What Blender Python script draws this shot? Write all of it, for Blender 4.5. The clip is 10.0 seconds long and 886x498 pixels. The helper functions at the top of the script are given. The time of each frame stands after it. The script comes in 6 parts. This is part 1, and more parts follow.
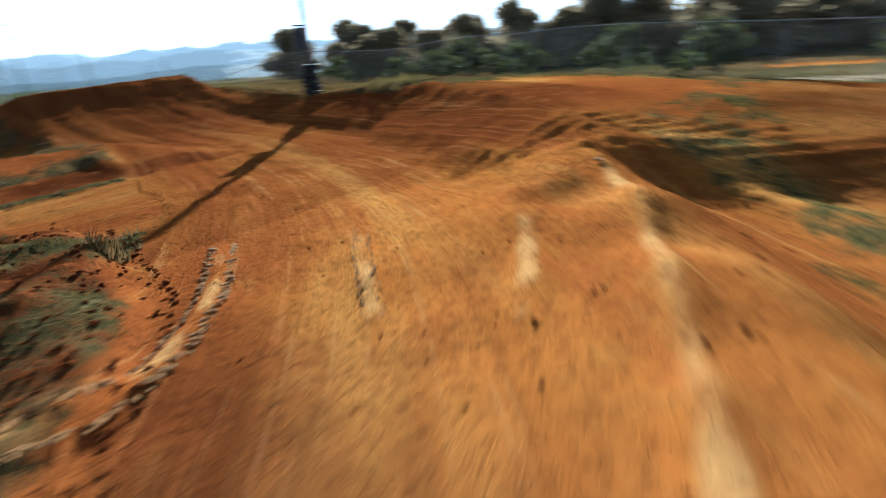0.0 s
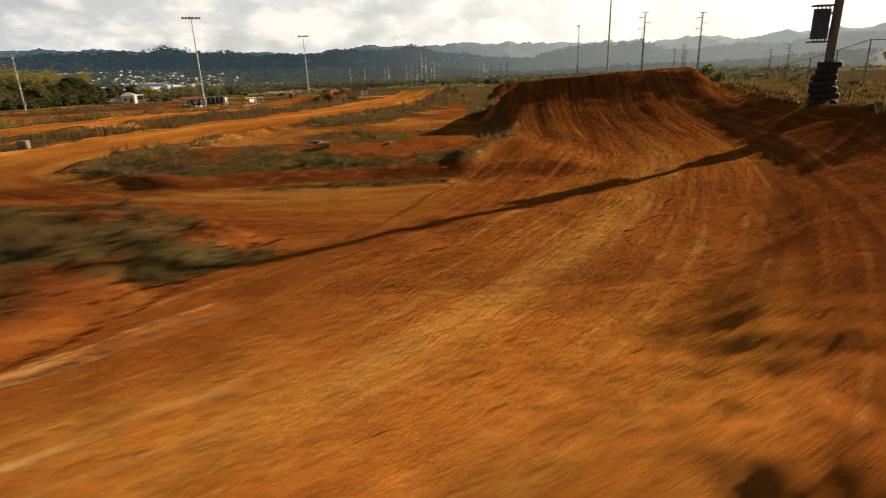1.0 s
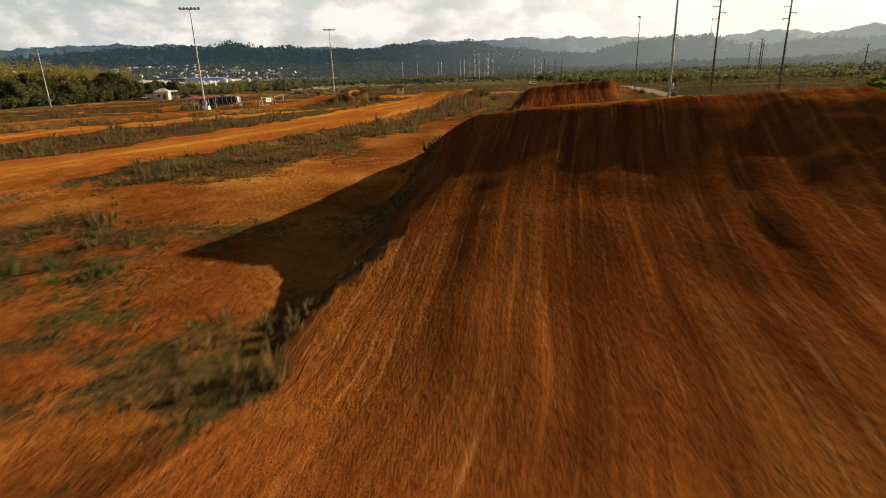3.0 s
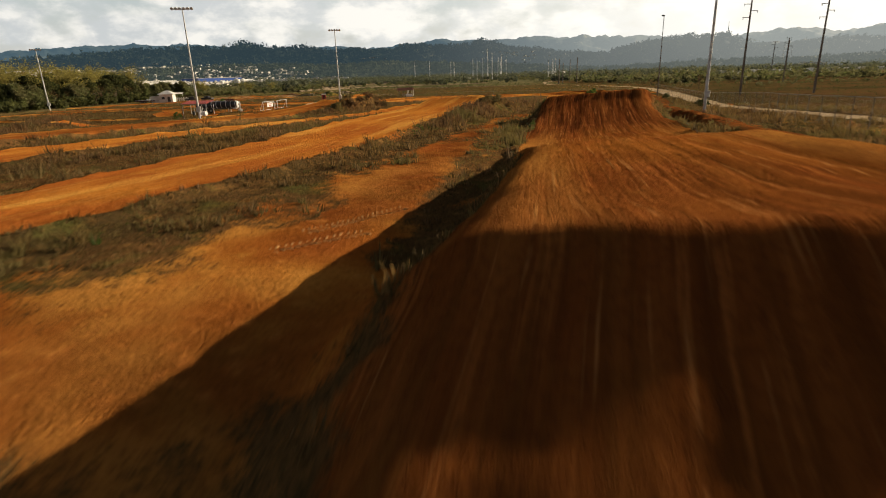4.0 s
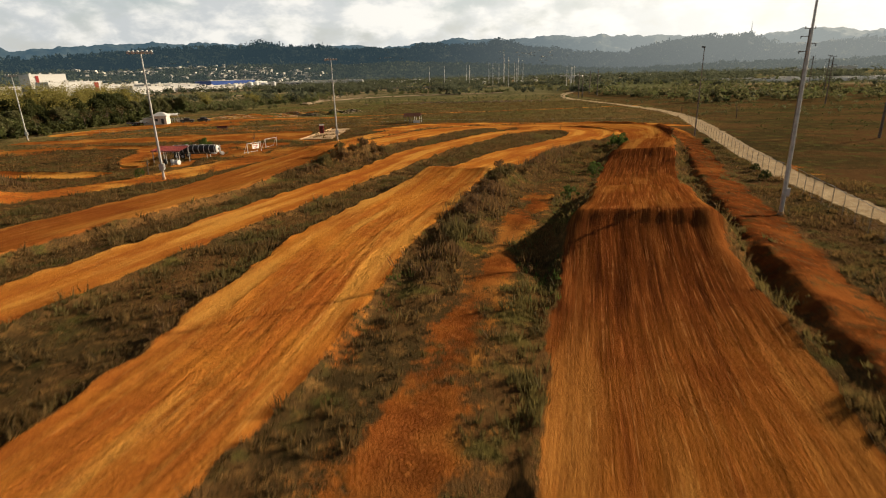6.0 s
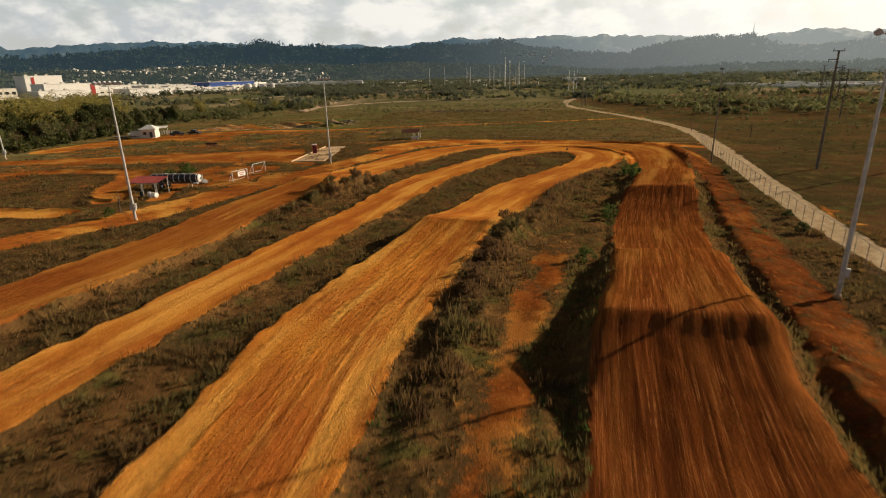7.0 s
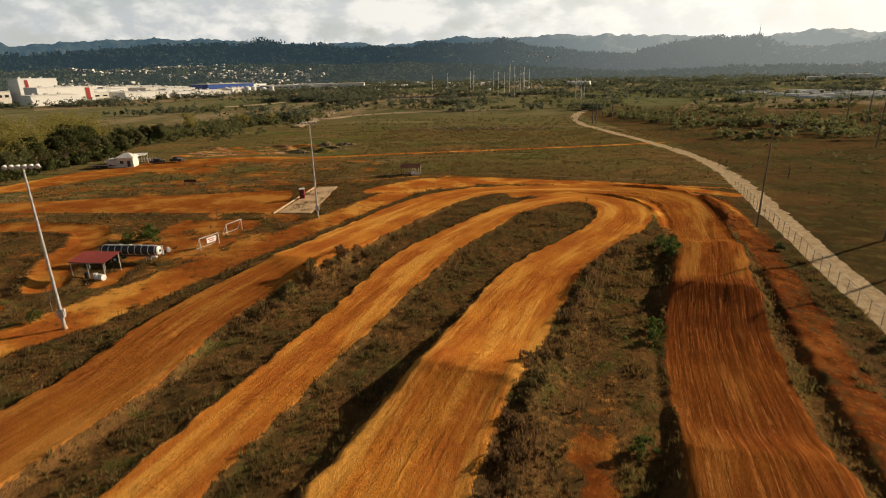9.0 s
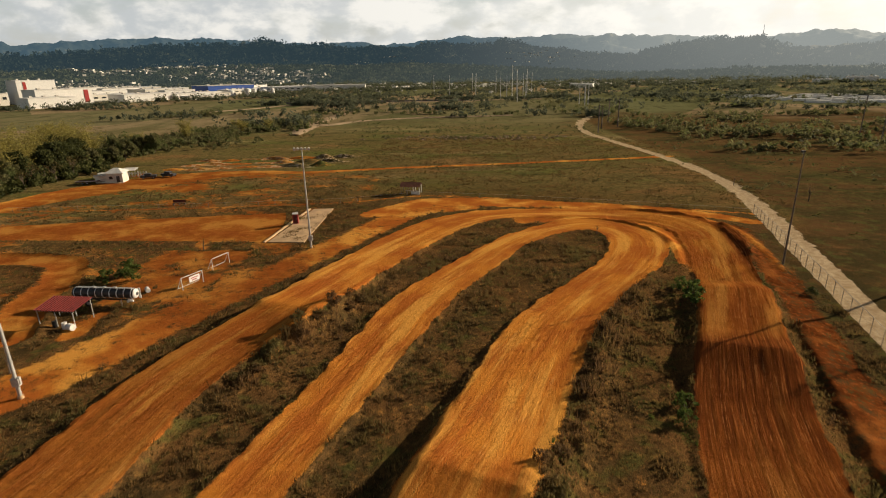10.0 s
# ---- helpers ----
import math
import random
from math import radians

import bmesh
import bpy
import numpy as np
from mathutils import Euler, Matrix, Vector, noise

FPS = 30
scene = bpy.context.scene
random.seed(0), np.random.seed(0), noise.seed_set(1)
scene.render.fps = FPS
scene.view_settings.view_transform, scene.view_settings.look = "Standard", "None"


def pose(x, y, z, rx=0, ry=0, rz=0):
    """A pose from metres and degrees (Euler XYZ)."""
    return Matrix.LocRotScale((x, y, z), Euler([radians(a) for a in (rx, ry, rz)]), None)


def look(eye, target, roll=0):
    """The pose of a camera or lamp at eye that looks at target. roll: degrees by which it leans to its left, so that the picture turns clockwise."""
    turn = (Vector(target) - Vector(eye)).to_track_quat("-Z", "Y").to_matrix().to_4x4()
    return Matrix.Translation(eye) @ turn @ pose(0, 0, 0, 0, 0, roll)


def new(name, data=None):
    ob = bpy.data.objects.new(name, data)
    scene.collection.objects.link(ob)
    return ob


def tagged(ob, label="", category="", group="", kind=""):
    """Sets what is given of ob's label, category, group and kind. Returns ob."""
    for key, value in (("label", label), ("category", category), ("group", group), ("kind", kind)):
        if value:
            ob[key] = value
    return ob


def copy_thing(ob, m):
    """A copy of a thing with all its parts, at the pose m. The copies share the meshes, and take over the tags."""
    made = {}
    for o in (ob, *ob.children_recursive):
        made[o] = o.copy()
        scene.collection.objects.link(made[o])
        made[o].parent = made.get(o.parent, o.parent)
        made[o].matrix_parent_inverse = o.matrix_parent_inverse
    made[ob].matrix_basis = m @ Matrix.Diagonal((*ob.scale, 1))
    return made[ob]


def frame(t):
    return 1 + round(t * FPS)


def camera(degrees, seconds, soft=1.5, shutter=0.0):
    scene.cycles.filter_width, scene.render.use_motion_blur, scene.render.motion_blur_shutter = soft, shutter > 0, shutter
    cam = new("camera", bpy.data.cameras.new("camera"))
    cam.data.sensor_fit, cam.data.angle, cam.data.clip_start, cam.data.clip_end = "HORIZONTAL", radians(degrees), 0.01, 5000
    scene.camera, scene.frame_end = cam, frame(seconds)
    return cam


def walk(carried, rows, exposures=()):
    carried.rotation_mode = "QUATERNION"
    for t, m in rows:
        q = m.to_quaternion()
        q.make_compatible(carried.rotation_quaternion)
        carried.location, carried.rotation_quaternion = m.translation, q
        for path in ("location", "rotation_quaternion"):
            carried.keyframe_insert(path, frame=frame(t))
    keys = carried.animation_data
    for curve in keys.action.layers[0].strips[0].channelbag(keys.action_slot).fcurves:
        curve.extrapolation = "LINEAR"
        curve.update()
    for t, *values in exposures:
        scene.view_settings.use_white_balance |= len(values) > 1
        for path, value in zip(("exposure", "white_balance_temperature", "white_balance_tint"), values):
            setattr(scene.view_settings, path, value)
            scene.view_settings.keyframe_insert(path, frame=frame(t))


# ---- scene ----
cam = camera(78.4, 10.0, 1.0, 0.5)
PATH = [
    (0, (-16.969, -78.247, 5.644), (-15.302, -77.359, 4.987), -4.5),
    (0.2, (-15.058, -78.381, 5.498), (-13.615, -77.153, 4.858), -2.8),
    (0.4, (-14.302, -78.777, 5.794), (-13.141, -77.276, 5.162), -2.9),
    (0.5, (-13.762, -78.896, 5.878), (-12.728, -77.303, 5.251), -2.6),
    (0.6, (-13.342, -78.986, 5.932), (-12.490, -77.286, 5.311), -2.0),
    (0.7, (-11.776, -78.585, 5.786), (-11.219, -76.762, 5.181), -2.3),
    (0.8, (-11.043, -78.580, 5.768), (-10.719, -76.700, 5.168), -2.1),
    (1, (-9.132, -77.984, 5.828), (-8.970, -76.084, 5.226), -2.0),
    (1.5, (-5.605, -75.697, 5.979), (-5.557, -73.791, 5.375), -1.9),
    (2, (-3.227, -70.879, 6.079), (-3.208, -68.973, 5.472), -1.8),
    (2.5, (-2.355, -64.337, 6.306), (-2.363, -62.432, 5.697), -1.7),
    (2.7, (-2.321, -62.914, 6.384), (-2.338, -61.009, 5.773), -1.7),
    (4, (-1.762, -53.047, 7.261), (-1.834, -51.145, 6.647), -1.8),
    (4.5, (-1.269, -48.567, 8.733), (-1.366, -46.667, 8.117), -1.8),
    (5, (-0.588, -44.055, 10.695), (-0.686, -42.154, 10.078), -1.8),
    (5.5, (-0.227, -39.527, 12.876), (-0.345, -37.628, 12.259), -1.8),
    (7, (-0.482, -25.820, 19.418), (-0.607, -23.923, 18.796), -1.4),
    (7.5, (-0.744, -21.042, 21.362), (-0.869, -19.145, 20.740), -1.3),
    (8, (-1.051, -16.379, 23.418), (-1.181, -14.483, 22.792), -1.2),
    (8.5, (-1.327, -11.918, 25.566), (-1.456, -10.024, 24.937), -1.3),
    (9, (-1.558, -7.526, 27.674), (-1.689, -5.633, 27.044), -1.1),
    (9.5, (-1.904, -3.349, 29.634), (-2.035, -1.456, 29.003), -1.1),
    (10, (-2.052, 0.772, 31.464), (-2.188, 2.665, 30.831), -1.0),
]
EXPOSURE = [(0, 1.0, 4300, 0), (0.3, 0.78, 4900, 3), (0.6, 0.48, 5800, 8), (1.0, 0.26, 6700, 12), (2.0, 0.32, 7000, 13), (2.7, 0.22, 6800, 12), (4.0, 0.26, 6500, 10), (4.8, 0.28, 6500, 10), (5.7, 0.28, 6500, 10), (6.8, 0.14, 6500, 10), (10.0, 0.14, 6500, 10)]
walk(cam, [(t, look(eye, target, roll)) for t, eye, target, roll in PATH], EXPOSURE)
SKY_LEVEL = 0.95


# ---------------- world, sun ----------------
SUN_TO = Vector((0.855, 0.518, 0)).normalized()
SUN_EL = radians(17.5)
SUN_DIR = Vector((SUN_TO.x * math.cos(SUN_EL), SUN_TO.y * math.cos(SUN_EL), math.sin(SUN_EL)))

sun_data = bpy.data.lights.new("sun", "SUN")
sun_data.energy, sun_data.angle, sun_data.color = 6.6, radians(0.6), (1.0, 0.83, 0.60)
sun_ob = new("sun", sun_data)
sun_ob.matrix_world = look(SUN_DIR * 100, (0, 0, 0))


class Nodes:
    """Short hand for building a node tree."""

    def __init__(self, tree):
        self.t = tree
        tree.nodes.clear()

    def add(self, kind, ins=None):
        n = self.t.nodes.new(kind)
        for k, v in (ins or {}).items():
            self.put(n.inputs[k], v)
        return n

    def put(self, socket, v):
        if isinstance(v, bpy.types.NodeSocket):
            self.t.links.new(v, socket)
        elif isinstance(v, bpy.types.Node):
            self.t.links.new(v.outputs[0], socket)
        else:
            socket.default_value = v

    def noise(self, vec, scale, detail=4.0, rough=0.55, dist=0.0):
        return self.add("ShaderNodeTexNoise", {"Vector": vec, "Scale": scale, "Detail": detail, "Roughness": rough, "Distortion": dist}).outputs[0]

    def ramp(self, fac, lo, hi, a=0.0, b=1.0, smooth=True):
        n = self.add("ShaderNodeMapRange", {0: fac, 1: lo, 2: hi, 3: a, 4: b})
        n.interpolation_type = "SMOOTHSTEP" if smooth else "LINEAR"
        return n.outputs[0]

    def math(self, op, a, b=0.0, clamp=False):
        n = self.add("ShaderNodeMath", {0: a, 1: b})
        n.operation, n.use_clamp = op, clamp
        return n.outputs[0]

    def vmath(self, op, a, b):
        n = self.add("ShaderNodeVectorMath", {0: a, 1: b})
        n.operation = op
        return n

    def attribute(self, name):
        n = self.add("ShaderNodeAttribute")
        n.attribute_name = name
        return n.outputs["Fac"]

    def uv(self, name):
        n = self.add("ShaderNodeUVMap")
        n.uv_map = name
        return n.outputs[0]

    def mix(self, fac, a, b, blend="MIX"):
        n = self.add("ShaderNodeMix")
        n.data_type, n.blend_type = "RGBA", blend
        self.put(n.inputs[0], fac), self.put(n.inputs[6], a), self.put(n.inputs[7], b)
        return n.outputs[2]

    def scaled(self, vec, x, y, z):
        return self.vmath("MULTIPLY", vec, (x, y, z)).outputs[0]


def rgb(r, g, b):
    return (r, g, b, 1.0)


world = bpy.data.worlds.new("world")
scene.world = world
world.use_nodes = True
w = Nodes(world.node_tree)
sky = w.add("ShaderNodeTexSky")
sky.sky_type, sky.sun_disc, sky.sun_elevation, sky.sun_rotation = "NISHITA", False, SUN_EL, math.atan2(SUN_TO.x, SUN_TO.y)
sky.air_density, sky.dust_density, sky.ozone_density = 1.2, 3.0, 1.0
way = w.add("ShaderNodeTexCoord").outputs["Generated"]
sep = w.add("ShaderNodeSeparateXYZ", {0: way})
up = w.math("MAXIMUM", sep.outputs[2], 0.0)
puff = w.scaled(way, 1.0, 1.0, 1.9)
n1 = w.noise(puff, 13.0, 7.0, 0.55, 0.1)
n2 = w.noise(puff, 4.2, 5.0, 0.5, 0.1)
cover = w.ramp(w.math("ADD", w.math("MULTIPLY", n1, 0.5), w.math("MULTIPLY", n2, 0.55)), 0.40, 0.54)
tone = w.ramp(w.noise(w.vmath("ADD", puff, (0.0, 0.0, 0.035)).outputs[0], 12.0, 7.0, 0.56, 0.1), 0.40, 0.60)
toward = w.vmath("DOT_PRODUCT", way, tuple(SUN_DIR)).outputs["Value"]
glow = w.math("POWER", w.math("MAXIMUM", toward, 0.0), 3.0)
cloud = w.mix(tone, rgb(0.53, 0.555, 0.56), rgb(0.83, 0.81, 0.755))
cloud = w.mix(w.math("MULTIPLY", w.math("POWER", glow, 0.6), 0.95, True), cloud, rgb(1.15, 1.10, 0.98))
sky_low = w.mix(w.ramp(up, 0.0, 0.2), rgb(0.80, 0.80, 0.76), rgb(0.56, 0.66, 0.70))
clear = w.mix(0.6, w.mix(1.0, sky, rgb(0.07, 0.07, 0.07), "MULTIPLY"), sky_low)
clear = w.mix(w.math("MULTIPLY", glow, 0.85, True), clear, rgb(1.15, 1.09, 0.97))
low = w.mix(cover, clear, cloud)
high = w.mix(w.math("MULTIPLY", cover, 0.3), w.mix(1.0, sky, rgb(0.038, 0.036, 0.034), "MULTIPLY"), rgb(0.13, 0.13, 0.128))
dome = w.mix(w.ramp(up, 0.12, 0.34), low, high)
w.add("ShaderNodeOutputWorld", {0: w.add("ShaderNodeBackground", {0: dome, 1: SKY_LEVEL})})


# ---------------- noise and splines ----------------
def hash2(ix, iy, seed):
    h = (ix.astype(np.int64) * 374761393 + iy.astype(np.int64) * 668265263 + seed * 974711) & 0xFFFFFFFF
    h = ((h ^ (h >> 13)) * 1274126177) & 0xFFFFFFFF
    return ((h ^ (h >> 16)) & 0xFFFFFF) / float(0xFFFFFF)


def vnoise(x, y, seed=0):
    """Value noise from -1 to 1."""
    ix, iy = np.floor(x), np.floor(y)
    fx, fy = x - ix, y - iy
    fx, fy = fx * fx * (3 - 2 * fx), fy * fy * (3 - 2 * fy)
    a, b = hash2(ix, iy, seed), hash2(ix + 1, iy, seed)
    c, d = hash2(ix, iy + 1, seed), hash2(ix + 1, iy + 1, seed)
    return 2 * ((a * (1 - fx) + b * fx) * (1 - fy) + (c * (1 - fx) + d * fx) * fy) - 1


def fbm(x, y, seed=0, octaves=4, gain=0.5):
    x, y = np.asarray(x, float), np.asarray(y, float)
    total, amp, norm = 0 * (x + y), 1.0, 0.0
    for k in range(octaves):
        total = total + amp * vnoise(x * 2**k + 17.3 * k, y * 2**k - 9.1 * k, seed + k)
        norm += amp
        amp *= gain
    return total / norm


def smooth(x, a, b):
    u = np.clip((np.asarray(x, float) - a) / (b - a), 0, 1)
    return u * u * (3 - 2 * u)


def spline(rows, step=0.6):
    """Catmull-Rom through rows of x, y, half width, height; heights run straight between rows."""
    p = np.array(rows, float)
    q = np.vstack([2 * p[0] - p[1], p, 2 * p[-1] - p[-2]])
    out = []
    for i in range(1, len(q) - 2):
        n = max(2, int(np.hypot(*(q[i + 1] - q[i])[:2]) / step))
        u = (np.arange(n) / n)[:, None]
        a, b, c, d = q[i - 1], q[i], q[i + 1], q[i + 2]
        v = 0.5 * (2 * b + (c - a) * u + (2 * a - 5 * b + 4 * c - d) * u**2 + (3 * b - a - 3 * c + d) * u**3)
        v[:, 2:] = (b + (c - b) * u)[:, 2:]
        out.append(v)
    out = np.vstack(out + [p[-1:]])
    return out


# Tracks: x, y, half width, height over the ground.
TRACKS = {
    "main": [(-48, -92, 4.5, 0), (-34, -86, 4.6, 0), (-23, -81.5, 4.4, 0), (-14, -77.5, 4.4, 0), (-7, -71.5, 4.7, 0), (-1.5, -63, 5.2, 0), (0.6, -57.5, 5.0, 0.12),
             (1.2, -54.2, 4.9, 0.54), (1.7, -51.4, 4.7, 1.22), (2.3, -49, 4.6, 2.04), (2.7, -47.5, 4.5, 2.65), (3.2, -44, 4.3, 2.25), (4.3, -37, 4.0, 2.0), (4.9, -33.2, 4.0, 1.85), (5.4, -29.5, 4.2, 1.4), (6.0, -25, 4.7, 0.4), (6.9, -21, 5.0, 0.2),
             (8.6, -12, 5.4, 0.1), (9.9, -5.5, 5.4, 0.4), (10.8, -1, 5.0, 1.05), (11.6, 3.2, 4.8, 2.0), (12.3, 5.8, 4.7, 2.85), (13.5, 10, 4.5, 2.4), (15.4, 17, 4.4, 2.0), (17.2, 23.5, 4.4, 1.7), (18.4, 28, 4.5, 0.5),
             (21.0, 38, 4.9, 0.3), (23.4, 46, 4.9, 0.5), (25.2, 51, 4.6, 1.2), (26.6, 55, 4.4, 2.1), (28.4, 60, 4.3, 1.5), (31.0, 67, 4.3, 1.6), (33.2, 73, 4.2, 1.6), (34.6, 78, 4.2, 0.5),
             (37.0, 86, 4.3, 0.3), (39.8, 96, 4.9, 0.3), (41.0, 106, 5.2, 0.3), (36.8, 114.8, 4.6, 0.3), (26, 118.5, 3.6, 0.3), (12, 119.5, 3.2, 0.3),
             (0, 117.5, 4.0, 0.3), (-8, 111, 5.0, 0.4), (-15, 99, 5.0, 0.5), (-20.5, 86, 4.9, 0.6), (-24, 74, 4.8, 1.3), (-26.6, 63.5, 4.8, 2.3),
             (-29.6, 58, 4.5, 1.5), (-34.0, 46.5, 4.5, 0.8), (-34.8, 32, 4.4, 0.7), (-38, 16, 4.0, 0.7), (-42.5, -4, 3.8, 0.6), (-49, -28, 3.8, 0.5), (-58, -50, 3.8, 0.4), (-70, -76, 3.8, 0.3), (-86, -112, 3.8, 0.2)],
    "inner": [(-4, -66.5, 3.0, 0), (-11, -66.4, 2.6, 0), (-17.5, -64.2, 2.4, 0), (-22.8, -59.5, 2.6, 0.1), (-22.8, -53, 2.9, 0.2), (-19.2, -43, 3.5, 0.3), (-15.7, -32, 3.4, 0.3),
              (-12.5, -19, 4.0, 0.3), (-11.2, -6, 4.7, 0.35), (-10.2, 6, 5.0, 0.5), (-8.3, 15, 4.9, 0.8), (-6.2, 23, 4.7, 1.1), (-4.3, 29, 4.2, 1.8), (-2.9, 33, 4.1, 2.65), (-2.3, 34.6, 4.2, 2.5),
              (-0.2, 41, 4.7, 1.5), (2.2, 49, 4.9, 0.9), (4.6, 56, 4.9, 0.6), (8.2, 64.5, 4.7, 0.5), (14.0, 74, 4.2, 0.4), (20.6, 83.2, 4.1, 0.4), (25.6, 93, 4.8, 0.35),
              (27.0, 101.5, 5.2, 0.3), (24.6, 107.6, 4.8, 0.3), (19.4, 110, 4.2, 0.3), (13.4, 107.3, 3.4, 0.3), (8.2, 102.5, 3.0, 0.3), (3.0, 96, 2.9, 0.3), (-3.2, 84.5, 3.5, 0.3),
              (-10.2, 69.5, 3.9, 0.35), (-14.3, 54.5, 3.5, 0.35), (-17.4, 41.5, 3.1, 0.35), (-20.2, 30, 3.0, 0.35), (-23.4, 15, 3.0, 0.35), (-26.6, 0, 3.1, 0.35), (-30.0, -16, 3.2, 0.35),
              (-33.2, -34, 3.2, 0.3), (-36, -48, 3.0, 0.3), (-42, -62, 3.0, 0.3), (-52, -84, 3.0, 0.2), (-64, -114, 3.0, 0.2)],
}
LINES = {k: spline(v) for k, v in TRACKS.items()}
TOP_TURN = int(LINES["main"][:, 1].argmax()) - 18
ROAD = spline([(-6, -190, 1.7, 0), (16, -100, 1.7, 0), (30, -30, 1.7, 0), (37.3, 20, 1.6, 0), (44.3, 52, 2.1, 0), (49.8, 76, 2.2, 0), (54.8, 98, 2.3, 0), (60.8, 124, 2.3, 0), (64.5, 145, 2.1, 0), (66, 165, 2.0, 0),
               (64.5, 190, 1.9, 0), (60.5, 218, 1.8, 0), (55, 252, 1.8, 0), (51, 288, 2.0, 0), (56, 330, 2, 0), (72, 380, 2, 0)])
CROSS_ROAD = spline([(-121, 124, 6, 0), (-116, 138, 8, 0), (-106, 154, 9, 0), (-92, 166, 7, 0), (-74, 172, 4.0, 0), (-58, 172.5, 1.7, 0), (-30, 180, 1.3, 0), (8, 188, 1.2, 0), (54, 198.5, 1.3, 0), (66, 202, 1.3, 0)])
SERVICE = spline([(-62, 22, 2.4, 0), (-54, 38, 3.0, 0), (-49, 48, 3.6, 0), (-44.5, 59, 3.4, 0), (-39, 72, 3.0, 0), (-33.5, 85, 2.8, 0), (-27, 100, 2.6, 0), (-17, 121, 3.4, 0), (-6, 126, 3.0, 0)])
SIDE = spline([(14.5, -38, 1.7, 0), (16.5, -22, 1.8, 0), (19.8, -3, 1.9, 0), (23.6, 10, 1.8, 0), (27.0, 23, 1.8, 0), (31.6, 40, 1.7, 0), (38.8, 64, 1.7, 0), (45.4, 92, 1.6, 0), (48.5, 108, 1.5, 0)])
LOOP = spline([(-60, 57, 2.6, 0.2), (-65, 66, 2.8, 0.2), (-68.5, 77, 2.8, 0.3), (-74, 84.5, 2.8, 0.3), (-86, 86, 2.8, 0.3), (-98, 84, 2.8, 0.2), (-108, 76, 2.8, 0.2), (-110, 64, 2.8, 0.2), (-98, 55, 2.8, 0.2), (-80, 50, 2.8, 0.2), (-62, 48, 2.6, 0.2)])
FIELD = [(-120, 98), (-41.5, 97.5), (-46.5, 121), (-78, 114), (-120, 106)]
# The lane along the far fence, and the earth berms round the far turn: x, y, half width, height.
OUTER = spline([(54.2, 113, 1.5, 0), (48.5, 117.6, 1.6, 0), (41, 121.6, 2.4, 0), (30, 125, 2.6, 0), (18, 127.4, 2.8, 0), (4, 129.6, 3.2, 0), (-8, 131.0, 3.6, 0), (-16, 130, 3.2, 0), (-26, 119, 2.6, 0)])
FAR_FENCE = [(57.2, 119.5), (31.2, 127.6), (18.3, 130.5), (5.0, 134.0), (-16.8, 137.5), (-36.6, 130.0), (-75.7, 124.0), (-118, 120)]
FENCE_STRIP = spline([(a, b, 0.5, 0) for a, b in FAR_FENCE])
TURN_BERMS = [spline([(45.6, 84, 0.8, 0.2), (47.2, 96, 0.9, 0.5), (47.6, 106, 0.9, 0.6), (43.0, 116, 0.8, 0.6), (33, 121.3, 0.7, 0.5), (22, 123.2, 0.6, 0.4), (10, 124.0, 0.6, 0.35), (-3, 123.0, 0.6, 0.3), (-12, 117.5, 0.6, 0.15)], 0.4),
              spline([(29.4, 80, 0.6, 0.15), (31.6, 90, 0.7, 0.5), (33.1, 99, 0.8, 0.75), (31.6, 106.6, 0.8, 0.75), (26.8, 112.2, 0.8, 0.6), (19.6, 115, 0.7, 0.5), (12.4, 112.4, 0.6, 0.35), (5.6, 106, 0.6, 0.2), (0, 98, 0.6, 0.1)], 0.4)]
TURN_FILL = spline([(34.5, 84, 2.2, 0), (35.4, 94, 3.0, 0), (35.5, 101, 3.4, 0), (32.5, 109.5, 4.2, 0), (26, 114.4, 3.8, 0), (17, 116.2, 3.0, 0), (8.5, 114.5, 2.4, 0)])
FENCE_SIDE = [(6.5, -92), (13.0, -62), (17.5, -44), (22.5, -23), (28.0, -1), (36.6, 29), (45.6, 68), (57.2, 119.5)]


def nearest(line, x, y, reach, runs=False):
    """Distance to a line, the index of its nearest row and the side, for points within reach; others are far."""
    d, near, side, ahead = np.full(x.shape, 999.0), np.zeros(x.shape, int), np.zeros(x.shape), np.zeros(x.shape)
    lo, hi = line[:, :2].min(0) - reach, line[:, :2].max(0) + reach
    idx = np.nonzero((x > lo[0]) & (x < hi[0]) & (y > lo[1]) & (y < hi[1]))[0]
    if len(idx):
        tang = np.gradient(line[:, :2], axis=0)
        tang /= np.hypot(tang[:, 0], tang[:, 1])[:, None]
        idx = idx[np.argsort(y[idx], kind="stable")]
    for k in range(0, len(idx), 8000):
        i = idx[k : k + 8000]
        rows = np.nonzero((line[:, 1] > y[i].min() - reach) & (line[:, 1] < y[i].max() + reach))[0]
        if len(rows) == 0:
            continue
        dx, dy = x[i, None] - line[None, rows, 0], y[i, None] - line[None, rows, 1]
        d2 = dx * dx + dy * dy
        m = d2.argmin(1)
        r, j = np.arange(len(i)), rows[m]
        cross = tang[j, 0] * dy[r, m] - tang[j, 1] * dx[r, m]
        ahead[i] = tang[j, 0] * dx[r, m] + tang[j, 1] * dy[r, m]
        inner = (j > 0) & (j < len(line) - 1)
        far = np.sqrt(d2[r, m])
        d[i], near[i] = np.where(far > reach, 999.0, np.where(inner, np.abs(cross), far)), j
        side[i] = np.sign(cross)
    return (d, near, side, ahead) if runs else (d, near, side)


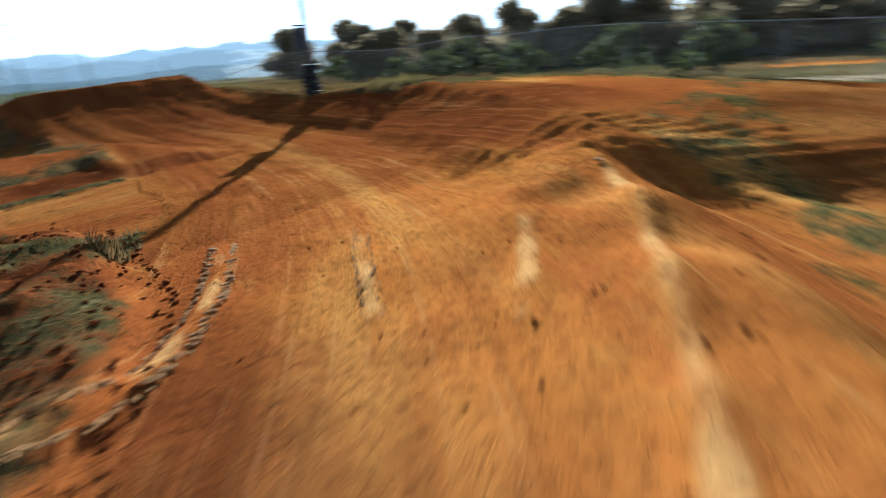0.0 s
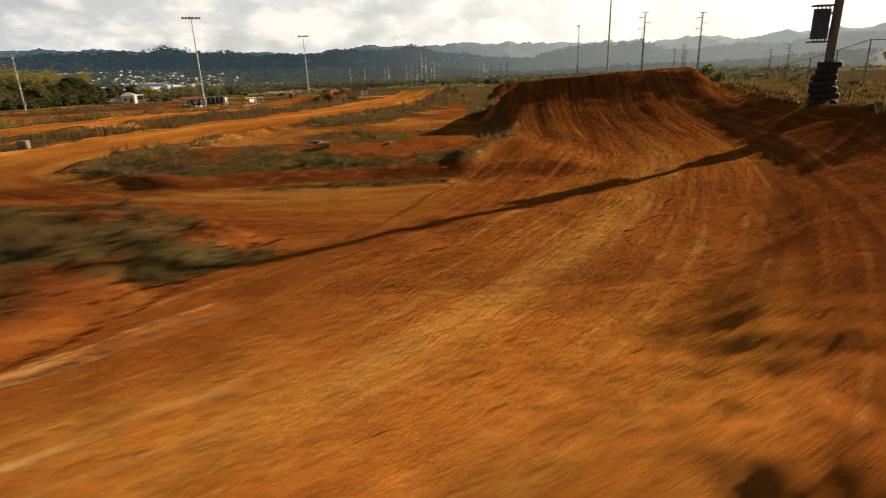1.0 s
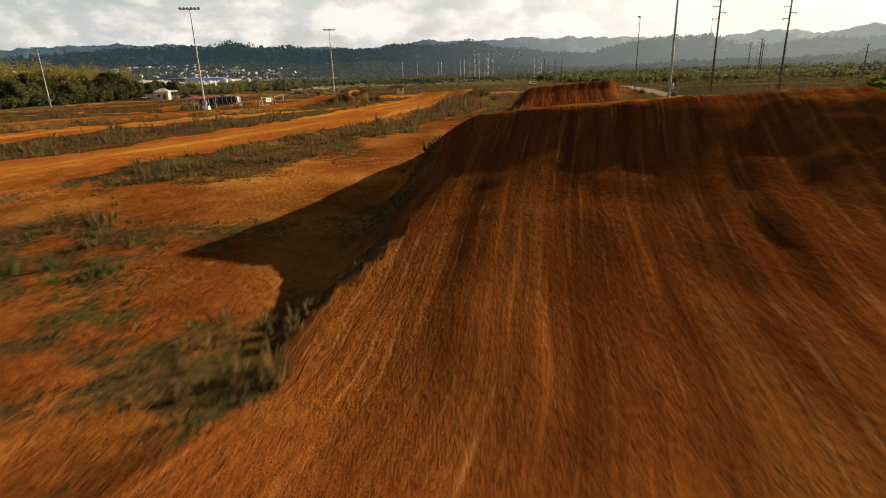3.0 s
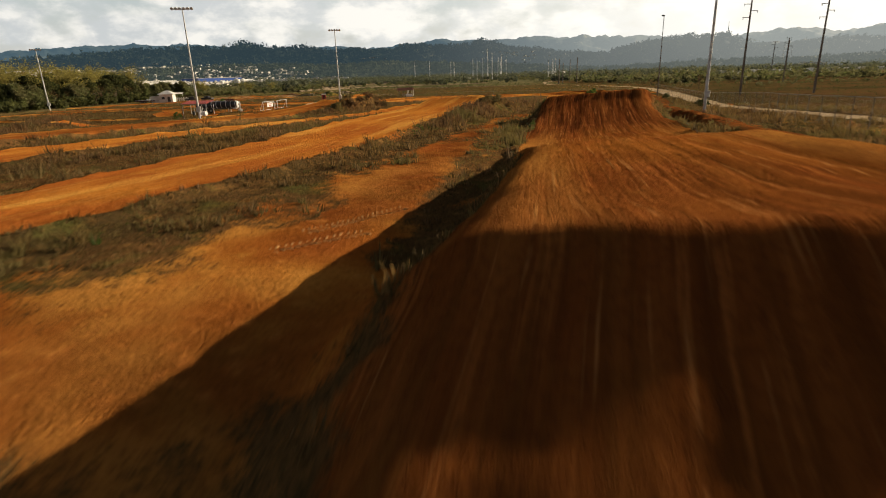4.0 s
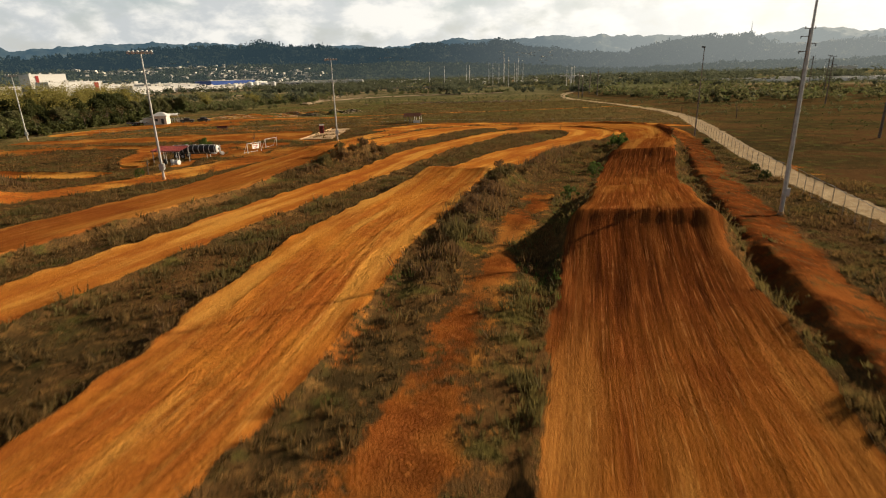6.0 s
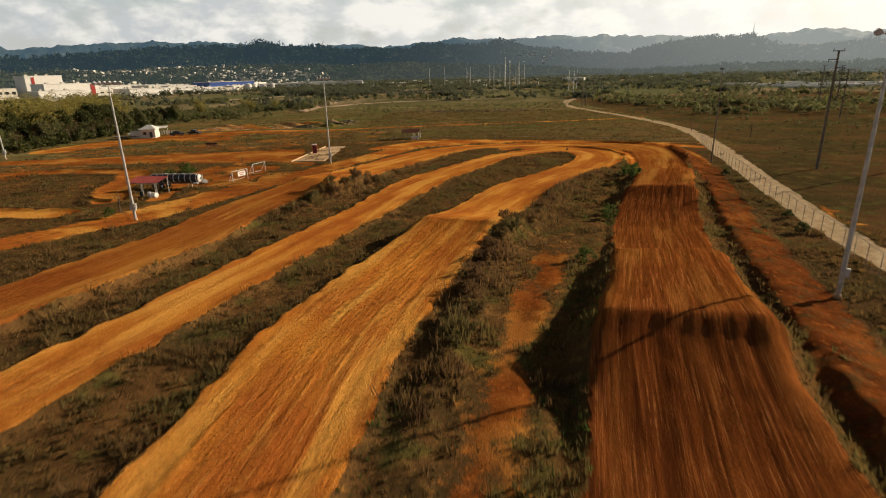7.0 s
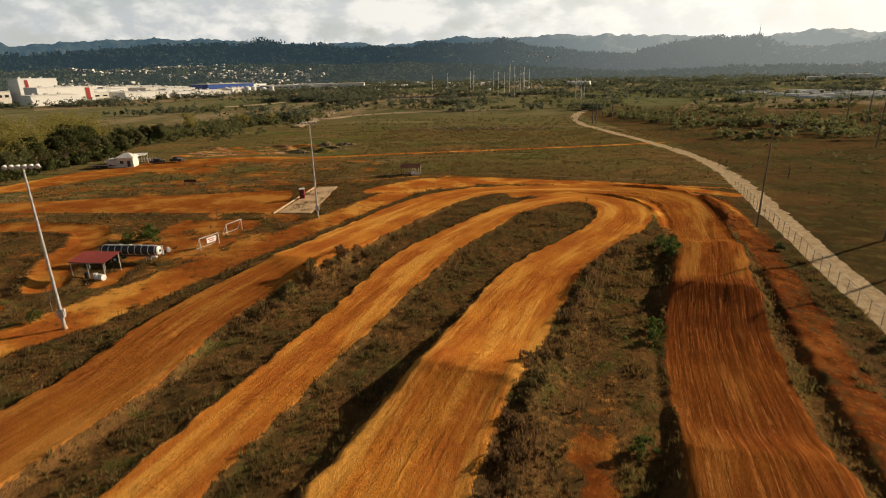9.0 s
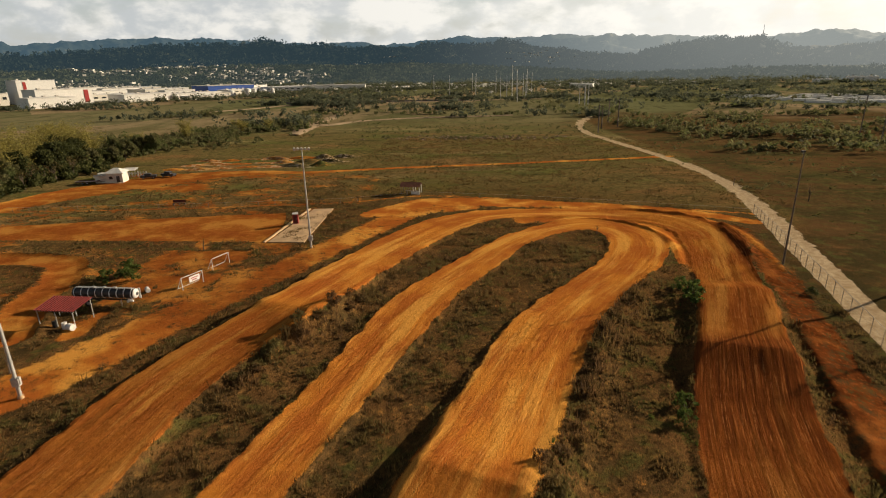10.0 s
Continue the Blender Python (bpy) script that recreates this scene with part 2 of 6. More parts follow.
def ground_base(x, y):
    z = np.interp(y, [-300, -40, -20, 0, 15, 30, 45, 120, 400, 5000], [3.2, 3.1, 2.9, 2.3, 1.8, 1.2, 0.6, 0.2, -1.0, -1.0])
    return z + smooth(np.hypot(x, y - 40), 90, 400) * 1.2 * fbm(x / 90, y / 90, 5, 3)


BERM = spline([(-19, -80.9, 1, 0.5), (-16, -79.7, 1, 0.8), (-13, -78.7, 1, 0.85), (-10.5, -77.7, 1, 0.85), (-8.8, -76.7, 1, 0.75), (-7.6, -76.2, 1, 0.5), (-6.2, -75.9, 1, 0.1)], 0.3)
LIP = spline([(-12.0, -76.1, 0.51, 0.01), (-10.8, -75.85, 0.54, 0.07), (-9.6, -75.75, 0.57, 0.13), (-8.4, -75.8, 0.63, 0.20), (-7.3, -76.1, 0.68, 0.23), (-6.4, -76.8, 0.68, 0.20), (-5.8, -77.8, 0.68, 0.11), (-5.4, -79, 0.68, 0.00)], 0.25)
WINDROWS = [spline([(-8.2, -76.5, 0.16, 0.05), (-9.4, -76.95, 0.18, 0.08), (-10.6, -77.4, 0.17, 0.09), (-11.8, -77.7, 0.17, 0.09), (-13.4, -78.1, 0.17, 0.09), (-15.5, -78.5, 0.2, 0.08)], 0.15),
            spline([(-17, -74.4, 0.2, 0.08), (-15.3, -74.05, 0.2, 0.1), (-14.2, -73.7, 0.19, 0.1), (-13.2, -73.1, 0.18, 0.09), (-12.3, -72.3, 0.18, 0.08), (-11.4, -71.4, 0.18, 0.04)], 0.15),
            spline([(-13.2, -76.9, 0.2, 0.06), (-12.1, -76.6, 0.2, 0.1), (-10.8, -76.1, 0.2, 0.07), (-10.2, -75.6, 0.2, 0.02)], 0.15),
            spline([(-13.0, -75.3, 0.16, 0.05), (-12.1, -74.6, 0.16, 0.08), (-11.2, -73.9, 0.16, 0.07), (-10.2, -73.2, 0.16, 0.03)], 0.15)]
BANK = spline([(-8.5, -78.2, 1, 0.1), (-6.4, -76.8, 1, 0.6), (-4.4, -74.9, 1, 1.15), (-1.0, -71.8, 1, 1.5), (3.0, -67.3, 1, 1.7), (5.2, -62.5, 1, 1.6), (6.6, -58, 1, 1.25), (7.8, -53, 1, 1.6), (9.0, -48, 1, 1.9), (10.4, -43, 1, 1.1), (12.6, -36, 1, 0.2)], 0.4)
# Overgrown spoil banks beside the tracks: x, y, half width, height.
RIDGE = spline([(12.6, -36, 1, 0.3), (14.0, -26, 1, 0.75), (15.2, -17.4, 1, 0.85), (16.5, -12, 1, 0.9), (18.3, -4.5, 1, 0.9), (21.9, 11, 1, 0.8), (25.4, 24, 1, 0.7), (30.0, 40, 1, 0.7), (37.0, 64, 1, 0.7), (43.4, 90, 1, 0.5), (46, 108, 1, 0.3)], 0.6)
SPOIL = [spline([(-4.0, -6, 0.8, 0.2), (-2.0, 8, 1.2, 0.7), (0.2, 20, 1.4, 0.9), (3.4, 33, 1.6, 1.1), (5.2, 38, 1.3, 0.4)], 0.6),
         spline([(-29.0, 43, 1.0, 0.2), (-25.6, 51, 1.6, 0.9), (-23.4, 58, 1.8, 1.0), (-20.8, 64, 1.9, 1.0), (-17.6, 71, 1.6, 0.6), (-15.0, 79, 1.0, 0.2)], 0.6),
         spline([(-50, 0, 1.2, 0.2), (-58, 22, 2, 0.8), (-66, 36, 2, 0.9), (-78, 44, 1.6, 0.4)], 0.8),
         spline([(4.4, 35.5, 1.0, 0.6), (6.3, 40, 1.2, 1.35), (8.7, 47, 1.3, 1.25), (10.9, 53.8, 1.4, 1.15), (14.1, 61.8, 1.4, 1.0), (19.2, 70.8, 1.3, 0.8), (24.6, 80.5, 1.0, 0.3)], 0.6)]


def terrain(x, y):
    """Height and the weights of bare soil, gravel and track over flat arrays of x and y, with metres across and along the nearest track."""
    z = ground_base(x, y)
    soil, gravel = np.zeros(x.shape), np.zeros(x.shape)
    owner, best = np.zeros(x.shape, int), np.zeros(x.shape)
    across, along = x.copy(), y.copy()
    wob = fbm(x / 2.6, y / 2.6, 3, 4)
    rise, dark_shade = np.zeros(x.shape), np.zeros(x.shape)
    for k, (name, line) in enumerate(LINES.items(), 1):
        d, j, side, ahead = nearest(line, x, y, 14, True)
        run = np.r_[0, np.cumsum(np.hypot(*np.diff(line[:, :2], axis=0).T))]
        s = run[j] + ahead
        hw, top = np.interp(s, run, line[:, 2]), np.interp(s, run, line[:, 3])
        edge = d - hw + 0.45 * wob
        shape = 1 - smooth(edge, -0.35, 0.5 + top * 1.0)
        lip = 0.22 * np.exp(-((edge - 0.35) / 0.45) ** 2) * (1 - smooth(top, 0.6, 1.6)) * (0.6 + 0.8 * vnoise(x / 1.7, y / 1.7, 9))
        lip = lip * (1 - best) * (1 - np.exp(-(((x + 8) / 8) ** 2) - ((y + 66) / 4.5) ** 2))
        rise = np.maximum(rise, top * shape + np.where(d < 20, lip, 0))
        on = 1 - smooth(edge, -0.25, 0.35 + 0.5 * top)
        take = on > best
        best, owner = np.where(take, on, best), np.where(take & (on > 0.5), k, owner)
        across, along = np.where(d < hw + 3.5, np.where(take | (best < 0.01), d * side, across), across), np.where(d < hw + 3.5, np.where(take | (best < 0.01), s, along), along)
        soil = np.maximum(soil, on)
        rut = np.where(d < hw, 1, 0) * (1 - smooth(d / np.maximum(hw, 0.1), 0.7, 1.0))
        z = z + rut * (0.085 * fbm(d * side / 0.95, s / 11, 21 + k, 4, 0.65) + 0.03 * fbm(x / 1.2, y / 1.2, 31, 3))
        if name == "main":
            on_main = d, j, side
        if name == "inner":
            dark_shade = np.maximum(dark_shade, np.where(d < hw + 2, 0.55, 0) * (1 - smooth(y, -60, -52)))
        if name == "main":
            z = z + np.where(side < 0, rut, 0) * smooth(d, 0.5, 1.4) * 0.10 * fbm(d / 0.85, s / 26, 28, 2)
            z = z - 0.065 * d * side * np.where(d < hw + 3, 1 - smooth(edge, -0.5, 2.5), 0) * np.where(j < TOP_TURN, 1, 0) * smooth(y, -62, -50)
            # Darkest on the jump faces: their shade is put into the soil colour.
            dark_shade = np.maximum(dark_shade, np.where(d < hw + 3.2, 1 - smooth(edge, 0.4, 2.6), 0) * (1 - smooth(j, TOP_TURN - 45, TOP_TURN + 25)) * np.interp(y, [-84, -68, -61, -55, -47, -42, -37, -26, -15, -7, 5, 8, 24, 36, 48, 56, 60, 78, 100], [0, 0.36, 0.6, 0.86, 0.88, 0.8, 0.62, 0.56, 0.74, 1, 1, 0.84, 0.78, 0.86, 1, 1, 0.7, 0.55, 0.3]))
            # Bank's shade over the lane's right part, put into the soil colour.
            dark_shade = np.maximum(dark_shade, np.where(d < hw + 3, 0.75 * smooth(-d * side, 1.0, 3.4), 0) * smooth(y, -78, -73) * (1 - smooth(y, -57, -52)))
            dark_shade = np.maximum(dark_shade, np.where(d < hw + 2, 0.55, 0) * np.where(j > TOP_TURN + 60, 1, 0) * (1 - smooth(y, 40, 78)))
    z = z + rise
    for line, height, amount, blur in ((SERVICE, 0.0, 0.66, 2.4), (SIDE, 0.0, 0.62, 2.0), (LOOP, 0.35, 0.95, 0.6), (CROSS_ROAD, 0.0, 0.95, 0.6), (OUTER, 0.0, 0.9, 1.6), (TURN_FILL, 0.0, 0.9, 2.6), (FENCE_STRIP, 0.0, 0.6, 0.9)):
        d, j, side = nearest(line, x, y, 12)
        on = 1 - smooth(d - line[j, 2] + 0.5 * wob, -0.2, blur)
        if line is SIDE:
            dark_shade = np.maximum(dark_shade, 1 - smooth(d, 2.5, 6.0))
        soil, z = np.maximum(soil, amount * on), z + height * np.where(d < 12, np.exp(-((d - line[j, 2] - 0.5) / 0.9) ** 2), 0)
    d, j, side = nearest(ROAD, x, y, 12)
    on = 1 - smooth(d - ROAD[j, 2] + 0.35 * wob, -0.3, 0.5)
    gravel = np.maximum(gravel, on)
    # sports field of bare soil
    inside = np.ones(x.shape) * 9
    for a, b in zip(FIELD, FIELD[1:] + FIELD[:1]):
        ex, ey = b[0] - a[0], b[1] - a[1]
        inside = np.minimum(inside, ((x - a[0]) * -ey + (y - a[1]) * ex) / math.hypot(ex, ey))
    soil = np.maximum(soil, 0.97 * smooth(inside + 0.5 * wob, -0.4, 0.5))
    dark_shade = np.maximum(dark_shade, 0.5 * smooth(inside, -0.4, 0.5))
    # banks
    d, j, side = nearest(BERM, x, y, 6)
    z = z + np.where(d < 6, BERM[j, 3] * np.exp(-(d / np.where(side > 0, 2.2, 1.0)) ** 1.7) * (1 + 0.12 * vnoise(x / 0.9, y / 0.9, 15)), 0)
    beyond = np.where((side < 0) & (d < 6), smooth(d, 0.5, 1.4) * (1 - smooth(y + 0.4 * x, -78, -76)), 0)
    d, j, side = nearest(LIP, x, y, 4)
    z = z + np.where(d < 4, LIP[j, 3] * np.exp(-(d / LIP[j, 2]) ** 2) * (1 + 0.25 * vnoise(x / 0.5, y / 0.5, 16)), 0)
    crumbs = np.zeros(x.shape)
    for line in WINDROWS:
        d, j, side = nearest(line, x, y, 3)
        here = np.where(d < 3, np.exp(-(d / line[j, 2]) ** 2), 0)
        z, crumbs = z + line[j, 3] * here * (1 + 0.35 * vnoise(x / 0.3, y / 0.3, 18)), np.maximum(crumbs, here**2 * smooth(line[j, 3], 0, 0.08) * (0.75 + 0.5 * vnoise(x / 0.4, y / 0.4, 19)))
    d, j, side = nearest(BANK, x, y, 30)
    inner = np.clip(1 - d / (3.8 + 0.5 * wob), 0, 1) ** 1.35
    bank = np.where(d < 30, BANK[j, 3] * np.where(side > 0, inner, 1 - smooth(d, 3, 22)), 0)
    z = z + 0.5 * (bank - rise + np.sqrt((bank - rise) ** 2 + 0.5) - 0.25) * smooth(bank, 0, 0.5)
    z = z + np.where(d < 5, 0.10 * smooth(BANK[j, 3], 0.3, 0.9) * np.where(side > 0, inner, 1 - smooth(d, 0, 2)) * fbm(x / 0.8, y / 0.8, 48, 3), 0)
    # Shade on the bank's inner face, put into the soil colour.
    dark_shade = np.maximum(dark_shade, np.where((d < 6) & (y < -38), 0.8 * np.where(side > 0, smooth(inner, 0.02, 0.3), 1 - smooth(d, 0.5, 2.0)) * smooth(BANK[j, 3], 0.2, 0.8), 0))
    soil = np.maximum(soil, np.where((side < 0) & (d < 2.2) & (y < -38), 0.9 * (1 - smooth(d + 0.5 * wob, -0.2, 0.5)), 0))
    soil = np.maximum(soil, np.where((side > 0) & (d < 5) & (y < -40), smooth(BANK[j, 3], 0.15, 0.5) * (1 - 0.7 * smooth(inner + 0.15 * wob, 0.72, 0.92) * smooth(y, -70, -64)), 0))
    d, j, side = nearest(RIDGE, x, y, 8)
    z = z + np.where(d < 8, RIDGE[j, 3] * np.exp(-(d / np.where(side > 0, 0.9, 3.0)) ** 2) * (1 + 0.2 * vnoise(x / 1.5, y / 1.5, 47)), 0)
    for line in TURN_BERMS:
        d, j, side = nearest(line, x, y, 5)
        here = np.where(d < 5, np.exp(-(d / line[j, 2]) ** 2), 0)
        z = z + 0.6 * line[j, 3] * here * (1 + 0.25 * vnoise(x / 1.3, y / 1.3, 46))
        soil, dark_shade = np.maximum(soil, 0.9 * smooth(here, 0.15, 0.6) * smooth(line[j, 3], 0.2, 0.5)), dark_shade * (1 - 0.6 * here)
    for line in SPOIL:
        d, j, side = nearest(line, x, y, 8)
        z = z + np.where(d < 8, line[j, 3] * np.exp(-(d / (line[j, 2] * 1.1)) ** 2) * (1 + 0.35 * vnoise(x / 1.1, y / 1.1, 44)), 0)
    # open soil left of the main track, by the start and in patches
    strip = smooth(y, -52, -44) * (1 - smooth(y, 24, 40)) * np.exp(-((x - np.interp(y, [-50, -30, -8, 12, 35], [-6.5, -4.0, -0.6, 3.2, 9.0])) / np.interp(y, [-45, -26, -14, 10, 35], [4.6, 3.2, 2.0, 1.9, 2.0])) ** 2)
    soil = np.maximum(soil, strip * (0.9 + 0.9 * fbm(x / 2.3, y / 5.0, 61, 4)) * (1 - 0.12 * smooth(y, -32, -20)))
    dark_shade = np.maximum(dark_shade, 0.8 * strip * smooth(y, -46, -34))
    start = np.exp(-(((x + 3) / 9) ** 2 + ((y + 73) / 6.5) ** 2) ** 2)
    soil = np.maximum(soil, start * 1.1)
    edge_x = np.interp(y, [-80, -75.5, -72.4, -69.8, -68.2, -66], [-21, -16.5, -13.4, -12.2, -11.6, -14.5]) + 0.35 * wob
    corner = smooth(edge_x - x, -0.2, 0.5) * smooth(y, -79, -76) * (1 - smooth(y + 66.3 + 0.3 * (x + 13), -0.3, 0.5)) * smooth(x, -34, -30)
    brink = corner * (1 - smooth(edge_x - x, 1.6, 4.2))
    soil = soil * (1 - corner) * (1 - 0.3 * beyond) + corner * (0.12 + 0.42 * brink)
    dark_shade = np.maximum(dark_shade, brink)
    outer = np.exp(-(((x + 3) / 17) ** 2 + ((y + 85) / 8.0) ** 2) ** 2) * (1 - corner)
    soil, dark_shade = np.maximum(soil, outer * (0.8 + 0.5 * fbm(x / 3.0, y / 2.0, 64, 4))), np.maximum(dark_shade, 0.8 * outer * smooth(-y, 77, 80))
    z = z + corner * 0.16 + brink * (0.12 + 0.16 * np.maximum(fbm(x / 0.45, y / 0.45, 81, 3), 0))
    near_left = smooth(y, -64, -58) * (1 - smooth(y, -46, -38)) * smooth(x, -21, -15) * (1 - smooth(x, -5, -2))
    soil = np.maximum(soil, near_left * (0.62 + 0.7 * fbm(x / 2.4, y / 3.2, 63, 4)))
    dark_shade = np.maximum(dark_shade, 0.65 * near_left)
    d, j, side = on_main
    pit = np.where((side > 0) & (d < 12), smooth(d - LINES["main"][j, 2], 0.2, 1.0) * (1 - smooth(d - LINES["main"][j, 2], 2.6, 4.6)), 0)
    pit = pit * np.maximum.reduce([smooth(y, -44, -40) * (1 - smooth(y, -25, -20)), smooth(y, -5, 0) * (1 - smooth(y, 27, 34)), smooth(y, 44, 49) * (1 - smooth(y, 76, 84))])
    soil = soil * (1 - 0.85 * pit * smooth(fbm(x / 2.0, y / 2.0, 83, 3), -0.5, 0.1))
    z = z - 0.25 * pit
    brow = y + 62.6 + 0.5 * wob
    z = z + 0.6 * near_left * smooth(brow, -0.6, 0.5) * (1 - smooth(y, -59, -52))
    raw = smooth(brow, -1.0, -0.5) * (1 - smooth(brow, 0.6, 1.6)) * smooth(x, -24, -20) * (1 - smooth(x, -4, -1))
    # Raw red soil, darkened for the shade on its face.
    soil, dark_shade = np.maximum(soil, 0.95 * raw), np.maximum(dark_shade, 0.95 * raw)
    wash = smooth(x, -124, -112) * (1 - smooth(x, -34, -26)) * smooth(y, 56, 66) * (1 - smooth(y, 168, 182))
    soil = np.maximum(soil, wash * (0.33 + 0.5 * fbm(x / 8, y / 5, 68, 4)))
    dark_shade = np.maximum(dark_shade, 0.5 * wash)
    pitch = smooth(x, -62, -58) * (1 - smooth(x, -44, -41)) * smooth(y, 69, 71) * (1 - smooth(y, 91, 94))
    soil, dark_shade = np.maximum(soil, pitch * (0.62 + 0.3 * fbm(x / 3, y / 3, 69, 3))), np.maximum(dark_shade, 0.45 * pitch)
    yard = np.exp(-(((x + 98) / 26) ** 2 + ((y - 150) / 11) ** 2) ** 2)
    soil = np.maximum(soil, yard * (0.55 + 0.8 * fbm(x / 7, y / 4, 67, 4)))
    patch = fbm(x / 9, y / 12, 71, 4)
    soil = np.maximum(soil, 0.75 * smooth(patch, 0.22, 0.5) * (1 - smooth(y, 118, 126)) * smooth(x, -62, -58) * (1 - smooth(x, 44, 50)) * (1 - gravel) * (1 - 0.75 * smooth(y, -30, 10) * smooth(x, -46, -40) * (1 - smooth(x, 40, 48)) * (1 - smooth(y, 112, 120))))
    rough = (1 - np.clip(soil + gravel, 0, 1)) * (1 - smooth(np.hypot(x, y - 30), 120, 260))
    z = z + rough * (0.13 * fbm(x / 1.3, y / 1.3, 91, 4) + 0.05)
    z = z + 0.025 * fbm(x / 0.6, y / 0.6, 95, 2) * (1 - smooth(np.hypot(x, y - 30), 100, 160))
    # Soil by the start is paled: haze put into its colour.
    haze_pale = smooth(x - edge_x, 2.0, 5.0) * smooth(-y, 66, 74) * (1 - smooth(x, -8, -1)) * smooth(x, -40, -22) * (1 - corner) * smooth(fbm(x / 2.2, y / 1.6, 66, 4), -0.5, 0.4)
    dark_shade = np.maximum(dark_shade, 0.75 * smooth(-x, 11.5, 15) * (1 - smooth(edge_x - x, -0.5, 0.5)) * (1 - smooth(y, -72, -66)) * smooth(x - edge_x, -1.0, 0.3) * (1 - smooth(x - edge_x, 2.0, 5.0)))
    dark_shade = dark_shade * (1 - crumbs) * (1 - haze_pale) - np.maximum(crumbs, 0.28 * haze_pale)
    return z, np.clip(soil, 0, 1), np.clip(gravel, 0, 1), owner, across, along, np.clip(dark_shade, -1, 1), np.clip(best, 0, 1)


def at_ground(x, y):
    """Height of the ground at one place."""
    return float(terrain(np.array([float(x)]), np.array([float(y)]))[0][0])


def steps(a, b, step):
    return list(np.arange(a, b, step))


def outward(start, first, last, growth=1.09):
    out, v, s = [], start, first
    while abs(v) < last:
        v += s
        s *= growth
        out.append(v)
    return out


GX = np.array(outward(-125, -0.9, 4700)[::-1] + steps(-125, -62, 0.8) + steps(-62, -18, 0.32) + steps(-18, -4, 0.13) + steps(-4, 52, 0.32) + [52.0] + outward(52, 0.45, 4700))
GY = np.array(outward(-92, -0.4, 4700, 1.12)[::-1] + steps(-92, -80, 0.2) + steps(-80, -70, 0.12) + steps(-70, -40, 0.2) + steps(-40, 62, 0.32) + steps(62, 128, 0.45) + steps(128, 205, 0.8) + [205.0] + outward(205, 1.0, 4750))


# ---------------- materials ----------------
def material(name):
    m = bpy.data.materials.new(name)
    m.use_nodes = True
    n = Nodes(m.node_tree)
    return m, n


def finish(n, color, rough=0.8, bump=None, strength=0.3, distance=0.05, metal=0.0, spec=0.3, **more):
    ins = {"Base Color": color, "Roughness": rough, "Metallic": metal, "Specular IOR Level": spec, **more}
    if bump is not None:
        ins["Normal"] = n.add("ShaderNodeBump", {"Height": bump, "Strength": strength, "Distance": distance}).outputs[0]
    shader = n.add("ShaderNodeBsdfPrincipled", ins)
    n.add("ShaderNodeOutputMaterial", {0: shader})
    return shader


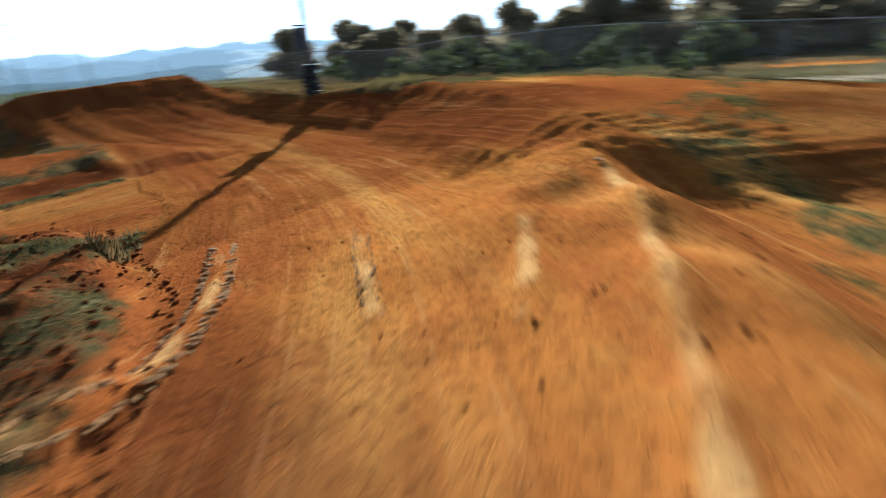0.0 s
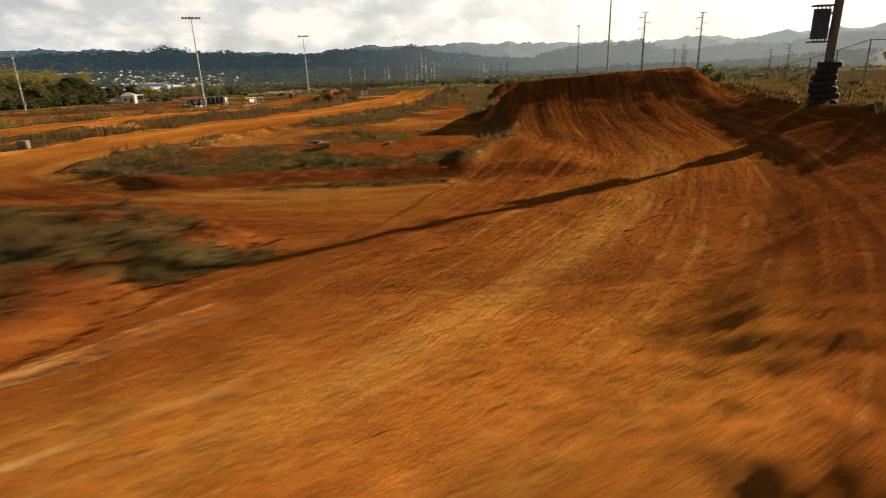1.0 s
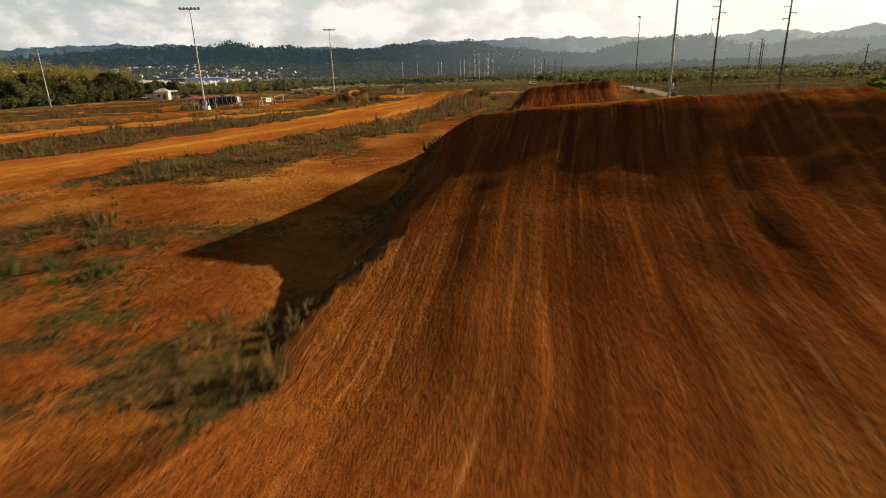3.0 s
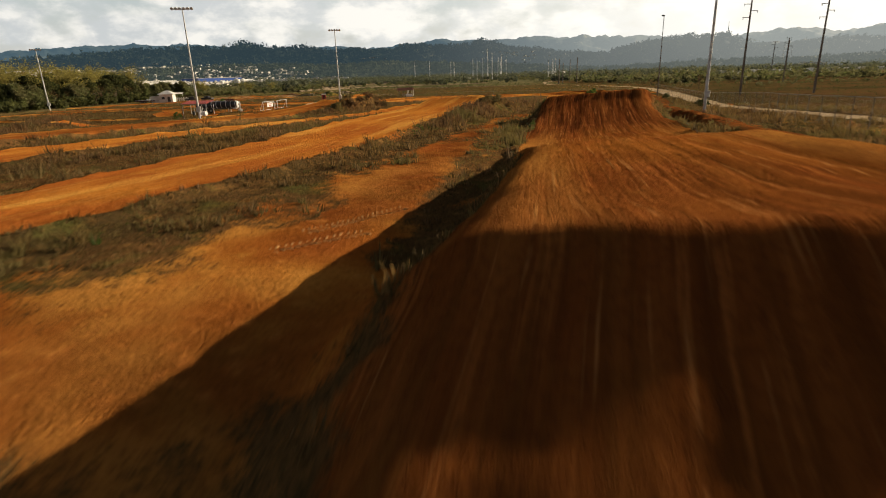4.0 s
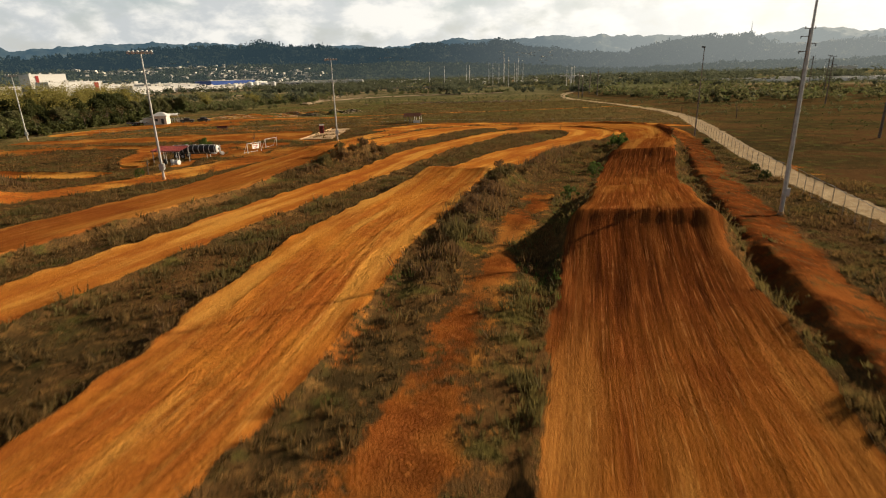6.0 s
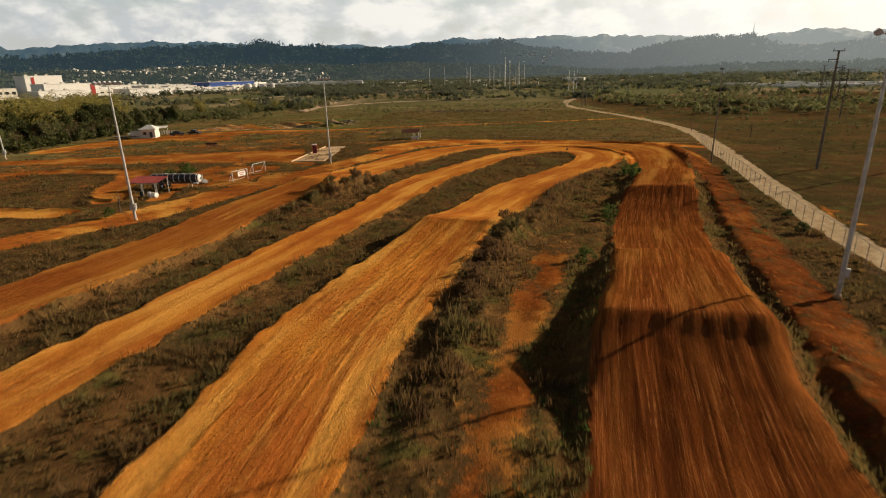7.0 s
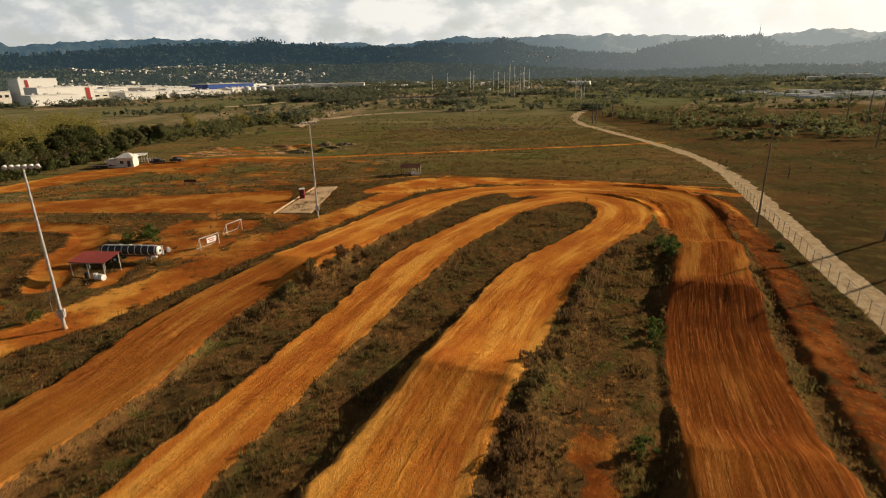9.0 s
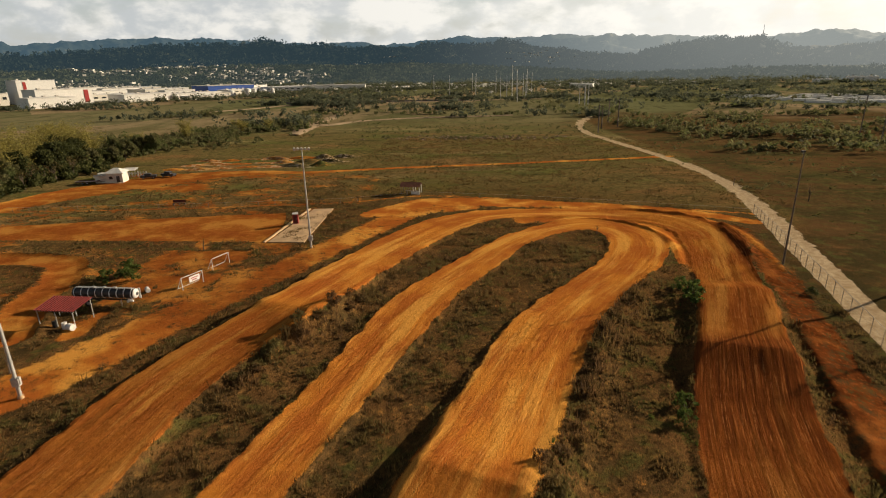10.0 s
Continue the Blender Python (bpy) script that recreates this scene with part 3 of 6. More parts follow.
def ground_material():
    m, n = material("laterite_and_dry_grass")
    at = n.add("ShaderNodeNewGeometry").outputs["Position"]
    soil = n.attribute("soil")
    gravel = n.attribute("gravel")
    dark_shade = n.attribute("dark_shade")
    lane = n.uv("lane")
    fine, mid, wide = n.noise(at, 9.0, 6.0, 0.65), n.noise(at, 1.1, 6.0, 0.6), n.noise(at, 0.13, 5.0, 0.55)
    on_lane = n.attribute("onlane")
    blend = n.ramp(on_lane, 0.1, 0.6)
    ruts = n.ramp(blend, 0.0, 1.0, n.noise(at, 0.45, 6.0, 0.6), n.noise(n.scaled(lane, 2.4, 0.10, 1.0), 1.0, 6.0, 0.62), False)
    ruts2 = n.ramp(blend, 0.0, 1.0, n.noise(at, 2.2, 5.0, 0.6), n.noise(n.scaled(lane, 5.2, 0.16, 1.0), 1.0, 4.0, 0.6), False)
    grain = n.noise(at, 38.0, 3.0, 0.6)
    # bare soil: red to ochre, with paler dry streaks along the lanes
    red, orange, ochre, dark = rgb(0.39, 0.112, 0.020), rgb(0.56, 0.205, 0.030), rgb(0.72, 0.345, 0.065), rgb(0.13, 0.042, 0.014)
    c = n.mix(n.ramp(wide, 0.35, 0.65), red, orange)
    c = n.mix(n.math("MULTIPLY", n.ramp(ruts, 0.50, 0.78), 0.5), c, ochre)
    c = n.mix(n.math("MULTIPLY", n.ramp(ruts2, 0.60, 0.80), 0.25), c, rgb(0.72, 0.40, 0.13))
    c = n.mix(n.math("MULTIPLY", n.ramp(ruts, 0.45, 0.28), n.ramp(blend, 0.0, 1.0, 0.15, 0.38)), c, dark)
    c = n.mix(n.math("MULTIPLY", n.ramp(mid, 0.58, 0.74), 0.5), c, ochre)
    lanes = n.ramp(blend, 0.0, 1.0, wide, n.noise(n.scaled(lane, 0.34, 0.030, 1.0), 1.0, 5.0, 0.6), False)
    c = n.mix(n.math("MULTIPLY", n.ramp(lanes, 0.49, 0.62), 0.85), c, rgb(0.70, 0.335, 0.066))
    c = n.mix(n.math("MULTIPLY", n.ramp(lanes, 0.48, 0.36), 0.85), c, red)
    c = n.mix(n.math("MULTIPLY", n.ramp(fine, 0.55, 0.36), 0.42), c, dark)
    # Darker soil; also stands in for shade on jump faces and banks.
    dark_soil = n.mix(n.ramp(ruts, 0.34, 0.66), rgb(0.068, 0.019, 0.007), rgb(0.180, 0.050, 0.013))
    dark_soil = n.mix(n.math("MULTIPLY", n.ramp(ruts2, 0.52, 0.70), 0.75), dark_soil, rgb(0.36, 0.120, 0.030))
    dark_soil = n.mix(n.math("MULTIPLY", n.ramp(lanes, 0.52, 0.64), 0.6), dark_soil, rgb(0.31, 0.100, 0.023))
    dark_soil = n.mix(n.math("MULTIPLY", n.ramp(fine, 0.55, 0.36), 0.45), dark_soil, rgb(0.09, 0.024, 0.008))
    thin = n.ramp(blend, 0.0, 1.0, 0.5, n.noise(n.scaled(lane, 7.0, 0.13, 1.0), 1.0, 3.0, 0.55), False)
    streak = n.math("MULTIPLY", n.ramp(thin, 0.58, 0.66), n.ramp(mid, 0.36, 0.6))
    dark_soil = n.mix(n.math("MULTIPLY", streak, 0.4), dark_soil, rgb(0.54, 0.230, 0.070))
    c = n.mix(n.math("MULTIPLY", streak, 0.25), c, rgb(0.78, 0.46, 0.15))
    c = n.mix(n.ramp(dark_shade, 0.0, 1.0, 0.0, 0.97, False), c, dark_soil)
    c = n.mix(n.math("MULTIPLY", n.ramp(dark_shade, -0.2, -0.95), n.ramp(fine, 0.3, 0.6, 0.4, 0.85)), c, rgb(0.76, 0.43, 0.14))
    # dry grass with greener and browner patches
    dist = n.vmath("DISTANCE", at, (-8, 40, 0)).outputs["Value"]
    meadow = n.ramp(dist, 80, 130)
    broad, patchy, tufty = n.noise(n.scaled(at, 0.6, 1.0, 1.0), 0.045, 6.0, 0.62), n.noise(at, 0.34, 5.0, 0.6), n.noise(at, 4.0, 4.0, 0.7)
    g = n.mix(n.ramp(wide, 0.34, 0.62), rgb(0.080, 0.050, 0.020), rgb(0.165, 0.080, 0.028))
    g = n.mix(n.math("MULTIPLY", n.ramp(mid, 0.50, 0.66), 0.75), g, rgb(0.26, 0.135, 0.042))
    g = n.mix(n.math("MULTIPLY", n.ramp(patchy, 0.52, 0.66), 0.7), g, rgb(0.092, 0.095, 0.024))
    g = n.mix(n.math("MULTIPLY", n.ramp(tufty, 0.50, 0.68), 0.6), g, rgb(0.040, 0.036, 0.013))
    olive = n.mix(n.ramp(mid, 0.38, 0.68), rgb(0.125, 0.104, 0.036), rgb(0.255, 0.178, 0.066))
    olive = n.mix(n.math("MULTIPLY", n.ramp(broad, 0.50, 0.62), 0.7), olive, rgb(0.118, 0.138, 0.034))
    olive = n.mix(n.math("MULTIPLY", n.ramp(broad, 0.48, 0.36), 0.8), olive, rgb(0.270, 0.150, 0.058))
    olive = n.mix(n.math("MULTIPLY", n.ramp(n.noise(n.scaled(at, 0.35, 1.0, 1.0), 0.12, 6.0, 0.66), 0.52, 0.66), 0.7), olive, rgb(0.060, 0.050, 0.022))
    olive = n.mix(n.math("MULTIPLY", n.ramp(n.noise(n.scaled(at, 0.45, 1.0, 1.0), 0.022, 6.0, 0.66), 0.55, 0.64), 0.8), olive, rgb(0.330, 0.250, 0.115))
    olive = n.mix(n.math("MULTIPLY", n.ramp(patchy, 0.53, 0.66), 0.65), olive, rgb(0.045, 0.042, 0.018))
    olive = n.mix(n.math("MULTIPLY", n.ramp(tufty, 0.56, 0.70), 0.5), olive, rgb(0.330, 0.270, 0.120))
    g = n.mix(meadow, g, olive)
    g = n.mix(n.math("MULTIPLY", n.ramp(fine, 0.56, 0.38), 0.7), g, rgb(0.035, 0.028, 0.012))
    # far valley: olive and straw-coloured fields, paled to stand in for haze
    split = n.add("ShaderNodeTexVoronoi", {"Vector": n.scaled(at, 1.0, 0.42, 0.0), "Scale": 0.0085, "Randomness": 1.0})
    plot = n.add("ShaderNodeSeparateXYZ", {0: split.outputs["Color"]}).outputs[0]
    far = n.noise(n.scaled(at, 1, 0.35, 1), 0.02, 6.0, 0.65)
    f = n.mix(n.ramp(plot, 0.2, 0.8), rgb(0.150, 0.150, 0.070), rgb(0.310, 0.225, 0.130))
    f = n.mix(n.math("MULTIPLY", n.ramp(far, 0.44, 0.60), 0.75), f, rgb(0.120, 0.118, 0.052))
    f = n.mix(n.math("MULTIPLY", n.ramp(n.noise(n.scaled(at, 1, 0.5, 1), 0.11, 6.0, 0.7), 0.52, 0.66), 0.7), f, rgb(0.060, 0.058, 0.028))
    brown_field = n.attribute("brown_field")
    g = n.mix(n.ramp(dist, 190, 400), g, f)
    brown_grass = n.mix(n.ramp(broad, 0.42, 0.60), rgb(0.120, 0.064, 0.027), rgb(0.060, 0.048, 0.020))
    brown_grass = n.mix(n.math("MULTIPLY", n.ramp(patchy, 0.50, 0.64), 0.7), brown_grass, rgb(0.100, 0.094, 0.030))
    brown_grass = n.mix(n.math("MULTIPLY", n.ramp(n.noise(at, 0.16, 6.0, 0.65), 0.55, 0.68), 0.6), brown_grass, rgb(0.180, 0.090, 0.036))
    brown_grass = n.mix(n.math("MULTIPLY", n.ramp(tufty, 0.52, 0.70), 0.65), brown_grass, rgb(0.026, 0.021, 0.010))
    g = n.mix(n.math("MULTIPLY", n.ramp(brown_field, 0.05, 0.6), n.ramp(mid, 0.35, 0.7, 1.0, 0.75)), g, brown_grass)
    road = n.mix(n.ramp(mid, 0.35, 0.7), rgb(0.38, 0.27, 0.155), rgb(0.58, 0.45, 0.29))
    road = n.mix(n.math("MULTIPLY", n.ramp(fine, 0.55, 0.35), 0.5), road, rgb(0.28, 0.21, 0.13))
    rag = n.math("ADD", n.math("ADD", n.math("MULTIPLY", n.math("SUBTRACT", mid, 0.5), 1.1), n.math("MULTIPLY", n.math("SUBTRACT", n.noise(at, 0.5, 4.0, 0.6), 0.5), 0.7)), n.math("MULTIPLY", n.math("SUBTRACT", fine, 0.5), 0.9))
    open_ground = n.math("MULTIPLY", n.math("MULTIPLY", soil, n.math("SUBTRACT", 1.0, soil)), 4.0, True)
    edge = n.ramp(n.math("ADD", soil, n.math("MULTIPLY", rag, n.ramp(open_ground, 0.0, 0.5, 0.25, 1.0))), 0.34, 0.66)
    edge2 = n.ramp(n.math("ADD", gravel, rag), 0.42, 0.62)
    color = n.mix(edge2, n.mix(edge, g, c), road)
    height = n.math("ADD", n.math("MULTIPLY", fine, 0.6), n.math("ADD", n.math("MULTIPLY", ruts, 0.85), n.math("ADD", n.math("MULTIPLY", mid, 0.6), n.math("MULTIPLY", grain, 0.25))))
    finish(n, color, 1.0, height, 0.9, 0.17, spec=0.0)
    return m


def plain(name, col, rough=0.7, metal=0.0, vary=0.25, scale=3.0, spec=0.3, bump=0.15, second=None):
    """A surface with stains at two scales and a little relief."""
    m, n = material(name)
    at = n.add("ShaderNodeTexCoord").outputs["Object"]
    a, b = n.noise(at, scale, 5.0, 0.6), n.noise(at, scale * 9, 4.0, 0.6)
    dark = second or tuple(v * (1 - vary) for v in col)
    c = n.mix(n.ramp(a, 0.35, 0.68), rgb(*col), rgb(*dark))
    c = n.mix(n.math("MULTIPLY", n.ramp(b, 0.55, 0.75), 0.4), c, rgb(*(v * (1 - 1.4 * vary) if vary < 0.7 else v * 0.2 for v in col)))
    finish(n, c, rough, b, bump, 0.02, metal, spec)
    return m


def leaf_material(name, light, dark, dry=None):
    m, n = material(name)
    rnd = n.add("ShaderNodeNewGeometry").outputs["Random Per Island"]
    at = n.add("ShaderNodeNewGeometry").outputs["Position"]
    c = n.mix(rnd, rgb(*dark), rgb(*light))
    if dry:
        c = n.mix(n.ramp(n.noise(at, 0.16, 4.0), 0.45, 0.65), c, rgb(*dry))
    c = n.mix(n.math("MULTIPLY", n.ramp(n.noise(at, 1.5, 4.0), 0.45, 0.7), 0.4), c, rgb(*(0.6 * v for v in dark)))
    shader = n.add("ShaderNodeBsdfPrincipled", {"Base Color": c, "Roughness": 0.75, "Specular IOR Level": 0.15})
    trans = n.add("ShaderNodeBsdfTranslucent", {"Color": c})
    both = n.add("ShaderNodeMixShader", {0: 0.46, 1: shader, 2: trans})
    n.add("ShaderNodeOutputMaterial", {0: both})
    return m


def hill_material(name, a, b, haze, sunward_haze, amount):
    """Wooded hills far off, crown by crown; haze is put in as emission, stronger towards the sun."""
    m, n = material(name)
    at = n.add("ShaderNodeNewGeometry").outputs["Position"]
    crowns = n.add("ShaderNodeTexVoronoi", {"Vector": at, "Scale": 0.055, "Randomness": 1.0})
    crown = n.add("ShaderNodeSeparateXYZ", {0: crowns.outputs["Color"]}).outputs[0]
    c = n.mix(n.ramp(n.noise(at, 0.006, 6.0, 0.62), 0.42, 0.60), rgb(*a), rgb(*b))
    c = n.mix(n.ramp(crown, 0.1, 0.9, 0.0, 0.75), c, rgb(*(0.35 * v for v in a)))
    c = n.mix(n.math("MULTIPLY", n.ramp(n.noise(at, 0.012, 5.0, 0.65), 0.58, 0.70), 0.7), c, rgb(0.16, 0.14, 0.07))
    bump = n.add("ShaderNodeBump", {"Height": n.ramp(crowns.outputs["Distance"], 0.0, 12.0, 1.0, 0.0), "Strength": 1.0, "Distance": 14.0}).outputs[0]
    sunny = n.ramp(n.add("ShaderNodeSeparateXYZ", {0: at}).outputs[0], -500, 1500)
    glow = n.mix(sunny, rgb(*haze), rgb(*sunward_haze))
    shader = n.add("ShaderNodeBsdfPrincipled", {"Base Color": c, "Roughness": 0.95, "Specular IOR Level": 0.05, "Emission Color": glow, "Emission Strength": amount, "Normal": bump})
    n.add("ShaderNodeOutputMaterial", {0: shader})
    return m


M_GROUND = ground_material()
M_GRASS = leaf_material("dry_grass_blades", (0.255, 0.150, 0.052), (0.056, 0.042, 0.016), (0.150, 0.118, 0.038))
M_GREEN = leaf_material("green_weeds", (0.13, 0.165, 0.035), (0.045, 0.075, 0.016))
M_RUSSET = leaf_material("withered_weeds", (0.24, 0.135, 0.055), (0.075, 0.045, 0.022), (0.15, 0.12, 0.04))
M_TREE = leaf_material("tree_leaves", (0.17, 0.165, 0.045), (0.055, 0.066, 0.022))
M_TREE_DARK = leaf_material("dark_tree_leaves", (0.110, 0.115, 0.034), (0.036, 0.044, 0.016))
# Dry brown leaves, lightened to imitate the haze and glare before them.
M_TREE_DRY_HAZE = leaf_material("hazed_dry_leaves", (0.42, 0.33, 0.19), (0.20, 0.165, 0.095))
# Greyer and paler than the near leaves: distance haze put into the colour.
M_TREE_FAR = leaf_material("valley_tree_leaves", (0.160, 0.168, 0.098), (0.062, 0.075, 0.050))
M_TREE_SCRUB = leaf_material("olive_scrub_leaves", (0.215, 0.195, 0.085), (0.080, 0.080, 0.034), (0.13, 0.15, 0.05))
M_BAMBOO = leaf_material("bamboo_leaves", (0.38, 0.32, 0.08), (0.15, 0.135, 0.042))
M_BAMBOO_STEM = plain("bamboo_culm", (0.26, 0.22, 0.08), 0.6, 0, 0.4, 1.0)
M_BARK = plain("bark", (0.16, 0.12, 0.085), 0.9, 0, 0.5, 4, bump=0.5)
M_STEEL = plain("galvanised_steel", (0.50, 0.49, 0.46), 0.5, 0.35, 0.3, 2.0)
M_POST = plain("weathered_steel", (0.24, 0.22, 0.19), 0.6, 0.2, 0.35, 2.0)
M_CLOD = plain("dry_earth_clod", (0.46, 0.24, 0.085), 0.95, 0, 0.35, 6.0, 0.05, 0.6)
M_LAMP = plain("white_enamel", (0.78, 0.78, 0.75), 0.4, 0, 0.15, 5.0)
M_GLASS = plain("lamp_glass", (0.55, 0.58, 0.60), 0.1, 0, 0.2, 5.0, 0.6)
M_WOOD = plain("weathered_pole", (0.19, 0.15, 0.115), 0.85, 0, 0.45, 3.0, bump=0.5)
M_BLACK = plain("black_rubber", (0.022, 0.021, 0.021), 0.75, 0, 0.4, 6.0)
M_TANK = plain("dark_tank_paint", (0.05, 0.047, 0.046), 0.4, 0.2, 0.5, 2.0, 0.5)
M_WHITE = plain("white_paint", (0.72, 0.70, 0.66), 0.6, 0, 0.22, 1.2)
M_WALL = plain("pale_render", (0.66, 0.62, 0.54), 0.8, 0, 0.2, 0.6)
M_REDROOF = plain("red_sheet_metal", (0.10, 0.018, 0.016), 0.55, 0.1, 0.45, 1.4)
M_RIB = plain("worn_red_ribs", (0.40, 0.07, 0.055), 0.5, 0.1, 0.3, 3.0)
M_ROOFPALE = plain("pale_sheet_roof", (0.55, 0.52, 0.46), 0.6, 0.1, 0.3, 0.3)
M_REDPAINT = plain("red_paint", (0.34, 0.030, 0.026), 0.5, 0, 0.3, 3.0)
M_BLUE = plain("blue_cladding", (0.030, 0.085, 0.33), 0.55, 0.1, 0.25, 0.05)
M_CONCRETE = plain("pale_concrete", (0.56, 0.37, 0.20), 0.9, 0, 0.3, 0.5, bump=0.3)
M_ROCK = plain("pale_block", (0.27, 0.19, 0.12), 0.9, 0, 0.5, 4.0, bump=0.6)
M_DARKGLASS = plain("dark_glazing", (0.03, 0.035, 0.04), 0.2, 0, 0.3, 1.0, 0.6)
M_LANE = plain("pale_dirt_lane", (0.42, 0.31, 0.20), 1.0, 0, 0.3, 0.15, 0.0, 0.3)
M_MOUND = M_GROUND
M_WIRE = plain("cable", (0.10, 0.095, 0.09), 0.6)
M_HOUSE = plain("weathered_house_paint", (0.60, 0.57, 0.51), 0.8, 0, 0.3, 0.02)
M_BRICK = plain("brown_roof_tiles", (0.22, 0.085, 0.05), 0.85, 0, 0.4, 2.0, bump=0.4)


def chain_link():
    m, n = material("chain_link")
    at = n.uv("UVMap")
    s = n.add("ShaderNodeSeparateXYZ", {0: at})
    p = n.math("PINGPONG", n.math("ADD", s.outputs[0], s.outputs[1]), 0.04)
    q = n.math("PINGPONG", n.math("SUBTRACT", s.outputs[0], s.outputs[1]), 0.04)
    wire = n.math("LESS_THAN", n.math("MINIMUM", p, q), 0.0014)
    shader = n.add("ShaderNodeBsdfPrincipled", {"Base Color": rgb(0.55, 0.50, 0.42), "Roughness": 0.5, "Metallic": 0.1})
    n.add("ShaderNodeOutputMaterial", {0: n.add("ShaderNodeMixShader", {0: wire, 1: n.add("ShaderNodeBsdfTransparent"), 2: shader})})
    return m


M_MESH = chain_link()
# Third and fourth colours are the haze, given off as emission.
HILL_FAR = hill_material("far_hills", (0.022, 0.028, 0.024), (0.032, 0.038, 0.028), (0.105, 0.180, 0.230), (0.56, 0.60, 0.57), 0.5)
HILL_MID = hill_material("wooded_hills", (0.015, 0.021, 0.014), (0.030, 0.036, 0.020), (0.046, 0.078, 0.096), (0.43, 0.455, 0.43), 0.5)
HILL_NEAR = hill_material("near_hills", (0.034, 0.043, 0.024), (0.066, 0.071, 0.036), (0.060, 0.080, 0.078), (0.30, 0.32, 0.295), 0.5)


# ---------------- ground ----------------
def mesh_from(name, verts, faces, mat, shade_smooth=False):
    """A mesh object from arrays of places and of triangles or quads."""
    verts, faces = np.asarray(verts, np.float32), np.asarray(faces, np.int32)
    me = bpy.data.meshes.new(name)
    me.vertices.add(len(verts))
    me.vertices.foreach_set("co", verts.ravel())
    size = faces.shape[1]
    me.loops.add(faces.size)
    me.loops.foreach_set("vertex_index", faces.ravel())
    me.polygons.add(len(faces))
    me.polygons.foreach_set("loop_start", np.arange(0, faces.size, size, dtype=np.int32))
    me.polygons.foreach_set("loop_total", np.full(len(faces), size, np.int32))
    me.polygons.foreach_set("use_smooth", np.full(len(faces), shade_smooth))
    me.materials.append(mat)
    me.update(calc_edges=True)
    return new(name, me)


def build_ground():
    nx, ny = len(GX), len(GY)
    x, y = (a.ravel() for a in np.meshgrid(GX, GY))
    z, soil, gravel, owner, across, along, dark_shade, on_lane = terrain(x, y)
    # Darker, browner grass right of the road and beside the side path.
    brown_field = smooth(x - np.interp(y, [-80, 0, 120, 200, 300], [14, 32, 63, 68, 58]), 0, 6) * smooth(y, -30, 0) * (1 - smooth(y, 300, 480)) * (0.7 + 0.5 * fbm(x / 30, y / 22, 88, 4))
    strip_right = smooth(x - np.interp(y, [-40, 0, 40, 100, 125], [13, 18, 29, 47, 54]), 0, 3) * smooth(y, -38, -20) * (1 - smooth(y, 100, 120))
    brown_field = np.maximum(brown_field, strip_right * (0.65 + 0.5 * fbm(x / 5, y / 7, 89, 4)))
    verts = np.stack([x, y, z], 1)
    i = (np.arange(ny - 1)[:, None] * nx + np.arange(nx - 1)[None]).ravel()
    quads = np.stack([i, i + 1, i + nx + 1, i + nx], 1)
    kind = owner[quads].max(1) * (np.count_nonzero(owner[quads], axis=1) >= 3)
    kind = np.where((gravel[quads].mean(1) > 0.5), 3, kind)
    names = {0: ("ground", "uneven ground of dry grass and bare red soil", "ground"), 1: ("dirt_track", "wide rutted orange dirt race track with jumps", "dirt track"),
             2: ("dirt_track", "looping orange dirt race track with a tabletop jump", "dirt track"), 3: ("gravel_road", "pale gravel road beside the wire fence", "road")}
    for k, (name, label, category) in names.items():
        f = quads[kind == k]
        used, inverse = np.unique(f, return_inverse=True)
        ob = mesh_from(name, verts[used], inverse.reshape(-1, 4), M_GROUND, True)
        for key, values in (("soil", soil), ("gravel", gravel), ("dark_shade", dark_shade), ("onlane", on_lane), ("brown_field", np.clip(brown_field, 0, 1))):
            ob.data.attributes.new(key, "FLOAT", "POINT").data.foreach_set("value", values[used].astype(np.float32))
        uv = ob.data.uv_layers.new(name="lane")
        uv.data.foreach_set("uv", np.stack([across[f], along[f]], -1).astype(np.float32).ravel())
        tagged(ob, label, category, kind="structure")


build_ground()


# ---------------- far hills ----------------
HILL_PLACES = []


def hill_range(name, label, mat, r0, r1, az, slopes, seed, bumps):
    """A wooded range from distance r0 to r1; the crest's rise over a high eye is given over the compass."""
    a = np.radians(np.arange(-75, 115, 0.09))
    u = np.linspace(0, 1, 34)
    peak = r0 + 0.694 * (r1 - r0)
    crest = 31.0 + peak * np.interp(np.degrees(a), az, slopes)
    crest = np.convolve(np.pad(crest, 8, "edge"), np.hanning(17) / np.hanning(17).sum(), "valid")
    A, U = np.meshgrid(a, u)
    R = r0 + (r1 - r0) * U
    x, y = R * np.sin(A), R * np.cos(A)
    shape = np.sin(np.pi * np.clip(U * 0.72, 0, 1)) ** 1.6
    spurs = 1 - 2 * np.abs(fbm(x / 300, y / 300, seed, 4))
    flank = (1 - shape**4) * (0.55 * spurs + 0.25 * fbm(x / 110, y / 110, seed + 3, 3))
    z = crest[None] * shape * (1 + flank + 0.05 * fbm(x / 160, y / 160, seed + 5, 3)) + bumps * fbm(x / 26, y / 26, seed + 7, 3) * shape**0.5 - 6 * (1 - shape)
    n, rows = len(a), len(u)
    i = (np.arange(rows - 1)[:, None] * n + np.arange(n - 1)[None]).ravel()
    ob = mesh_from(name, np.stack([x.ravel(), y.ravel(), z.ravel()], 1), np.stack([i, i + 1, i + n + 1, i + n], 1), mat, True)
    HILL_PLACES.append(np.stack([x[2:18].ravel(), y[2:18].ravel(), z[2:18].ravel()], 1))
    return tagged(ob, label, "hills", kind="structure")


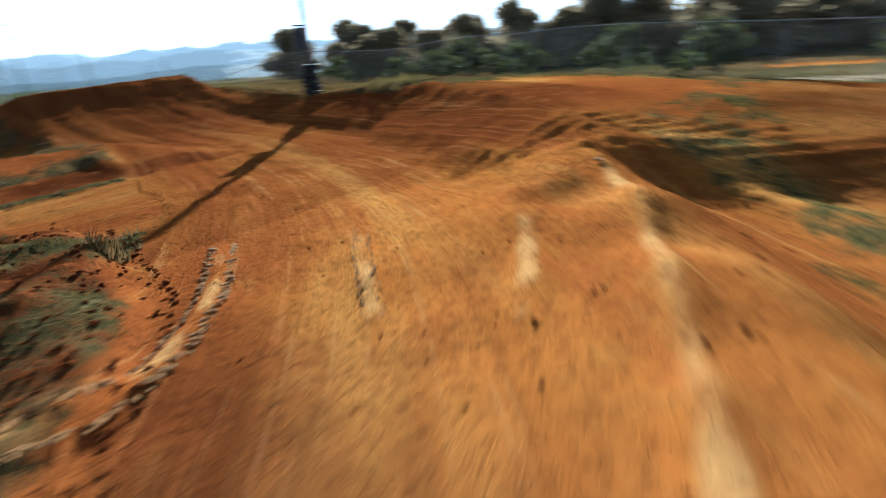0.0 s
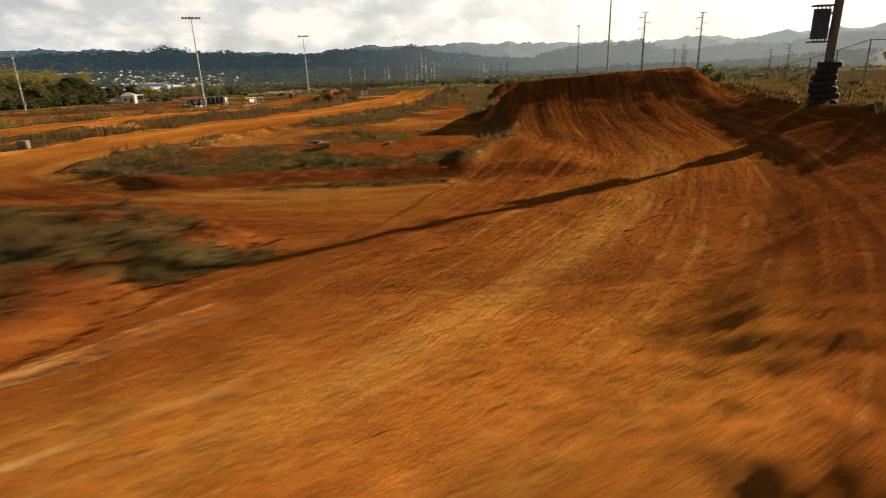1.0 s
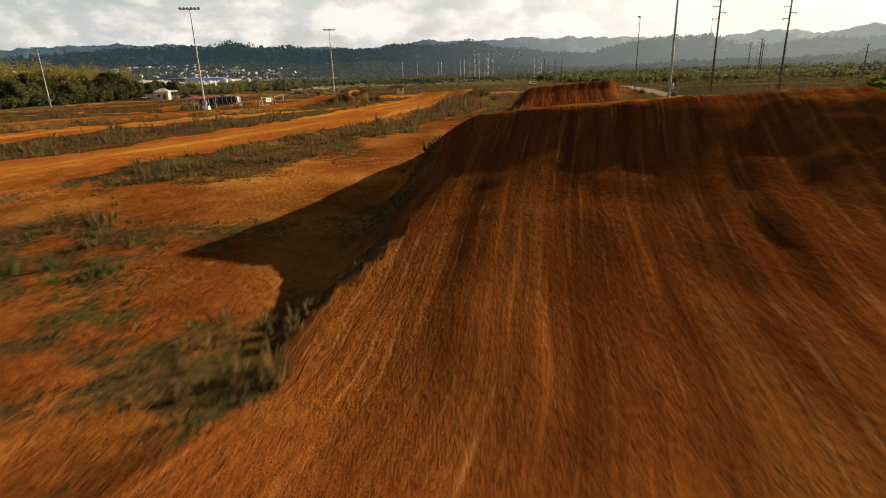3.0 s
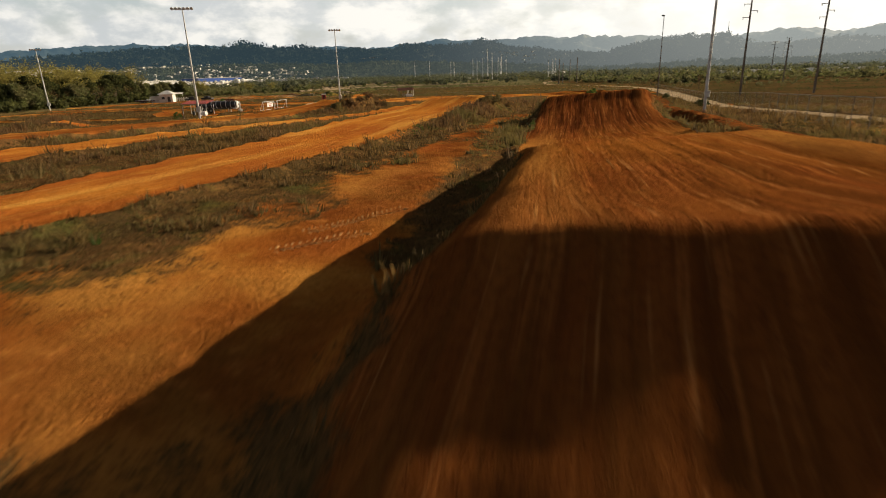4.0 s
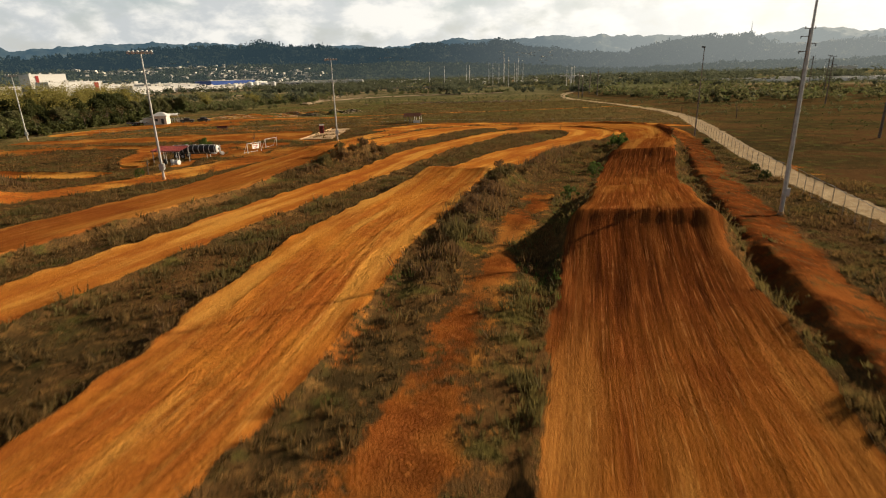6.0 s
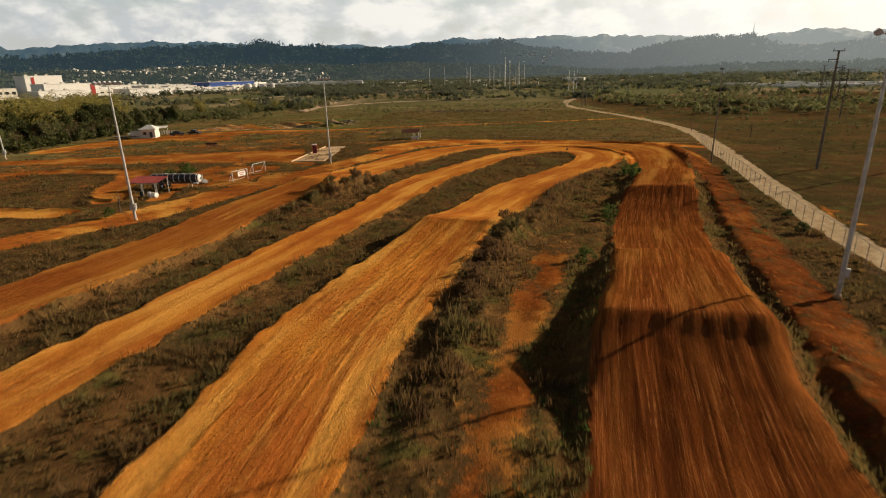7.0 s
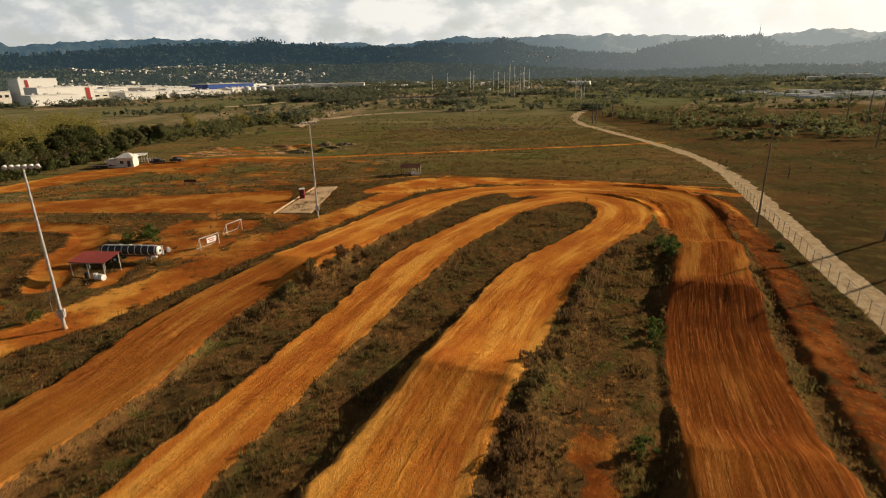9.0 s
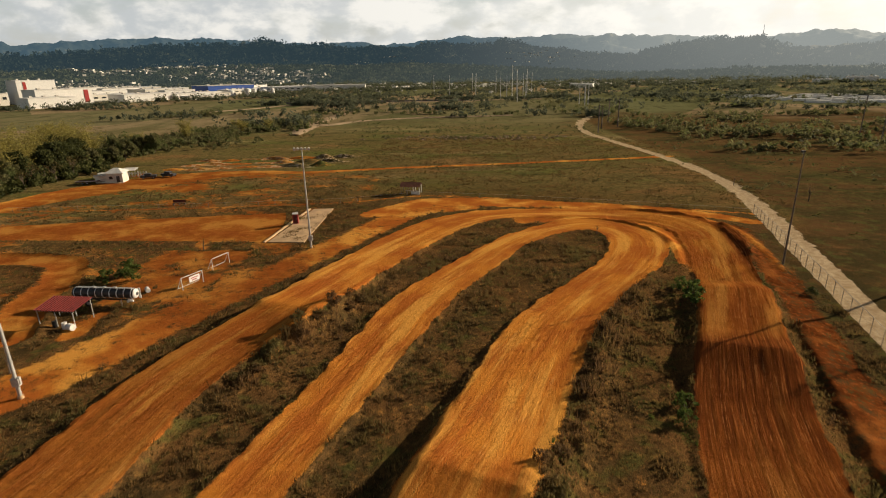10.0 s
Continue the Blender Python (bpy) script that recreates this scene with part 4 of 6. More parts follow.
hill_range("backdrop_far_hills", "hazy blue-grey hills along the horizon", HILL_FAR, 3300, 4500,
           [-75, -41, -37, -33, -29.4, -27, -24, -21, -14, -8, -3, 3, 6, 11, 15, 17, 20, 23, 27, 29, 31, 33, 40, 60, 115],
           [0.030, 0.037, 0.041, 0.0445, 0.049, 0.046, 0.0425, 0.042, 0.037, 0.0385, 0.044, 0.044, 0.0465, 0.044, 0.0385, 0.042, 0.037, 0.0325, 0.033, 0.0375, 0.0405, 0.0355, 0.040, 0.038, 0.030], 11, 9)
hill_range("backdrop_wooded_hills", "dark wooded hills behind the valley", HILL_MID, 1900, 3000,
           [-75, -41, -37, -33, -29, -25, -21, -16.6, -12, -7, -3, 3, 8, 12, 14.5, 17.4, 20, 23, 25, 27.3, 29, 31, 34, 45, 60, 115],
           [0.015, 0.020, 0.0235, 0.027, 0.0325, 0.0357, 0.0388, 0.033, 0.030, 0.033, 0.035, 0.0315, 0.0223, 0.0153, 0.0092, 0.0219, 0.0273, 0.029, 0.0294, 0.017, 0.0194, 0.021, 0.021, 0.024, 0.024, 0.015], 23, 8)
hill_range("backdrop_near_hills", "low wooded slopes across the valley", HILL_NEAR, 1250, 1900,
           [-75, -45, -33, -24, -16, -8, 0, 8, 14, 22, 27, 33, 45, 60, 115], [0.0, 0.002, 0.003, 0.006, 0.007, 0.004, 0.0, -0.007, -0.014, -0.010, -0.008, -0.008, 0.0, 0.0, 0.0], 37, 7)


# ---------------- mesh helpers ----------------
def part(name, bm, mat, parent=None, label="", smooth_shade=False):
    """Links a bmesh as one mesh object under a thing or under a part."""
    me = bpy.data.meshes.new(name)
    bm.normal_update()
    if smooth_shade:
        for f in bm.faces:
            f.smooth = True
    bm.to_mesh(me)
    bm.free()
    me.materials.append(mat)
    ob = new(name, me)
    if parent:
        ob.parent = parent
    return tagged(ob, label) if label else ob


def thing(name, x, y, z=None, turn=0.0, label="", category="", group=""):
    """An empty at a thing's base."""
    ob = new(name)
    ob.empty_display_size = 0.2
    ob.matrix_basis = pose(x, y, at_ground(x, y) if z is None else z, 0, 0, turn)
    return tagged(ob, label, category, group)


def box(bm, size, at=(0, 0, 0), bevel=0.0, turn=None):
    m = Matrix.Translation(at) @ (turn or Matrix()) @ Matrix.Diagonal((*size, 1))
    made = bmesh.ops.create_cube(bm, size=1, matrix=m)
    if bevel:
        edges = list({e for v in made["verts"] for e in v.link_edges})
        bmesh.ops.bevel(bm, geom=edges, offset=bevel, segments=1, affect="EDGES", profile=0.5)
    return bm


def tube(bm, a, b, r0, r1=None, sides=10):
    """A capped, tapered tube from a to b."""
    a, b = Vector(a), Vector(b)
    m = Matrix.Translation((a + b) / 2) @ (b - a).to_track_quat("Z", "Y").to_matrix().to_4x4()
    bmesh.ops.create_cone(bm, cap_ends=True, segments=sides, radius1=r0, radius2=r0 if r1 is None else r1, depth=(b - a).length, matrix=m)
    return bm


def boxed(size, at=(0, 0, 0), bevel=0.0, turn=None):
    return box(bmesh.new(), size, at, bevel, turn)


def tubed(a, b, r0, r1=None, sides=10):
    return tube(bmesh.new(), a, b, r0, r1, sides)


# ---------------- floodlight and utility poles ----------------
def floodlight_pole(x, y, top, base_z, lamps, turn=0.0, label="tall galvanised floodlight pole with a row of lamps"):
    p = thing("floodlight_pole", x, y, base_z, turn, label, "floodlight pole", "floodlight poles round the track")
    h = top - base_z
    bm = tubed((0, 0, -0.3), (0, 0, h * 0.35), 0.19, 0.165, 12)
    tube(bm, (0, 0, h * 0.35), (0, 0, h * 0.7), 0.155, 0.13, 12)
    tube(bm, (0, 0, h * 0.7), (0, 0, h), 0.12, 0.09, 12)
    part("pole", bm, M_STEEL, p, smooth_shade=False)
    part("base_collar", tubed((0, 0, -0.1), (0, 0, 0.35), 0.28, 0.25, 12), M_CONCRETE, p)
    w = 0.62 * (lamps - 1)
    part("crossarm", boxed((w + 0.3, 0.09, 0.12), (0, 0, h - 0.05), 0.015), M_STEEL, p)
    for k in range(lamps):
        lx = -w / 2 + 0.62 * k
        lamp = part("floodlight", tubed((lx, -0.02, h + 0.22), (lx, -0.36, h + 0.02), 0.12, 0.27, 10), M_LAMP, p)
        part("lens", tubed((lx, -0.365, h + 0.018), (lx, -0.385, h + 0.006), 0.25, 0.25, 10), M_GLASS, lamp)
        part("bracket", boxed((0.05, 0.07, 0.3), (lx, 0.0, h + 0.1)), M_STEEL, p)
    part("control_box", boxed((0.45, 0.28, 0.75), (0.22, 0, h * 0.085 + 0.5), 0.02), M_STEEL, p)
    part("ladder_guard", boxed((0.7, 0.5, 0.9), (0, 0, 1.9), 0.02) if lamps > 4 else boxed((0.3, 0.3, 0.5), (0, 0, 1.8), 0.02), M_STEEL, p)
    return p


floodlight_pole(-33.06, 93.92, 18.5, at_ground(-33.06, 93.92), 5, 10)
floodlight_pole(-48.05, 44.93, 18.9, at_ground(-48.05, 44.93), 6, 12)
floodlight_pole(-122.4, 108.5, 17.2, at_ground(-122.4, 108.5), 5, 25)
floodlight_pole(27.5, 14.9, 21.2, at_ground(27.5, 14.9), 4, -30, "tall galvanised floodlight pole beside the side path")


def camera_mast(x, y, top):
    z = at_ground(x, y)
    p = thing("lamp_mast", x, y, z, 20, "slender steel mast with one small lamp on top", "lamp mast")
    h = top - z
    part("pole", tube(tubed((0, 0, -0.3), (0, 0, h * 0.5), 0.16, 0.12, 10), (0, 0, h * 0.5), (0, 0, h), 0.11, 0.07, 10), M_WOOD, p)
    part("lamp_head", boxed((0.7, 0.35, 0.3), (-0.25, 0, h + 0.05), 0.05), M_TANK, p)
    part("bracket", boxed((0.3, 0.06, 0.06), (-0.1, 0, h - 0.2)), M_STEEL, p)


camera_mast(46.5, 86.2, 18.6)


def utility_pole(x, y, h, turn=0.0, arms=4, z=None):
    z = at_ground(x, y) if z is None else z
    p = thing("utility_pole", x, y, z, turn, "weathered wooden utility pole with staggered crossarms" if arms else "bare weathered wooden pole standing in the valley", "utility pole", "utility poles")
    part("pole", tubed((0, 0, -0.5), (0, 0, h), 0.27, 0.16, 10) if arms else tubed((0, 0, -0.5), (0, 0, h), 0.2 + 0.009 * h, 0.12 + 0.007 * h, 10), M_WOOD if arms or h < 16 else M_STEEL, p)
    if arms:
        part("crossarm", boxed((2.3, 0.12, 0.14), (0, 0, h - 0.1), 0.015), M_WOOD, p)
        for k in (-1, 1):
            part("insulator", tubed((k * 1.05, 0, h - 0.02), (k * 1.05, 0, h + 0.3), 0.07, 0.05, 8), M_TANK, p)
        for k in range(arms - 1):
            s = -1 if k % 2 == 0 else 1
            arm = part("side_arm", boxed((1.7, 0.12, 0.13), (s * 0.95, 0, h - 1.5 - 1.35 * k), 0.015), M_WOOD, p)
            part("insulator", tubed((s * 1.7, 0, h - 1.5 - 1.35 * k), (s * 1.7, 0, h - 1.95 - 1.35 * k), 0.08, 0.05, 8), M_TANK, arm)
    return p


utility_pole(62.86, 79.1, 20.9, 12)
utility_pole(79.3, 78.7, 20.4, 12)
for px, py, ph in ((132, 186, 17), (158, 232, 18), (161, 250, 18), (164, 168, 13), (166, 159, 14.5)):
    utility_pole(px, py, ph, 10, 3)
for px, py, ph in ((56.4, 281, 14), (72, 307, 15), (72, 330, 14), (62, 300, 12), (85, 465, 18), (84, 500, 18), (78, 440, 17), (92, 520, 17),
                   (19, 608, 24), (31, 605, 24), (33.5, 554, 22), (45, 600, 24), (27, 640, 24), (-60, 700, 24), (-40, 690, 24), (-8, 660, 22)):
    utility_pole(px, py, ph, 0, 0)


def sagging_cable(a, b, sag):
    cu = bpy.data.curves.new("power_line", "CURVE")
    cu.dimensions, cu.bevel_depth, cu.bevel_resolution = "3D", 0.022, 1
    sp = cu.splines.new("POLY")
    sp.points.add(24)
    for k, pt in enumerate(sp.points):
        u = k / 24
        v = Vector(a).lerp(Vector(b), u)
        pt.co = (v.x, v.y, v.z - sag * 4 * u * (1 - u), 1)
    cu.materials.append(M_WIRE)
    tagged(new("power_line", cu), "thin dark sagging power line between the poles", "power line", "power lines")


for dz, dx in ((-1.95, -1.7), (-3.3, 1.7), (-4.65, -1.7)):
    sagging_cable((132 + dx, 186, 17 + dz), (158 + dx, 232, 18 + dz), 4.5)


# ---------------- pole with a cage, standing in a stack of tyres ----------------
def tyre(bm, r, w, z, tilt, off):
    m = Matrix.Translation((off[0], off[1], z)) @ Euler(tilt).to_matrix().to_4x4()
    prof = [(r * 0.56, -w * 0.42), (r * 0.78, -w * 0.5), (r * 0.95, -w * 0.42), (r, -w * 0.2), (r, w * 0.2), (r * 0.95, w * 0.42), (r * 0.78, w * 0.5), (r * 0.56, w * 0.42)]
    rings = []
    for k in range(20):
        a = 2 * math.pi * k / 20
        rings.append([bm.verts.new(m @ Vector((q * math.cos(a), q * math.sin(a), h))) for q, h in prof])
    for k in range(20):
        for j in range(len(prof)):
            r0, r1 = rings[k], rings[(k + 1) % 20]
            bm.faces.new((r0[j], r1[j], r1[(j + 1) % len(prof)], r0[(j + 1) % len(prof)]))
    return bm


def tyre_pole(x, y):
    z = at_ground(x, y)
    p = thing("light_pole", x, y, z, 0, "weathered wooden pole with a caged panel, wrapped in old tyres", "pole")
    part("pole", tubed((0, 0, -0.5), (0.1, 0, 14.0), 0.16, 0.10, 12), M_WOOD, p)
    rnd = random.Random(5)
    for k in range(7):
        part("tyre", tyre(bmesh.new(), 0.44 - 0.02 * k + 0.07 * rnd.random(), 0.23, 0.12 + 0.225 * k, (0.1 * rnd.uniform(-1, 1), 0.1 * rnd.uniform(-1, 1), 0), (0.08 * rnd.uniform(-1, 1), 0.08 * rnd.uniform(-1, 1))), M_BLACK, p)
    cage = part("cage_panel", boxed((0.62, 0.1, 1.0), (-0.55, 0, 2.85), 0.02), M_TANK, p, "dark panel in a barred steel cage")
    for k in range(5):
        part("bar", tubed((-0.85 + 0.15 * k, -0.14, 2.25), (-0.85 + 0.15 * k, -0.14, 3.45), 0.018, sides=6), M_TANK, cage)
    for zz in (2.25, 3.45):
        part("rail", boxed((0.68, 0.3, 0.05), (-0.55, 0, zz)), M_TANK, cage)
    part("strap", boxed((0.4, 0.06, 0.08), (-0.15, 0, 3.2)), M_STEEL, p)


tyre_pole(6.85, -58.5)


for px, py, ph in ((33, 640, 30), (38, 640, 30), (31, 605, 34), (36, 604, 30), (45, 636, 26), (49, 635, 30), (-14, 800, 26), (-9, 800, 26), (18, 760, 28), (60, 700, 26)):
    utility_pole(px, py, ph, 0, 0)


# ---------------- fences ----------------
def wire_fence(points, height, gap, label, solid_top=True, mesh=True):
    p0 = points[0]
    f = thing("wire_fence", p0[0], p0[1], 0.0, 0, label, "fence")
    f.location = (0, 0, 0)
    post = tubed((0, 0, -0.2), (0, 0, height), 0.03, 0.03, 6)
    first = None
    tops = []
    for a, b in zip(points, points[1:]):
        n = max(1, round(math.dist(a, b) / gap))
        for k in range(n + (b == points[-1])):
            u = k / n
            x, y = a[0] + (b[0] - a[0]) * u, a[1] + (b[1] - a[1]) * u
            tops.append((x, y, at_ground(x, y)))
    for x, y, z in tops:
        if first is None:
            first = part("post", post, M_POST, f)
            first.location = (x, y, z)
        else:
            o = first.copy()
            scene.collection.objects.link(o)
            o.location = (x, y, z)
    top, middle, foot, wire = bmesh.new(), bmesh.new(), bmesh.new(), bmesh.new()
    uv = wire.loops.layers.uv.new("UVMap")
    run = 0.0
    for a, b in zip(tops, tops[1:]):
        for bm, share, r in ((top, 1.0, 0.022 if solid_top else 0.012), (middle, 0.5, 0.006), (foot, 0.06, 0.006)):
            tube(bm, (a[0], a[1], a[2] + height * share), (b[0], b[1], b[2] + height * share), r, r, 5)
        length = math.dist(a, b)
        q = [wire.verts.new(v) for v in ((a[0], a[1], a[2] + 0.04), (b[0], b[1], b[2] + 0.04), (b[0], b[1], b[2] + height), (a[0], a[1], a[2] + height))]
        face = wire.faces.new(q)
        for loop, c in zip(face.loops, ((run, 0), (run + length, 0), (run + length, height), (run, height))):
            loop[uv].uv = c
        run += length
    part("top_rail", top, M_STEEL, f)
    part("middle_wire", middle, M_WIRE, f)
    part("bottom_wire", foot, M_WIRE, f)
    if mesh:
        part("wire_mesh", wire, M_MESH, f, "fine chain-link wire mesh")
    else:
        wire.free()


wire_fence(FENCE_SIDE, 2.2, 3.0, "long chain-link fence on steel posts along the road")
wire_fence(FAR_FENCE, 1.1, 4.0, "low wire fence behind the track's far turn", False, False)


# ---------------- shelter, tank trailer and field furniture ----------------
def corrugated(width, depth, pitch_z, mat_name, ribs, thick=0.04):
    """A sheet roof with ribs down its slope, rising by pitch_z along depth."""
    bm = bmesh.new()
    n = ribs * 6
    rows = []
    for side in (0, thick):
        for v in (0, 1):
            rows.append([bm.verts.new((-width / 2 + width * k / n, -depth / 2 + depth * v, pitch_z * v - side + 0.035 * math.sin(k / 6 * 2 * math.pi))) for k in range(n + 1)])
    a, b, c, d = rows
    for k in range(n):
        bm.faces.new((a[k], a[k + 1], b[k + 1], b[k]))
        bm.faces.new((d[k], d[k + 1], c[k + 1], c[k]))
        bm.faces.new((c[k], c[k + 1], a[k + 1], a[k]))
        bm.faces.new((b[k], b[k + 1], d[k + 1], d[k]))
    return bm


def shelter(x, y, turn):
    p = thing("shelter", x, y, None, turn, "open shelter with a ribbed red sheet-metal roof", "shelter")
    roof = part("roof", corrugated(5.6, 3.6, 0.5, "", 14), M_REDROOF, p, "ribbed dark red sheet-metal roof")
    roof.location = (0, 0, 2.35)
    for k in range(15):
        rib = part("roof_rib", boxed((0.16, 3.6, 0.03), (-2.72 + 5.44 * k / 14, 0, 2.645), 0, Matrix.Rotation(math.atan2(0.5, 3.6), 4, "X")), M_RIB, roof)
        rib.location = (0, 0, -2.35)
    for sx in (-2.5, 0, 2.5):
        for sy, h in ((-1.6, 2.32), (1.6, 2.75)):
            part("post", tubed((sx, sy, -0.2), (sx, sy, h), 0.06, sides=8), M_STEEL, p)
    part("beam", boxed((5.4, 0.1, 0.14), (0, -1.6, 2.28)), M_STEEL, p)
    part("beam", boxed((5.4, 0.1, 0.14), (0, 1.6, 2.72)), M_STEEL, p)
    return p


shelter(-56.2, 62.2, -3)


def drum(x, y, r, h, turn, mat, label, lying=False):
    p = thing("drum", x, y, None, turn, label, "drum", "drums by the shelter")
    a, b = ((0, -h / 2, r), (0, h / 2, r)) if lying else ((0, 0, 0), (0, 0, h))
    bm = tubed(a, b, r, r, 16)
    part("barrel", bm, mat, p, smooth_shade=False)
    for u in (0.05, 0.35, 0.65, 0.95):
        va, vb = Vector(a).lerp(Vector(b), u - 0.012), Vector(a).lerp(Vector(b), u + 0.012)
        part("hoop", tubed(va, vb, r * 1.04, r * 1.04, 16), mat, p)
    return p


drum(-54.0, 59.9, 0.42, 1.0, 70, M_WHITE, "white plastic drum lying under the shelter", True)
drum(-55.1, 60.3, 0.3, 0.85, 0, M_WHITE, "small white drum standing under the shelter")
drum(-56.6, 60.6, 0.3, 0.85, 0, M_BLACK, "black drum standing under the shelter")


def tank_trailer(x, y, turn):
    p = thing("tank_trailer", x, y, None, turn, "long dark cylindrical tank trailer with pale hoops and a white end", "tank trailer")
    r, half, z = 0.72, 4.5, 1.75
    part("tank", tubed((-half, 0, z), (half, 0, z), r, r, 28), M_TANK, p, smooth_shade=False)
    for k in range(9):
        u = -half + 0.25 + (2 * half - 0.5) * k / 8
        part("hoop", tubed((u - 0.06, 0, z), (u + 0.06, 0, z), r + 0.035, r + 0.035, 28), M_LAMP, p, "pale steel hoop")
    cap = bmesh.new()
    bmesh.ops.create_uvsphere(cap, u_segments=24, v_segments=12, radius=1, matrix=Matrix.Translation((half, 0, z)) @ Matrix.Diagonal((0.28, r * 0.97, r * 0.97, 1)))
    end = part("end_cap", cap, M_WHITE, p, "white domed end", True)
    part("hatch", tubed((half + 0.24, 0, z), (half + 0.32, 0, z), 0.24, 0.24, 14), M_TANK, end)
    cap = bmesh.new()
    bmesh.ops.create_uvsphere(cap, u_segments=24, v_segments=12, radius=1, matrix=Matrix.Translation((-half, 0, z)) @ Matrix.Diagonal((0.28, r * 0.97, r * 0.97, 1)))
    part("end_cap", cap, M_TANK, p, smooth_shade=True)
    part("walkway", boxed((2 * half - 0.8, 0.42, 0.05), (0, 0, z + r + 0.04)), M_STEEL, p)
    for k in (-1.6, 0, 1.6):
        part("manhole", tubed((k, 0, z + r), (k, 0, z + r + 0.16), 0.26, 0.26, 14), M_STEEL, p)
    for s in (-0.45, 0.45):
        part("chassis_rail", boxed((2 * half - 0.6, 0.12, 0.22), (0, s, 0.98), 0.01), M_TANK, p)
    for ax in (-3.4, -2.1):
        for s in (-0.95, 0.95):
            bm = tyre(bmesh.new(), 0.5, 0.28, 0, (0, 0, 0), (0, 0))
            wheel = part("wheel", bm, M_BLACK, p)
            wheel.matrix_basis = pose(ax, s, 0.5, 90, 0, 0)
            rim = part("rim", tubed((0, 0, -0.06), (0, 0, 0.06), 0.29, 0.29, 14), M_STEEL, wheel)
            rim.location = (0, 0, 0)
    for s in (-0.6, 0.6):
        part("landing_leg", boxed((0.14, 0.14, 1.0), (2.6, s, 0.5), 0.01), M_STEEL, p)
    part("hose_tray", boxed((0.9, 0.3, 0.25), (half - 0.3, -0.85, 1.0), 0.02), M_WHITE, p)
    part("ladder", boxed((0.35, 0.06, 1.5), (half + 0.2, 0.55, 1.6)), M_WHITE, p)


tank_trailer(-54.6, 68.0, -2)


def goal(x, y, turn, banner):
    p = thing("goal_frame", x, y, None, turn, "white goal frame with a hanging banner" if banner else "bare white tubular goal frame", "goal frame", "goal frames on the pitch")
    for s in (-1.9, 1.9):
        part("upright", tubed((s, 0, -0.1), (s, 0, 1.9), 0.05, sides=8), M_WHITE, p)
        part("brace", tubed((s, 0, 1.9), (s, 1.1, 0.0), 0.035, sides=8), M_WHITE, p)
    part("crossbar", tubed((-1.95, 0, 1.9), (1.95, 0, 1.9), 0.05, sides=8), M_WHITE, p)
    part("ground_bar", tubed((-1.9, 1.1, 0.04), (1.9, 1.1, 0.04), 0.035, sides=8), M_WHITE, p)
    if banner:
        b = part("banner", boxed((1.9, 0.03, 0.9), (0.35, -0.06, 1.2), 0.005), M_WHITE, p, "white banner with red lettering bars")
        for k, wd in enumerate((1.3, 0.9)):
            part("bar", boxed((wd, 0.01, 0.16), (0.35, -0.082, 1.35 - 0.32 * k)), M_REDPAINT, b)


goal(-45.7, 75.0, 68, True)
goal(-45.4, 83.8, 72, False)
drum(-51.5, 72.6, 0.32, 1.1, 40, M_WHITE, "white drum lying beside the pitch", True)


def booth(x, y):
    p = thing("portable_toilet", x, y, None, 15, "red portable toilet cabin with a white roof on the slab", "portable toilet")
    part("body", boxed((1.15, 1.15, 2.0), (0, 0, 1.05), 0.04), M_REDPAINT, p)
    part("roof", boxed((1.22, 1.22, 0.2), (0, 0, 2.15), 0.07), M_WHITE, p)
    door = part("door", boxed((0.75, 0.05, 1.75), (0, -0.59, 1.0), 0.015), M_REDROOF, p)
    part("handle", boxed((0.06, 0.05, 0.16), (0.28, -0.63, 1.05)), M_STEEL, door)
    part("vent", tubed((0.4, 0.4, 2.2), (0.4, 0.4, 2.45), 0.06, sides=8), M_STEEL, p)


def slab():
    """Pale concrete slab, in cast bays."""
    s = thing("concrete_slab", -38.6, 110, 0, 0, "worn pale concrete slab at the end of the field", "concrete slab")
    s.location = (0, 0, 0)
    tagged(s, kind="structure")
    a, b, c, d = (Vector((-42.4, 97.0)), Vector((-35.4, 97.0)), Vector((-36.6, 123.5)), Vector((-41.2, 123.0)))
    for i in range(2):
        for j in range(7):
            q = [a.lerp(b, (i + u) / 2).lerp(d.lerp(c, (i + u) / 2), (j + v) / 7) for u, v in ((0.006, 0.004), (0.994, 0.004), (0.994, 0.996), (0.006, 0.996))]
            bm = bmesh.new()
            top = [bm.verts.new((v.x, v.y, float(ground_base(v.x, v.y)) + 0.22)) for v in q]
            low = [bm.verts.new((v.x, v.y, float(ground_base(v.x, v.y)) - 0.2)) for v in q]
            bm.faces.new(top)
            for k in range(4):
                bm.faces.new((low[k], low[(k + 1) % 4], top[(k + 1) % 4], top[k]))
            part("bay", bm, M_CONCRETE, s)
    part("kerb", boxed((0.35, 26.0, 0.35), (-42.6, 110.0, float(ground_base(-42.6, 110.0)) + 0.15), 0.02, Matrix.Rotation(-0.045, 4, "Z")), M_CONCRETE, s)


slab()
booth(-41.3, 110.3)
bpy.data.objects["portable_toilet"].location.z = float(ground_base(-41.3, 110.3)) + 0.22


def bench(x, y, turn):
    p = thing("bench", x, y, None, turn, "dark red bench with a boarded back beside the field", "bench")
    part("seat", boxed((3.2, 0.45, 0.08), (0, 0, 0.48), 0.01), M_REDROOF, p)
    part("backrest", boxed((3.2, 0.07, 0.6), (0, 0.24, 0.95), 0.01), M_REDROOF, p)
    for s in (-1.4, 0, 1.4):
        part("leg", boxed((0.1, 0.45, 0.5), (s, 0, 0.23)), M_TANK, p)


bench(-76.6, 127.6, 5)


